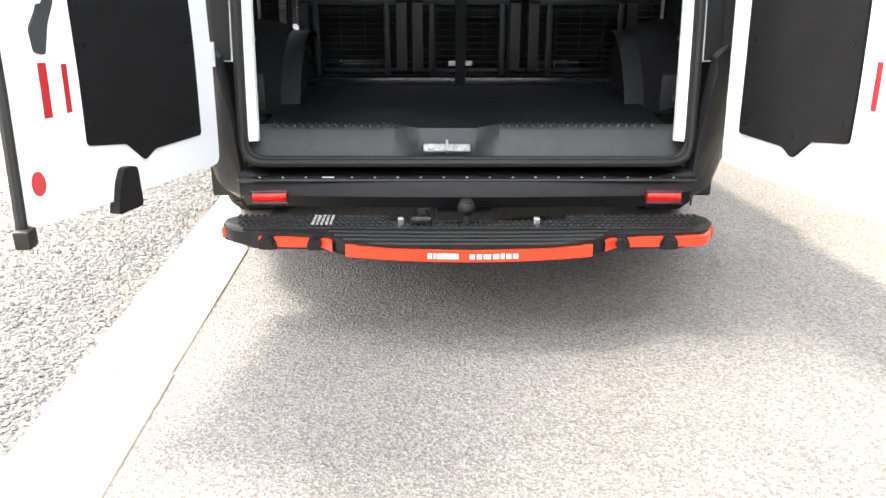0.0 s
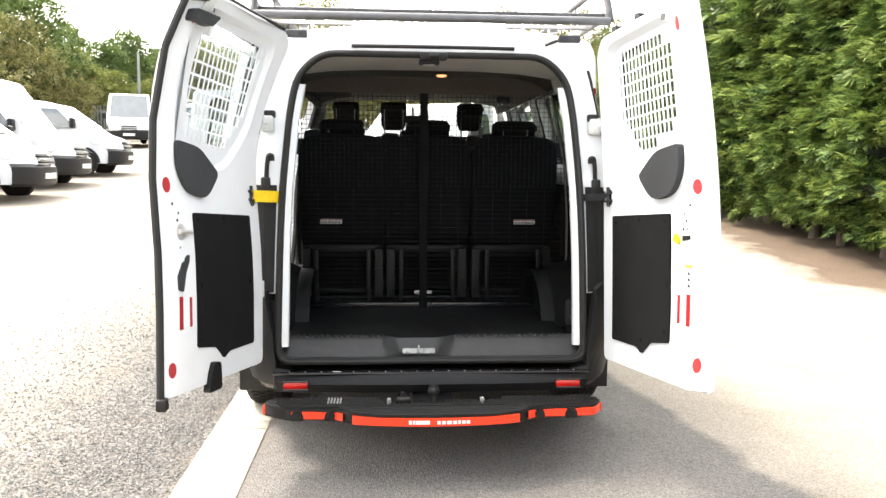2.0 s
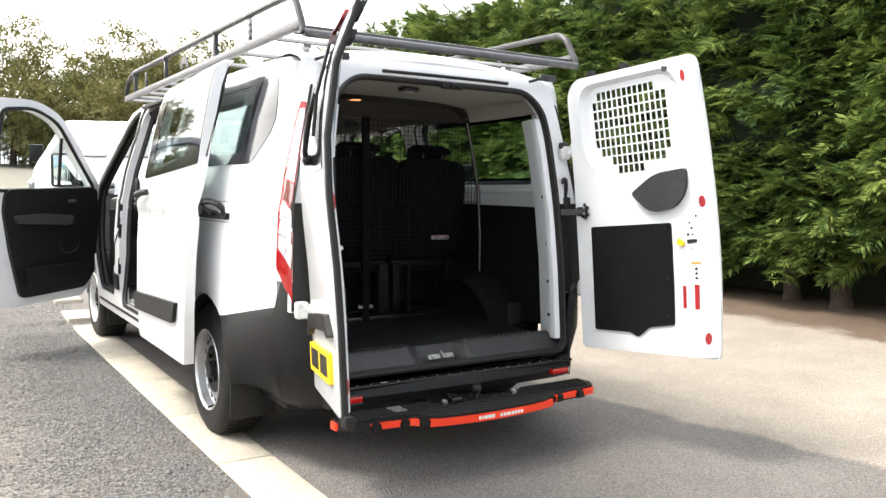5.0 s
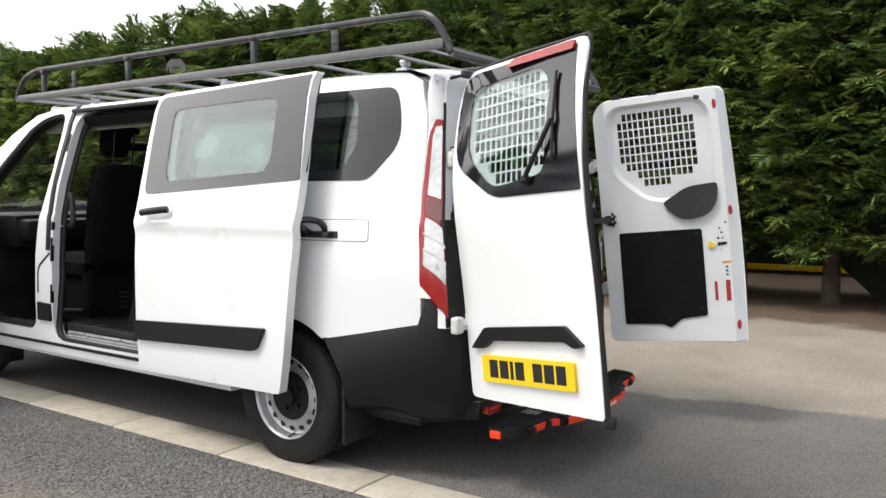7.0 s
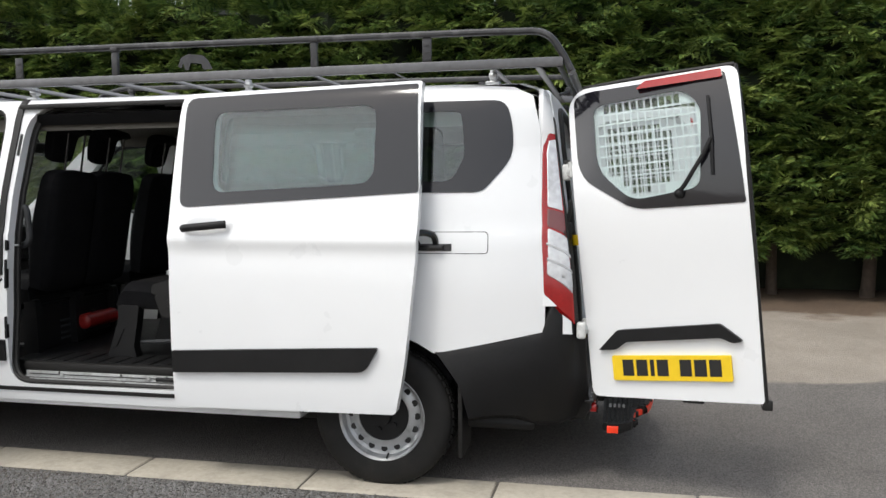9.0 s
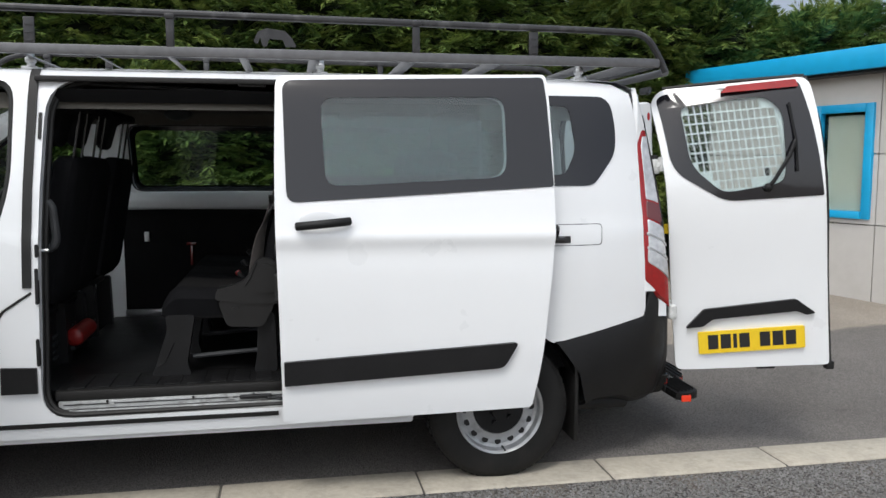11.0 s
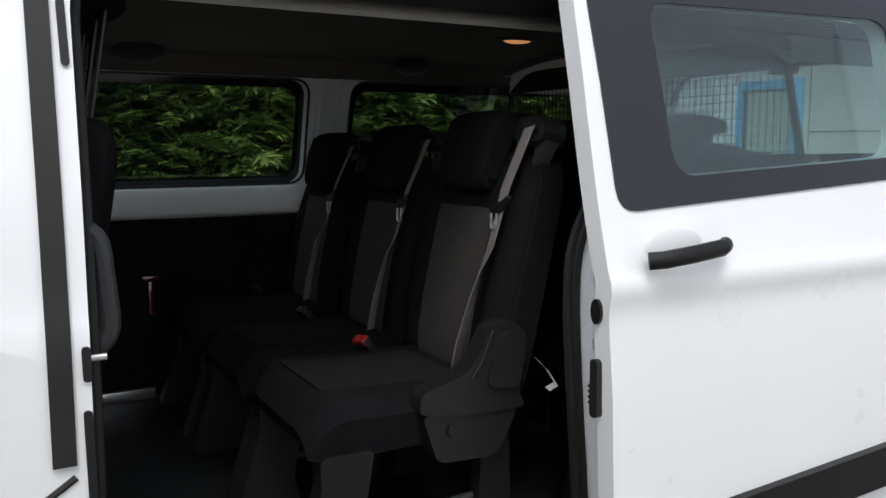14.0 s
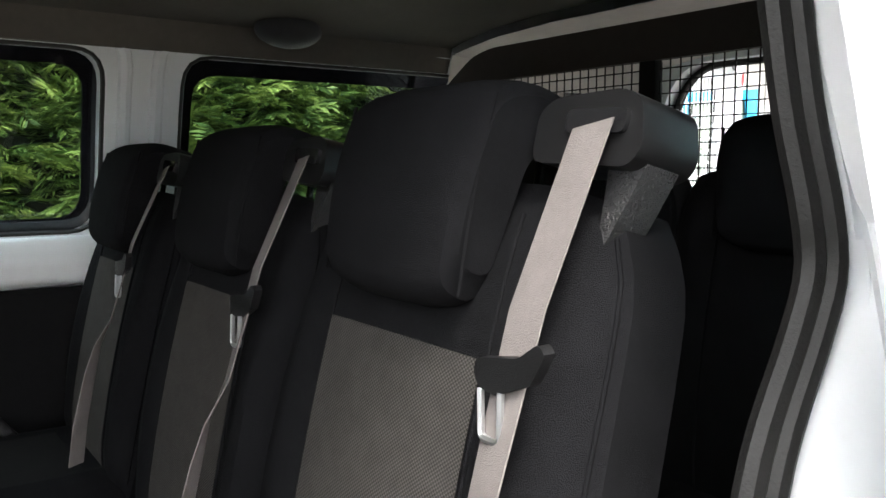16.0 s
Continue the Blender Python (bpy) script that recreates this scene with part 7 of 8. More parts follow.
    if legs:
        z1 = zc - 0.105
        for s in (-1, 1):
            xx = s * (width * 0.5 - 0.035)
            bm = bmesh.new()
            prism(bm, rounded([(0.38, 0.0), (0.56, 0.0), (0.54, 0.05), (0.485, z1 * 0.75), (0.49, z1), (0.36, z1), (0.375, z1 * 0.7), (0.40, 0.06)], 0.02, 3), xx - 0.028, xx + 0.028, lambda u, v, d: (d, u, v))
            soften(bm, 0.010, 2, 45)
            lg = p("front_leg", bm, BLACK_PL, "black moulded leg")
            bm = bmesh.new()
            tube(bm, [(xx + s * 0.029, u, v) for u, v in ((0.53, 0.05), (0.50, 0.065), (0.455, z1 * 0.55))], 0.004, 5)
            p("leg_rib", bm, BLACK_PL, "", lg)
            bm = bmesh.new()
            prism(bm, rounded([(-0.01, 0.0), (0.10, 0.0), (0.085, 0.08), (0.075, z1), (0.0, z1)], 0.02, 3), xx - 0.022, xx + 0.022, lambda u, v, d: (d, u, v))
            soften(bm, 0.008, 2, 45)
            p("rear_leg", bm, BLACK_PL, "black moulded leg")
        bm = bmesh.new()
        box(bm, (-width / 2 + 0.03, 0.03, z1 - 0.025), (width / 2 - 0.03, 0.48, z1 + 0.015), 0.01)
        p("seat_pan", bm, BLACK_PL)
        bm = bmesh.new()
        tube(bm, [(-width / 2 + 0.05, 0.08, 0.10), (-width / 2 + 0.05, 0.38, 0.08)], 0.011, 8)
        p("leg_brace", bm, GREY_PL, "dark metal brace")
    return st


# second row, in the doorway
seat("bench_seat", "black and grey cloth seat with belt beside the sliding door", "second row seats", -0.485, 2.005, base=0.52, belt=-1, arm=-1, high=0.625, tilt=13, seat_top=0.91, width=0.51)
seat("bench_seat", "black and grey cloth middle seat of the second row", "second row seats", 0.005, 2.005, base=0.52, belt=-1, high=0.60, tilt=13, seat_top=0.91, width=0.48)
seat("bench_seat", "black and grey cloth seat under the side window", "second row seats", 0.56, 2.005, base=0.52, belt=-1, high=0.585, tilt=13, seat_top=0.91, width=0.48)
# third row, against the bulkhead
for i, (x, lab) in enumerate(((-0.46, "black cloth seat of the last row before the mesh"), (0.03, "black cloth middle seat of the last row"), (0.53, "black cloth end seat of the last row"))):
    s3 = seat("rear_bench_seat", lab, "third row seats", x, 1.22, tilt=7, patch=False, base=0.52, high=0.61, head_z=-0.01, legs=True, seat_top=0.93, width=0.49)
    # unseen boards added to darken the space between the seat legs
    bm = bmesh.new()
    box(bm, (-0.23, 0.27, 0.02), (0.23, 0.285, 0.30), 0.004)
    box(bm, (-0.235, 0.05, 0.24), (0.235, 0.07, 0.30), 0.006)
    part("base_panel", bm, LINING, s3, "black board under the seat")
    if i != 1:
        bm = bmesh.new()
        box(bm, (-0.12 if i == 0 else 0.0, -0.092, 0.452), (0.0 if i == 0 else 0.12, -0.080, 0.477))
        tag = part("warning_label", bm, LABEL_W, s3, "small white label with plain bars")
        bm = bmesh.new()
        box(bm, (-0.12 if i == 0 else 0.0, -0.0935, 0.470), (0.0 if i == 0 else 0.12, -0.0915, 0.4755))
        part("label_band", bm, RED_PL, tag)
        bm = bmesh.new()
        for k in range(6):
            x0 = (-0.115 if i == 0 else 0.005) + 0.019 * k
            box(bm, (x0, -0.0935, 0.456), (x0 + 0.012, -0.0915, 0.466))
        part("label_bar", bm, INK, tag)["kind"] = "stuff"
    for sx in (-0.15, 0.15):
        bm = bmesh.new()
        box(bm, (sx - 0.012, -0.06, 0.0), (sx + 0.012, -0.03, 0.30), 0.004)
        part("rear_bracket", bm, BLACK_PL, s3, "dark metal bracket behind the seat")
    if i != 1:
        bm = bmesh.new()
        box(bm, (-0.06, -0.05, -0.06), (0.06, 0.04, 0.03), 0.016, Matrix.Translation((-0.25 if i == 0 else 0.25, -0.05, 0.90)), 3)
        part("belt_guide", bm, BLACK_PL, s3, "black belt guide")
# front row
for x, lab in ((-0.52, "black cloth front passenger seat"), (-0.15, "black cloth centre front seat"), (0.45, "black cloth driver's seat")):
    seat("front_seat", lab, "front seats", x, 3.02, tilt=10, high=0.68, width=0.40 if x != 0.45 else 0.46, seat_top=0.92, base=0.46, patch=True, head_z=0.165, legs=True, head_w=0.82)
plinth = thing("seat_plinth", "black plinth under the double front seat", "seat plinth", (-0.34, 3.28, 0.46))
bm = bmesh.new()
prism(bm, rounded([(-0.32, 0.0), (0.32, 0.0), (0.32, 0.31), (-0.32, 0.31)], 0.03, 3), -0.22, 0.22, lambda u, v, d: (u, d, v))
part("body", bm, BLACK_PL, plinth)
bm = bmesh.new()
box(bm, (-0.33, -0.23, 0.312), (0.33, 0.23, 0.34), 0.012)
part("lid", bm, LINING, plinth, "black lid")
for k in range(4):
    bm = bmesh.new()
    box(bm, (-0.12, -0.226, 0.09 + 0.035 * k), (0.12, -0.2195, 0.105 + 0.035 * k), 0.003)
    part("vent_slat", bm, GREY_PL, plinth)
# grab handle behind the front seat
gh = thing("grab_handle", "dark grey moulded grab handle on the door pillar", "handle", (-0.885, 2.985, 1.03))
bm = bmesh.new()
tube(bm, bend([(0.02, 0.02, 0.31), (0.02, -0.065, 0.31), (0.02, -0.08, 0.11), (0.02, 0.02, 0.09)], 0.06, 5), 0.017, 10)
part("grip", bm, GREY_PL, gh)
for z in (0.31, 0.09):
    bm = bmesh.new()
    box(bm, (-0.005, 0.005, z - 0.035), (0.045, 0.035, z + 0.035), 0.01)
    part("mount", bm, GREY_PL, gh)
# extinguisher lying behind the front seat
ex = thing("fire_extinguisher", "small red fire extinguisher lying behind the front seats", "extinguisher", (-0.19, 2.99, 0.64))
bm = bmesh.new()
cyl(bm, (-0.15, 0, 0), (0.12, 0, 0), 0.045, seg=24)
ball(bm, (0.12, 0, 0), 0.045, 0.6)
ball(bm, (-0.15, 0, 0), 0.045, 0.4)
part("cylinder", bm, RED_CAN, ex, "red cylinder")
bm = bmesh.new()
cyl(bm, (0.14, 0, 0), (0.19, 0, 0), 0.014, seg=12)
box(bm, (0.16, -0.01, -0.005), (0.25, 0.01, 0.03), 0.005)
part("valve_head", bm, GLOSS_BK, ex, "black valve head")
bm = bmesh.new()
box(bm, (-0.14, 0.0, -0.07), (0.10, 0.20, -0.045), 0.006)
box(bm, (-0.02, 0.03, -0.07), (0.02, 0.05, 0.05), 0.004)
part("bracket", bm, BLACK_PL, ex, "black bracket")
# red escape hammer holder
hm = thing("emergency_hammer", "red emergency hammer on the black side lining", "hammer", (0.868, 2.56, 0.842))
bm = bmesh.new()
box(bm, (-0.012, -0.010, 0.0), (0.012, 0.010, 0.13), 0.005)
box(bm, (-0.016, -0.032, 0.13), (0.012, 0.032, 0.152), 0.007)
part("hammer_body", bm, RED_DARK, hm)

# ---------------------------------------------------------------- yard: kerb, building, hedge, trees, vehicles
def build_kerb():
    kb = new("kerb")
    tagged(kb, "row of flush pale concrete kerb stones beside the van", "kerb", kind="structure")
    meshes = []
    for v in range(4):
        bm = bmesh.new()
        box(bm, (-0.133, 0.004, -0.15), (0.133, 0.911, 0.018), 0.012, None, 2)
        for q in bm.verts:
            q.co += Vector((random.uniform(-1, 1) * 0.002, random.uniform(-1, 1) * 0.002, random.uniform(-1, 1) * 0.0015))
        me = bpy.data.meshes.new("kerb_stone")
        bm.to_mesh(me)
        bm.free()
        me.materials.append(CONCRETE)
        smooth(me, 40)
        meshes.append(me)
    bm = bmesh.new()
    box(bm, (-1.045, -5.2, -0.12), (-0.805, 4.4, 0.002))
    part("joint_filling", bm, SOIL_FILL, kb, "dark grit in the kerb joints")
    for k in range(-6, 10):
        y = 0.432 + 0.915 * k
        ob = new("kerb_stone", meshes[k % 4])
        ob.parent = kb
        x = -0.925 + (0.012 * (-y - 0.5) if y < -0.5 else 0)
        ob.matrix_basis = pose(x, y, rise(x, y + 0.45) * 1.0 - 0.008, 0.0, 0, 0.35 if y < -0.5 else 0.0)


build_kerb()


def build_office():
    """The low office behind the van: grey cladding boards, bright blue fascia and window frame."""
    ang = math.degrees(math.atan2(0.30, 1.0))
    of = thing("office_building", "low grey-clad office with a bright blue fascia behind the van", "building", (2.46, -4.35, 0.0), "", "", ang)
    # local: x along the wall, y outwards is +, the room lies behind (-y)
    win = [(0.70, 0.95), (1.36, 0.95), (1.36, 2.09), (0.70, 2.09)]
    x0, x1 = -9.0, 2.95
    cols = [x0 + 2.4 * k for k in range(6)] + [x1]
    for (a, b) in zip((-0.1, 0.84, 1.60), (0.84, 1.60, 2.48)):
        for u, v in zip(cols, cols[1:]):
            bm = bmesh.new()
            lo, hi = a + 0.006, b - 0.006
            pieces = [(u + 0.006, v - 0.006, lo, hi)]
            if u < 1.36 and v > 0.70 and hi > 0.95:
                pieces = [(u + 0.006, 0.70, lo, hi), (1.36, v - 0.006, lo, hi)]
                if lo < 0.95:
                    pieces.append((0.70, 1.36, lo, 0.95))
                if hi > 2.09:
                    pieces.append((0.70, 1.36, 2.09, hi))
            for p0, p1, q0, q1 in pieces:
                if p1 - p0 > 0.01:
                    box(bm, (p0, -0.06, q0), (p1, 0.0, q1), 0)
            part("wall_panel", bm, WALL_G, of)
    bm = bmesh.new()
    box(bm, (x0, -4.6, -0.1), (x0 + 0.1, -0.06, 2.5))
    box(bm, (x1 - 0.1, -4.6, -0.1), (x1, -0.06, 2.5))
    box(bm, (x0, -4.7, -0.1), (x1, -4.6, 2.5))
    box(bm, (x0, -0.09, -0.1), (0.70, -0.062, 2.5))
    box(bm, (1.36, -0.09, -0.1), (x1, -0.062, 2.5))
    part("backing_wall", bm, WALL_G, of, "grey wall behind the cladding")
    bm = bmesh.new()
    box(bm, (x0 - 0.3, -4.9, 2.47), (x1 + 0.25, 0.26, 2.70), 0.01)
    part("fascia", bm, BLUE, of, "bright blue fascia and roof edge")
    bm = bmesh.new()
    box(bm, (x0 - 0.25, -4.85, 2.44), (x1 + 0.2, 0.20, 2.472), 0.0)
    part("soffit", bm, BLACK_PL, of, "dark soffit")
    wn = part("office_window", (lambda b: ([box(b, c0, c1, 0.006) for c0, c1 in (((0.66, -0.05, 0.90), (0.76, 0.035, 2.14)), ((1.30, -0.05, 0.90), (1.40, 0.035, 2.14)),
                                                                                ((0.76, -0.05, 2.05), (1.30, 0.035, 2.14)), ((0.76, -0.05, 0.90), (1.30, 0.05, 0.98)))], b)[1])(bmesh.new()), BLUE, of, "window with a bright blue frame")
    bm = bmesh.new()
    box(bm, (0.76, -0.03, 0.98), (1.30, -0.025, 2.05))
    part("pane", bm, GLASS, wn)
    bm = bmesh.new()
    box(bm, (0.80, -0.056, 0.98), (1.26, -0.05, 2.02))
    part("blind", bm, BLIND, wn, "cream blind behind the glass")
    bm = bmesh.new()
    box(bm, (2.0, 0.0, 1.35), (2.06, 0.05, 1.45), 0.006)
    part("wall_box", bm, BLACK_PL, of)


build_office()


def spray_template(rng, n=11, size=0.2, broad=0.17):
    """One flat fan of scale-leaf twigs: diamonds set along a drooping rib."""
    V, Q = [], []
    for k in range(n):
        t = k / (n - 1)
        s = 1 if k % 2 else -1
        root = np.array((size * (0.1 + 0.75 * t), 0.0, -0.25 * size * t * t))
        a = s * radians(18 + 42 * (1 - t)) if k < n - 1 else 0.0
        ln = size * (0.62 - 0.30 * t) * rng.uniform(0.8, 1.2)
        d = np.array((math.cos(a), math.sin(a), rng.uniform(-0.25, 0.1)))
        w = np.array((-math.sin(a), math.cos(a), rng.uniform(-0.4, 0.4))) * ln * broad
        i = len(V)
        V += [root, root + d * ln * 0.55 + w, root + d * ln, root + d * ln * 0.55 - w]
        Q.append((i, i + 1, i + 2, i + 3))
    return np.array(V), np.array(Q)


def scatter(name, mat, pos, out, size, seed, templates=6, up=0.35, n=11):
    """Many sprays at positions pos pointing roughly along out, as one mesh."""
    rng = np.random.default_rng(seed)
    tem = [spray_template(rng, n) for _ in range(templates)]
    N = len(pos)
    d = out + rng.normal(0, 0.45, (N, 3)) + np.array((0, 0, up))
    d /= np.linalg.norm(d, axis=1)[:, None]
    h = rng.normal(0, 1, (N, 3))
    b = np.cross(d, h)
    b /= np.linalg.norm(b, axis=1)[:, None]
    c = np.cross(d, b)
    sc = size * rng.uniform(0.6, 1.3, N) / 0.2
    pick = rng.integers(0, templates, N)
    VV, QQ, base = [], [], 0
    for k in range(templates):
        sel = np.where(pick == k)[0]
        V, Q = tem[k]
        P = pos[sel][:, None, :] + sc[sel][:, None, None] * (V[None, :, 0:1] * d[sel][:, None, :] + V[None, :, 1:2] * b[sel][:, None, :] + V[None, :, 2:3] * c[sel][:, None, :])
        VV.append(P.reshape(-1, 3))
        off = base + np.arange(len(sel))[:, None, None] * len(V)
        QQ.append((Q[None] + off).reshape(-1, 4))
        base += len(sel) * len(V)
    return fast_mesh(name, np.concatenate(VV), np.concatenate(QQ), mat)


def lump(x, y, z, k):
    return noise.noise(Vector((x * k, y * k, z * k)))


HX = 5.45


def hedge_face(y, z):
    """How far the clipped conifer face stands out towards the van."""
    n = 0.22 * lump(3.0, y, z * 0.8, 0.9) + 0.20 * lump(9.0, y, z, 2.3) + 0.13 * lump(1.0, y, z, 5.0)
    skirt = 0.25 * max(0.0, 1.0 - (z - 0.5) / 0.8) if z < 1.3 else 0.0
    n += 0.13 * lump(2.0, y * 0.45, z * 1.9, 2.0)
    n += 0.12 * abs(math.sin(math.pi * (y + 0.3 * lump(7.0, y, 0, 0.7)) / 0.95)) ** 2 - 0.08
    return HX + n + skirt


def hedge_top(y):
    return float(np.interp(y, (-9, -5.2, 0, 6, 11, 15, 21, 27, 30), (3.0, 3.35, 3.9, 3.97, 3.75, 3.35, 2.75, 2.2, 1.95))) + 0.3 * lump(5.0, y, 0, 0.8) + 0.18 * lump(8.0, y, 2, 2.4)


def hedge_foot(y):
    """The height at which the foliage begins: the end near the office is bare below."""
    return float(np.interp(y, (-6, -2.6, -0.9, -0.6, 0.9, 1.6, 3.0), (0.66, 0.60, 0.56, 0.66, 0.62, 0.40, 0.34)))


def fronds(name, mat, root, along, side, size, seed, n=17):
    """Flat feathery fronds as one mesh: each grows from a root, its narrow leaflets set in pairs along a drooping rib."""
    rng = np.random.default_rng(seed)
    N = len(root)
    up = np.cross(along, side)
    k = np.arange(n)
    t = k / (n - 1)
    s_ = np.where(k % 2 == 1, 1.0, -1.0)
    s_[-1] = 0.0
    ang = s_ * np.radians(30 + 24 * (1 - t))
    ln = (0.50 * np.sin(math.pi * np.clip(0.22 + 0.70 * t, 0, 1)) + 0.06)[None] * rng.uniform(0.7, 1.25, (N, n))
    ca, sa = np.cos(ang)[None], np.sin(ang)[None]
    lift = rng.uniform(-0.30, 0.22, (N, n))
    droop = rng.uniform(0.05, 0.42, N)[:, None]
    bx, bz = (0.04 + 0.80 * t)[None] * np.ones((N, 1)), -droop * (t * t)[None]
    w = ln * 0.088
    roll = rng.uniform(-0.6, 0.6, (N, n))
    P = np.empty((N, n, 4, 3))
    for j, (f, g) in enumerate(((0.0, 0.0), (0.5, 1.0), (1.0, 0.0), (0.5, -1.0))):
        P[:, :, j, 0] = bx + ca * ln * f - sa * w * g
        P[:, :, j, 1] = sa * ln * f + ca * w * g
        P[:, :, j, 2] = bz + lift * ln * f + roll * w * g - 0.15 * ln * f * f
    sz = size[:, None, None, None]
    W = root[:, None, None, :] + sz * (P[..., 0:1] * along[:, None, None, :] + P[..., 1:2] * side[:, None, None, :] + P[..., 2:3] * up[:, None, None, :])
    return fast_mesh(name, W.reshape(-1, 3), np.arange(N * n * 4).reshape(-1, 4), mat)


def build_hedge():
    hd = thing("conifer_hedge", "tall dense green conifer hedge beside the yard", "hedge", (HX + 0.8, 6, 0.2))
    inv = hd.matrix_basis.inverted()
    rng = np.random.default_rng(5)
    Y0, Y1 = -6.2, 30.0
    # near-black core sheet, painting in the shade behind the fronds and trunks
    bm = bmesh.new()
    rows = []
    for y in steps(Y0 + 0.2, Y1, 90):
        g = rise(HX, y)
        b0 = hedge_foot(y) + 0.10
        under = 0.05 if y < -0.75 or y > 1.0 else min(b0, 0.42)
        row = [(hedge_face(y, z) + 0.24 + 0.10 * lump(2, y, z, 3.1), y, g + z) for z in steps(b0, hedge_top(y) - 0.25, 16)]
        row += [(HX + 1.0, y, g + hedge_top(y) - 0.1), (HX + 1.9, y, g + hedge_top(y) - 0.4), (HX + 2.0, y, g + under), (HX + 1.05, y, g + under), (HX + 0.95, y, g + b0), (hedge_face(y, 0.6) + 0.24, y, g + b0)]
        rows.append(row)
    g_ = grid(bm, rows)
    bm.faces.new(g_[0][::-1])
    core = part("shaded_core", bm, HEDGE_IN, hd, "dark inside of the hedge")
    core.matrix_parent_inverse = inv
    # branchlets: where each one leaves the face, which way it points and how many fronds it carries
    tufts = []
    for dens, a, b, count, sz in ((64, Y0, 9.0, 7, 0.225), (22, 9.0, Y1, 6, 0.34)):
        for _ in range(int((b - a) * 3.7 * dens)):
            y = rng.uniform(a, b)
            h = hedge_top(y)
            f0 = hedge_foot(y) + 0.10 * lump(4, y, 0, 3.0)
            z = f0 + (h - f0) * rng.uniform(0, 1)
            tufts.append(((hedge_face(y, z) + rng.uniform(0.06, 0.24), y, rise(HX, y) + z), (-1.0, rng.uniform(-0.9, 0.9), rng.uniform(-0.22, 0.42) if z < h - 0.3 else rng.uniform(0.4, 1.6)), count, sz))
    for _ in range(1300):
        y = rng.uniform(Y0, 22)
        tufts.append(((HX + rng.uniform(0, 1.9), y, rise(HX, y) + hedge_top(y) - 0.2 + rng.uniform(-0.2, 0.1)), (rng.uniform(-0.6, 0.2), rng.uniform(-0.5, 0.5), 1.0), 6, 0.25))
    for _ in range(520):
        z = rng.uniform(0.6, 3.3)
        tufts.append(((HX + rng.uniform(-0.1, 2.0), Y0 + 0.12 * lump(1, z, 4, 2), z), (rng.uniform(-0.5, 0.5), -1.0, 0.25), 7, 0.27))
    root, along, side, size, fresh = [], [], [], [], []
    for p, d, count, sz in tufts:
        d = Vector(d).normalized()
        flat = Vector((-d.y, d.x, 0)).normalized() if abs(d.z) < 0.95 else Vector((1, 0, 0))
        flat = (Matrix.Rotation(rng.normal(0, 0.38), 3, d) @ flat)
        nrm = d.cross(flat)
        young = rng.uniform() < 0.42
        for k in range(count):
            f = k / (count - 1)
            a = (f - 0.5) * 1.9 * (1 if k % 2 else 0.8) + rng.normal(0, 0.12)
            q = Vector(p) + d * (0.20 * sz / 0.27 * (1 - abs(2 * f - 1))) + nrm * rng.normal(0, 0.03)
            e = (d * math.cos(a) + flat * math.sin(a) + nrm * rng.normal(0.0, 0.12)).normalized()
            root.append(q)
            along.append(e)
            side.append(nrm.cross(e).normalized())
            size.append(sz * rng.uniform(0.7, 1.25))
            fresh.append(young and abs(2 * f - 1) < 0.7)
    root, along, side, size, fresh = np.array(root), np.array(along), np.array(side), np.array(size), np.array(fresh)
    for nm, mat, sel, lab, sd in (("foliage", HEDGE_M, ~fresh, "feathery dark green conifer foliage", 11), ("new_growth", HEDGE_TIP, fresh, "lighter yellow-green young fronds", 12)):
        fo = new(nm, fronds(nm, mat, root[sel], along[sel], side[sel], size[sel], sd))
        fo.parent = hd
        fo.matrix_parent_inverse = inv
        tagged(fo, lab, kind="stuff")
    for k in range(34):
        y = Y0 + 0.5 + k * 0.92 + rng.uniform(-0.2, 0.2)
        x = HX + 0.75 + rng.uniform(-0.15, 0.15)
        g = rise(x, y)
        r = rng.uniform(0.055, 0.10)
        bm = bmesh.new()
        cyl(bm, (x, y, g - 0.05), (x + rng.uniform(-0.05, 0.05), y + rng.uniform(-0.06, 0.06), g + 1.0), r * 1.25, r * 0.9, 12, False)
        cyl(bm, (x, y, g - 0.06), (x, y, g + 0.10), r * 1.5, r * 1.15, 12, False)
        tr = part("trunk", bm, BARK, hd, "bare brown trunk")
        tr.matrix_parent_inverse = inv


build_hedge()


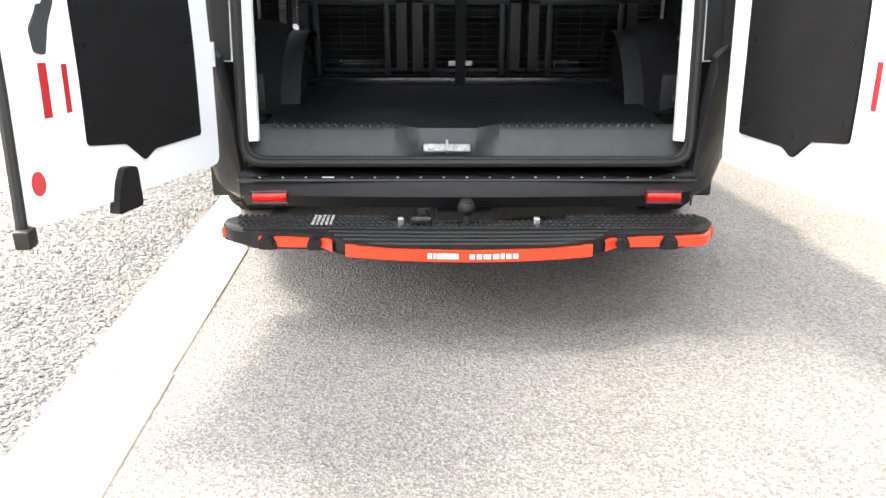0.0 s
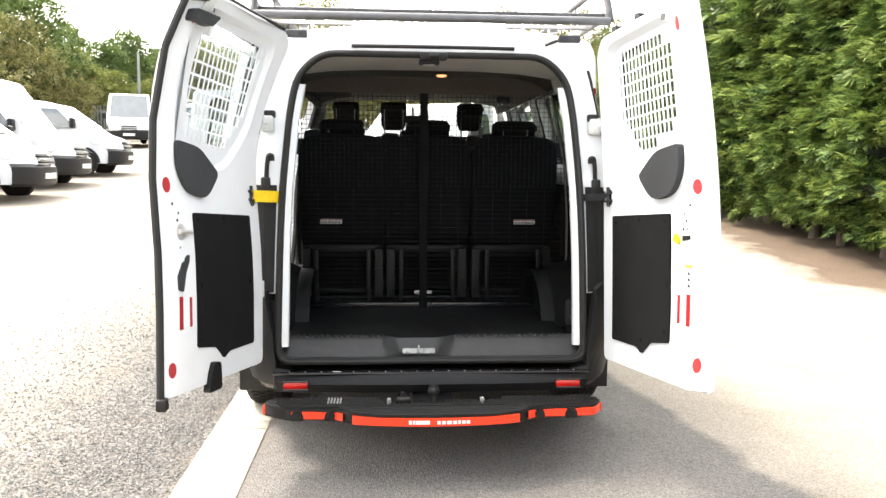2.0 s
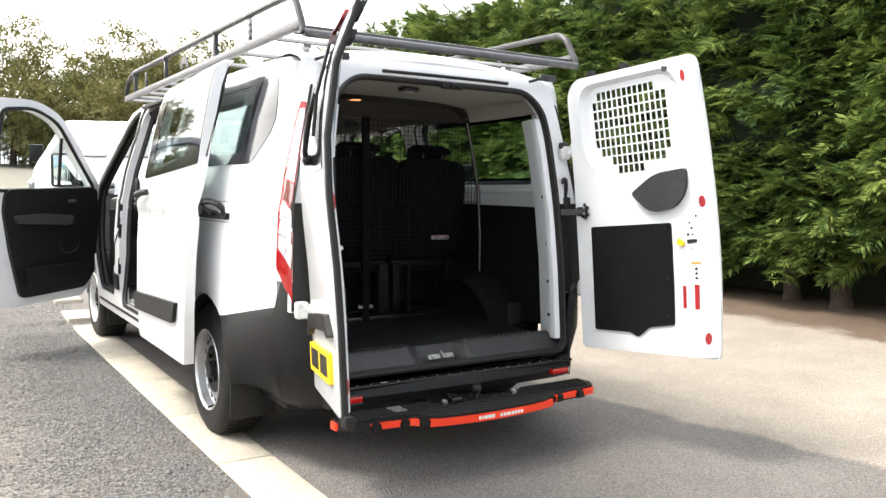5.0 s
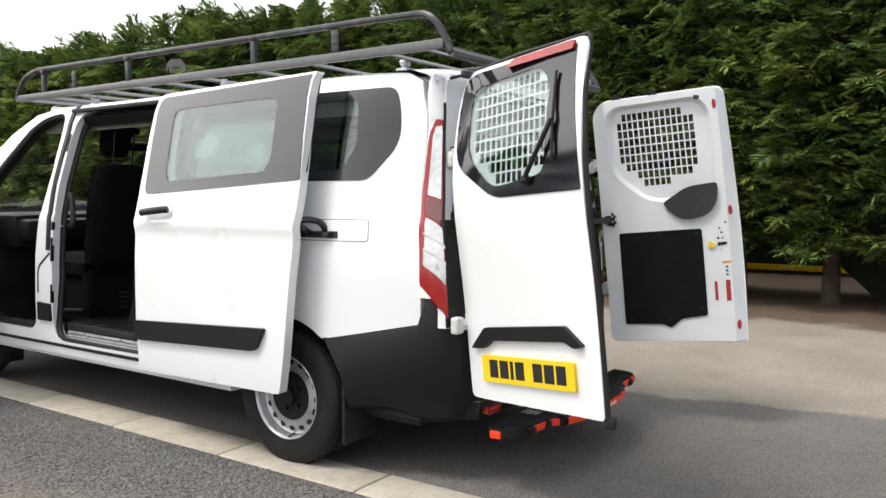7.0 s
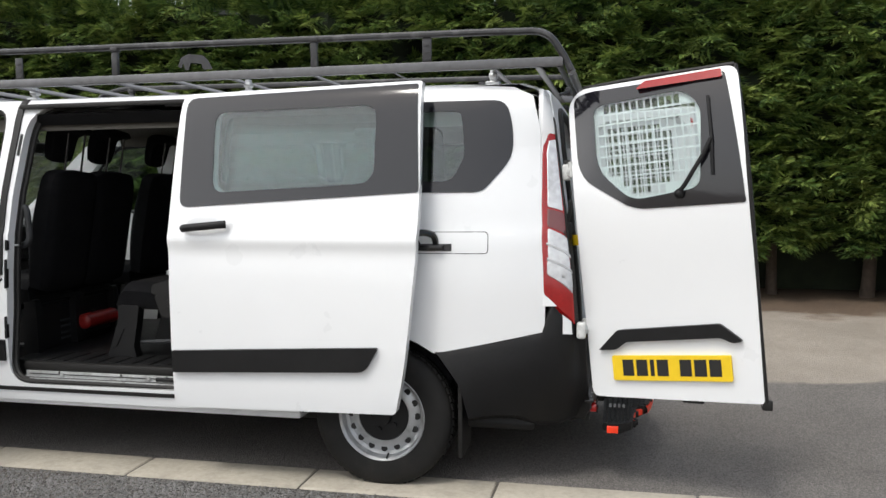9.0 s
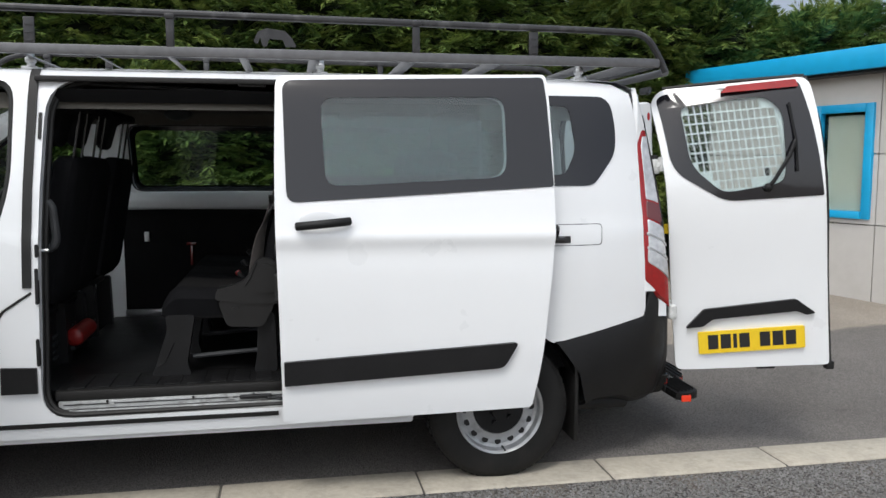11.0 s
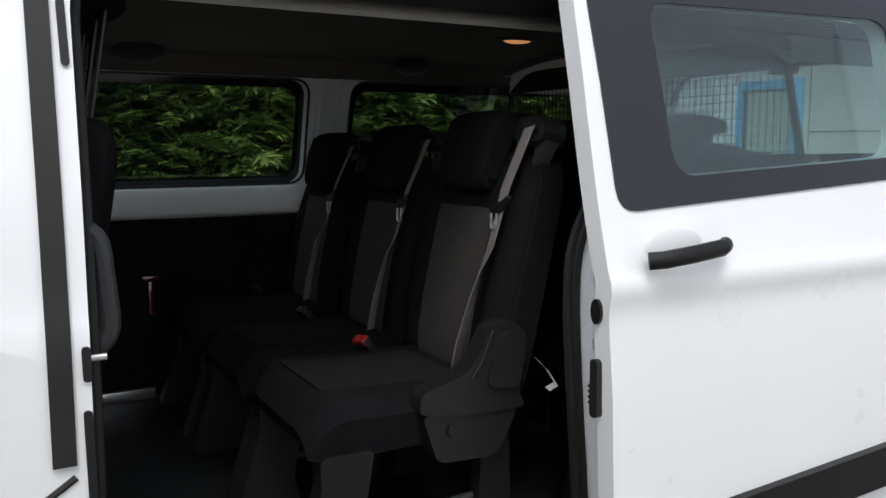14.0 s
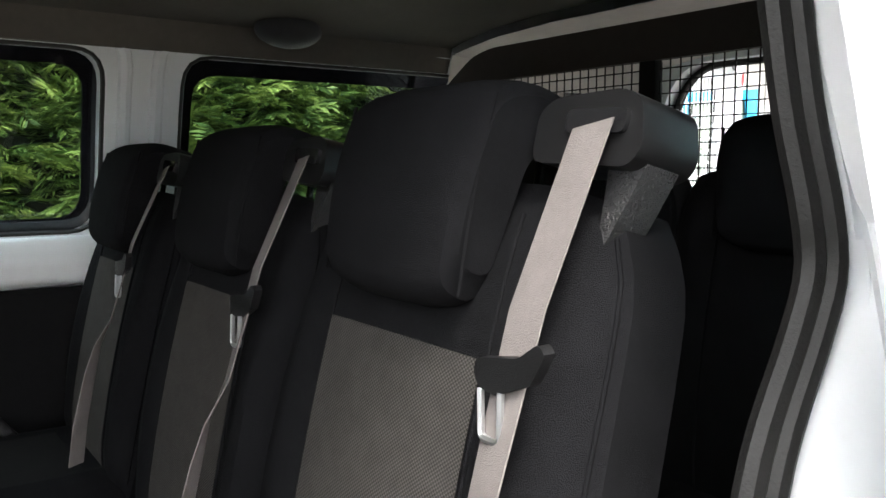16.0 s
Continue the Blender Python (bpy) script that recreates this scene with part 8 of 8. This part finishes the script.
def tree(name, label, at, height, spread, mat, seed, leaves=6500, leaf=0.50, bare=0.18):
    """A broad tree: tapered trunk, limbs, and a crown of clumps of small leaves."""
    rng = np.random.default_rng(seed)
    tr = thing(name, label, "tree", at)
    bm = bmesh.new()
    tube_pts = [(0, 0, -0.2), (0.05 * spread * rng.uniform(-1, 1), 0.05 * spread * rng.uniform(-1, 1), height * 0.25), (0, 0, height * 0.55)]
    cyl(bm, tube_pts[0], tube_pts[1], height * 0.028, height * 0.02, 10, False)
    cyl(bm, tube_pts[1], tube_pts[2], height * 0.02, height * 0.012, 10, False)
    part("trunk", bm, BARK, tr, "brown trunk")
    clumps = []
    bm = bmesh.new()
    for _ in range(26):
        a = rng.uniform(0, 2 * math.pi)
        t = rng.uniform(bare, 1.0)
        rad = spread * 0.5 * math.sqrt(max(0.05, 1 - abs(2 * (t - bare) / (1 - bare) - 0.85) ** 2.2)) * rng.uniform(0.45, 1.0)
        c = (math.cos(a) * rad, math.sin(a) * rad, height * t * 0.93)
        clumps.append((c, spread * rng.uniform(0.13, 0.24)))
        cyl(bm, (0, 0, height * min(0.5, t * 0.6)), c, height * 0.007, height * 0.003, 6, False)
    part("limb", bm, BARK, tr)["kind"] = "stuff"
    pos, out = [], []
    per = leaves // len(clumps)
    for c, r in clumps:
        d = rng.normal(0, 1, (per, 3))
        d /= np.linalg.norm(d, axis=1)[:, None]
        rr = r * rng.uniform(0.45, 1.08, per)[:, None]
        pos.append(np.array(c) + d * rr * np.array((1, 1, 0.75)))
        out.append(d)
    me = scatter("crown", mat, np.concatenate(pos), np.concatenate(out), leaf, seed + 100, up=0.1, n=5)
    cr = new("crown", me)
    cr.parent = tr
    tagged(cr, "crown of small leaves", kind="stuff")
    return tr


def far_tree(ob, az, dist, turn, scale=1.0):
    x, y = dist * math.sin(radians(az)), dist * math.cos(radians(az)) - 3.3
    m = pose(x, y, rise(x, y) - 0.1, 0, 0, turn) @ Matrix.Scale(scale, 4)
    o = copy_thing(ob, m)
    o.scale = (scale, scale, scale)
    return o


t1 = tree("broadleaf_tree", "tall green broadleaf tree beyond the yard fence", (-22, 46, rise(-22, 46)), 9.5, 8.5, TREE_A, 21)
t2 = tree("yellow_green_tree", "rounded yellow-green tree behind the parked vans", (-22.0, 47.0, rise(-22, 47)), 5.4, 4.2, TREE_B, 22, 5200, 0.34, 0.08)
t3 = tree("olive_tree", "spreading olive-green tree beyond the fence", (-4, 46, rise(-4, 46)), 8.0, 9.0, TREE_C, 23, 7500, 0.5, 0.10)
for src, items in ((t1, ((-31, 56, 40, 0.85), (-13, 60, 250, 0.8), (-17, 63, 20, 0.85), (-21.5, 62, 140, 0.85), (-38, 52, 90, 0.7), (-26, 60, 200, 0.85), (-15, 62, 120, 0.7), (-19, 60, 75, 0.72), (-9, 62, 300, 0.62), (6, 55, 30, 0.62), (9, 50, 110, 0.66), (12.5, 51, 260, 0.72), (15.5, 49, 15, 0.70), (19, 50, 200, 0.74), (22.5, 48, 320, 0.70), (25.5, 47, 70, 0.68), (21, 57, 150, 0.8), (11, 60, 170, 0.7), (18, 58, 10, 0.7))),
                   (t2, ((-20.8, 54, 60, 1.0), (-29.5, 52, 130, 1.0), (-18.2, 53, 10, 0.75), (-16.2, 52, 220, 0.65), (-14.2, 54, 100, 0.75), (-12.0, 53, 330, 0.7))),
                   (t3, ((-12.5, 54, 80, 0.75), (2, 46, 10, 0.85), (9, 46, 150, 0.85), (14, 50, 230, 0.9), (-24, 50, 290, 0.75), (-40, 40, 20, 1.0)))):
    for az, dist, turn, sc in items:
        far_tree(src, az, dist, turn, sc)
tree("copper_tree", "small copper-leaved tree at the yard fence", (-12.75, 45.6, rise(-12.75, 45.6)), 3.1, 1.8, TREE_R, 31, 3200, 0.3, 0.05)


def build_fence():
    fe = thing("palisade_fence", "grey galvanised palisade fence along the far yard", "fence", (0, 44, rise(-10, 44)))
    bm = bmesh.new()
    for k in range(230):
        x = -34 + k * 0.165
        y = 0.02 * math.sin(k)
        box(bm, (x, y, 0.0), (x + 0.07, y + 0.012, 2.0 + 0.03 * (k % 2)))
    pa = part("palings", bm, FENCE, fe, "upright steel palings")
    pa["kind"] = "stuff"
    for z in (0.45, 1.65):
        bm = bmesh.new()
        box(bm, (-34, 0.012, z), (4, 0.06, z + 0.06))
        part("rail", bm, FENCE, fe)
    bm = bmesh.new()
    cyl(bm, (-14.3, 0.5, 0), (-14.3, 0.5, 5.0), 0.09, 0.07, 10)
    po = part("lamp_post", bm, FENCE, fe, "plain grey pole")


build_fence()


def parked_van(name, label, length, height, width, paint, nose=0.75, dark_bumper=True, windows=False, group="vans parked in the yard"):
    """A parked panel van, its nose towards +x, standing on z = 0."""
    pv = thing(name, label, "van", (0, 0, 0), group)
    L, H, W = length, height, width / 2
    fx = L / 2
    prof = [(-fx, 0.32), (-fx, 0.6), (-fx + 0.02, 1.2), (-fx + 0.10, H - 0.06), (-fx + 0.25, H), (fx - 2.1, H), (fx - 1.75, H - 0.05), (fx - 0.95, 1.30), (fx - 0.70, 1.18), (fx - 0.12, 0.98), (fx - 0.02, 0.75), (fx, 0.5), (fx - 0.05, 0.32)]
    wz = lambda z: W * (1.0 if z < 1.0 else 1 - 0.13 * ((z - 1.0) / max(0.6, H - 1.0)) ** 1.5)

    def wx(x):
        return 1 - 0.14 * max(0.0, (x - (fx - 0.9)) / 0.9) ** 2
    bm = bmesh.new()
    rows = []
    pr = rounded(prof, 0.12, 3)
    for s in (-1, -0.985, -0.9, -0.5, 0, 0.5, 0.9, 0.985, 1):
        rows.append([bm.verts.new((x * (1 if abs(s) < 0.99 else 0.995) - 0.34 * abs(s) ** 3 * max(0.0, (x - (fx - 0.9)) / 0.9), s * wz(z) * wx(x), z if abs(s) < 0.99 else z * 0.99 + 0.01)) for x, z in pr])
    n = len(pr)
    for a, b in zip(rows, rows[1:]):
        for i in range(n):
            bm.faces.new((a[i], a[(i + 1) % n], b[(i + 1) % n], b[i]))
    bm.faces.new(rows[0])
    bm.faces.new(rows[-1][::-1])
    part("body", bm, paint, pv, "", 30)
    # glass
    bm = bmesh.new()
    top, bot = Vector((fx - 1.74, 0, H - 0.10)), Vector((fx - 0.98, 0, 1.34))
    nrm = Vector((bot.z - top.z, 0, top.x - bot.x)).normalized() * -1
    rows = []
    for t in steps(0, 1, 4):
        c = top.lerp(bot, t) + nrm * 0.012
        if nrm.x < 0:
            c = top.lerp(bot, t) - nrm * 0.012
        rows.append([(c.x + 0.02, s * wz(c.z) * 0.86, c.z) for s in steps(-1, 1, 6)])
    grid(bm, rows)
    part("windscreen", bm, FAR_GLASS, pv, "dark windscreen")
    for s in (-1, 1):
        def sp(u, v, d):
            return (u, s * (wz(v) * wx(u) * 1.0 + 0.006 - d), v)
        hw = rounded([(fx - 2.25, 1.26), (fx - 1.12, 1.26), (fx - 1.60, min(H - 0.22, 1.85)), (fx - 2.22, min(H - 0.2, 1.9))], 0.06, 3)
        part("side_window", plate(hw, [], sp, 0.01, (), [1.4, 1.6]), FAR_GLASS, pv, "dark side window")
        if windows:
            hw = rounded([(-fx + 0.5, 1.26), (fx - 2.45, 1.26), (fx - 2.45, H - 0.24), (-fx + 0.55, H - 0.24)], 0.06, 3)
            part("side_window", plate(hw, [], sp, 0.01, (), [1.4, 1.6]), FAR_GLASS, pv, "dark side window")
        bm = bmesh.new()
        box(bm, (fx - 1.22, s * (W + 0.10) - 0.10, 1.25), (fx - 1.10, s * (W + 0.10) + 0.10, 1.52), 0.03)
        part("door_mirror", bm, BLACK_PL, pv)
        bm = bmesh.new()
        box(bm, (-fx + 1.3, s * (W + 0.004) - 0.014, 0.55), (fx - 1.35, s * (W + 0.004) + 0.014, 0.70), 0.01)
        part("side_moulding", bm, BLACK_PL, pv)
        bm = bmesh.new()
        prism(bm, rounded([(fx - 0.62, 0.86), (fx - 0.20, 0.80), (fx - 0.14, 0.92), (fx - 0.66, 1.06)], 0.04, 3), -0.02, 0.03, lambda u, v, d: (u - 0.15, s * (wz(v) * wx(u) - 0.02 + d), v))
        part("headlamp", bm, CLEAR_LENS, pv, "clear headlamp")
        bm = bmesh.new()
        box(bm, (-fx - 0.015, s * (W - 0.12) - 0.07, 0.75), (-fx + 0.06, s * (W - 0.12) + 0.07, 1.35), 0.02)
        part("tail_lamp", bm, RED_LENS, pv, "red tail lamp")
        for x in (fx - 0.95, -fx + 1.0):
            bm = bmesh.new()
            tube(bm, [(x + 0.40 * math.cos(a), s * (W + 0.004), 0.34 + 0.40 * math.sin(a)) for a in steps(0, math.pi, 12)], 0.035, 6)
            part("arch_trim", bm, BLACK_PL, pv)
            bm = bmesh.new()
            cyl(bm, (x, s * (W - 0.21), 0.34), (x, s * (W + 0.005), 0.34), 0.34, seg=28)
            soften(bm, 0.04, 2, 60)
            wh = part("wheel", bm, TYRE, pv, "black tyre")
            bm = bmesh.new()
            cyl(bm, (x, s * (W - 0.02), 0.34), (x, s * (W + 0.014), 0.34), 0.205, 0.19, 28)
            part("wheel_cover", bm, STEEL, wh, "silver wheel cover")
    bm = bmesh.new()
    rows = []
    for z, o in ((0.28, -0.06), (0.34, 0.03), (0.55, 0.05), (0.66, 0.03), (0.72, -0.05)):
        rows.append([(fx - 0.62 * abs(s) ** 3 * 0.55 + o * (1 - 0.3 * abs(s)), s * (W * 0.97 + (0.02 if o > 0 else 0)), z) for s in steps(-1, 1, 14)])
    grid(bm, rows)
    part("front_bumper", bm, BLACK_PL if dark_bumper else paint, pv, "black front bumper")
    for k in range(4):
        bm = bmesh.new()
        box(bm, (fx - 0.10 - 0.02 * k, -0.36, 0.74 + 0.055 * k), (fx + 0.015 - 0.025 * k, 0.36, 0.775 + 0.055 * k), 0.012)
        part("grille_bar", bm, ZINC if k % 2 else BLACK_PL, pv)
    bm = bmesh.new()
    box(bm, (fx + 0.02, -0.26, 0.43), (fx + 0.06, 0.26, 0.54), 0.006)
    part("front_plate", bm, LABEL_W, pv, "blank white plate")
    bm = bmesh.new()
    box(bm, (-fx - 0.03, -W * 0.95, 0.36), (-fx + 0.1, W * 0.95, 0.56), 0.03)
    part("rear_bumper", bm, BLACK_PL, pv)
    bm = bmesh.new()
    box(bm, (-fx + 0.015, -W * 0.74, 1.32), (-fx + 0.075, W * 0.74, min(H - 0.2, 1.82)), 0.02)
    part("rear_window", bm, FAR_GLASS, pv, "dark rear window")
    return pv


def park(ob, x, y, turn):
    ob.matrix_basis = pose(x, y, rise(x, y), 0, 0, turn)
    return ob


tall = park(parked_van("parked_van", "tall white panel van with a dark bumper", 5.6, 2.52, 2.05, WHITE), -10.15, 16.3, 1)
low = park(parked_van("parked_van", "low white van with a dark bumper", 5.0, 1.98, 1.98, WHITE), -9.5, 13.3, 2)
for x, y, turn in ((-9.9, 19.8, 3), (-9.8, 10.0, 2), (0.9, 11.6, -116), (-6.7, 40.6, 78)):
    copy_thing(low, pose(x, y, rise(x, y), 0, 0, turn))
copy_thing(tall, pose(-12.9, 38.2, rise(-12.9, 38.2), 0, 0, -75))
park(parked_van("minibus", "silver minibus with dark rear windows", 4.9, 1.98, 1.95, SILVER, windows=True), -10.0, 39.9, 83)
park(parked_van("parked_car", "dark green car parked beside the silver minibus", 4.2, 1.62, 1.75, DARK_GREEN, windows=True), -12.0, 40.8, 92)


def build_skip():
    """Yellow steel panels beyond the hedge, seen under its skirt."""
    sk = thing("yellow_skip", "yellow ribbed steel skip beyond the hedge", "skip", (9.4, 0.6, rise(9.4, 0.6)), "", "", 4)
    bm = bmesh.new()
    box(bm, (-0.5, -2.2, 0.05), (0.5, 2.2, 1.1), 0.02)
    part("skip_body", bm, YEL_STRAP, sk)
    for k in range(10):
        bm = bmesh.new()
        box(bm, (-0.56, -2.1 + 0.46 * k, 0.05), (-0.5, -2.02 + 0.46 * k, 1.1), 0.01)
        part("rib", bm, YEL_STRAP, sk)


build_skip()


def build_chippings():
    """Loose stones lying along the outer side of the kerb."""
    rng = np.random.default_rng(77)
    base = np.array([(1, 0, 0), (0, 1, 0), (-1, 0, 0), (0, -1, 0), (0, 0, 0.75), (0, 0, -0.6)], float)
    tri = np.array([(0, 1, 4, 4), (1, 2, 4, 4), (2, 3, 4, 4), (3, 0, 4, 4), (1, 0, 5, 5), (2, 1, 5, 5), (3, 2, 5, 5), (0, 3, 5, 5)])[:, :3]
    n = 42000
    off = np.where(rng.random(n) < 0.45, rng.gamma(1.6, 0.16, n), rng.gamma(1.8, 0.55, n))
    y = rng.uniform(-3.5, 5.2, n)
    x = -1.064 - off
    size = rng.uniform(0.0028, 0.0085, n) * np.where(rng.random(n) < 0.05, 1.6, 1.0)
    a = rng.uniform(0, 2 * math.pi, n)
    p = base[None] * rng.uniform(0.6, 1.3, (n, 6, 1)) * size[:, None, None]
    c, s_ = np.cos(a)[:, None], np.sin(a)[:, None]
    ground = np.array([rise(u, v) for u, v in zip(x, y)])
    V = np.stack((p[:, :, 0] * c - p[:, :, 1] * s_ + x[:, None], p[:, :, 0] * s_ + p[:, :, 1] * c + y[:, None], p[:, :, 2] + (ground + size * 0.35)[:, None]), 2).reshape(-1, 3)
    F = (tri[None] + 6 * np.arange(n)[:, None, None]).reshape(-1, 3)
    me = bpy.data.meshes.new("loose_chippings")
    me.from_pydata(V.tolist(), [], F.tolist())
    me.materials.append(CHIPPING)
    ob = new("loose_chippings", me)
    tagged(ob, "loose grey stone chippings scattered beside the kerb", "gravel", kind="stuff")


build_chippings()
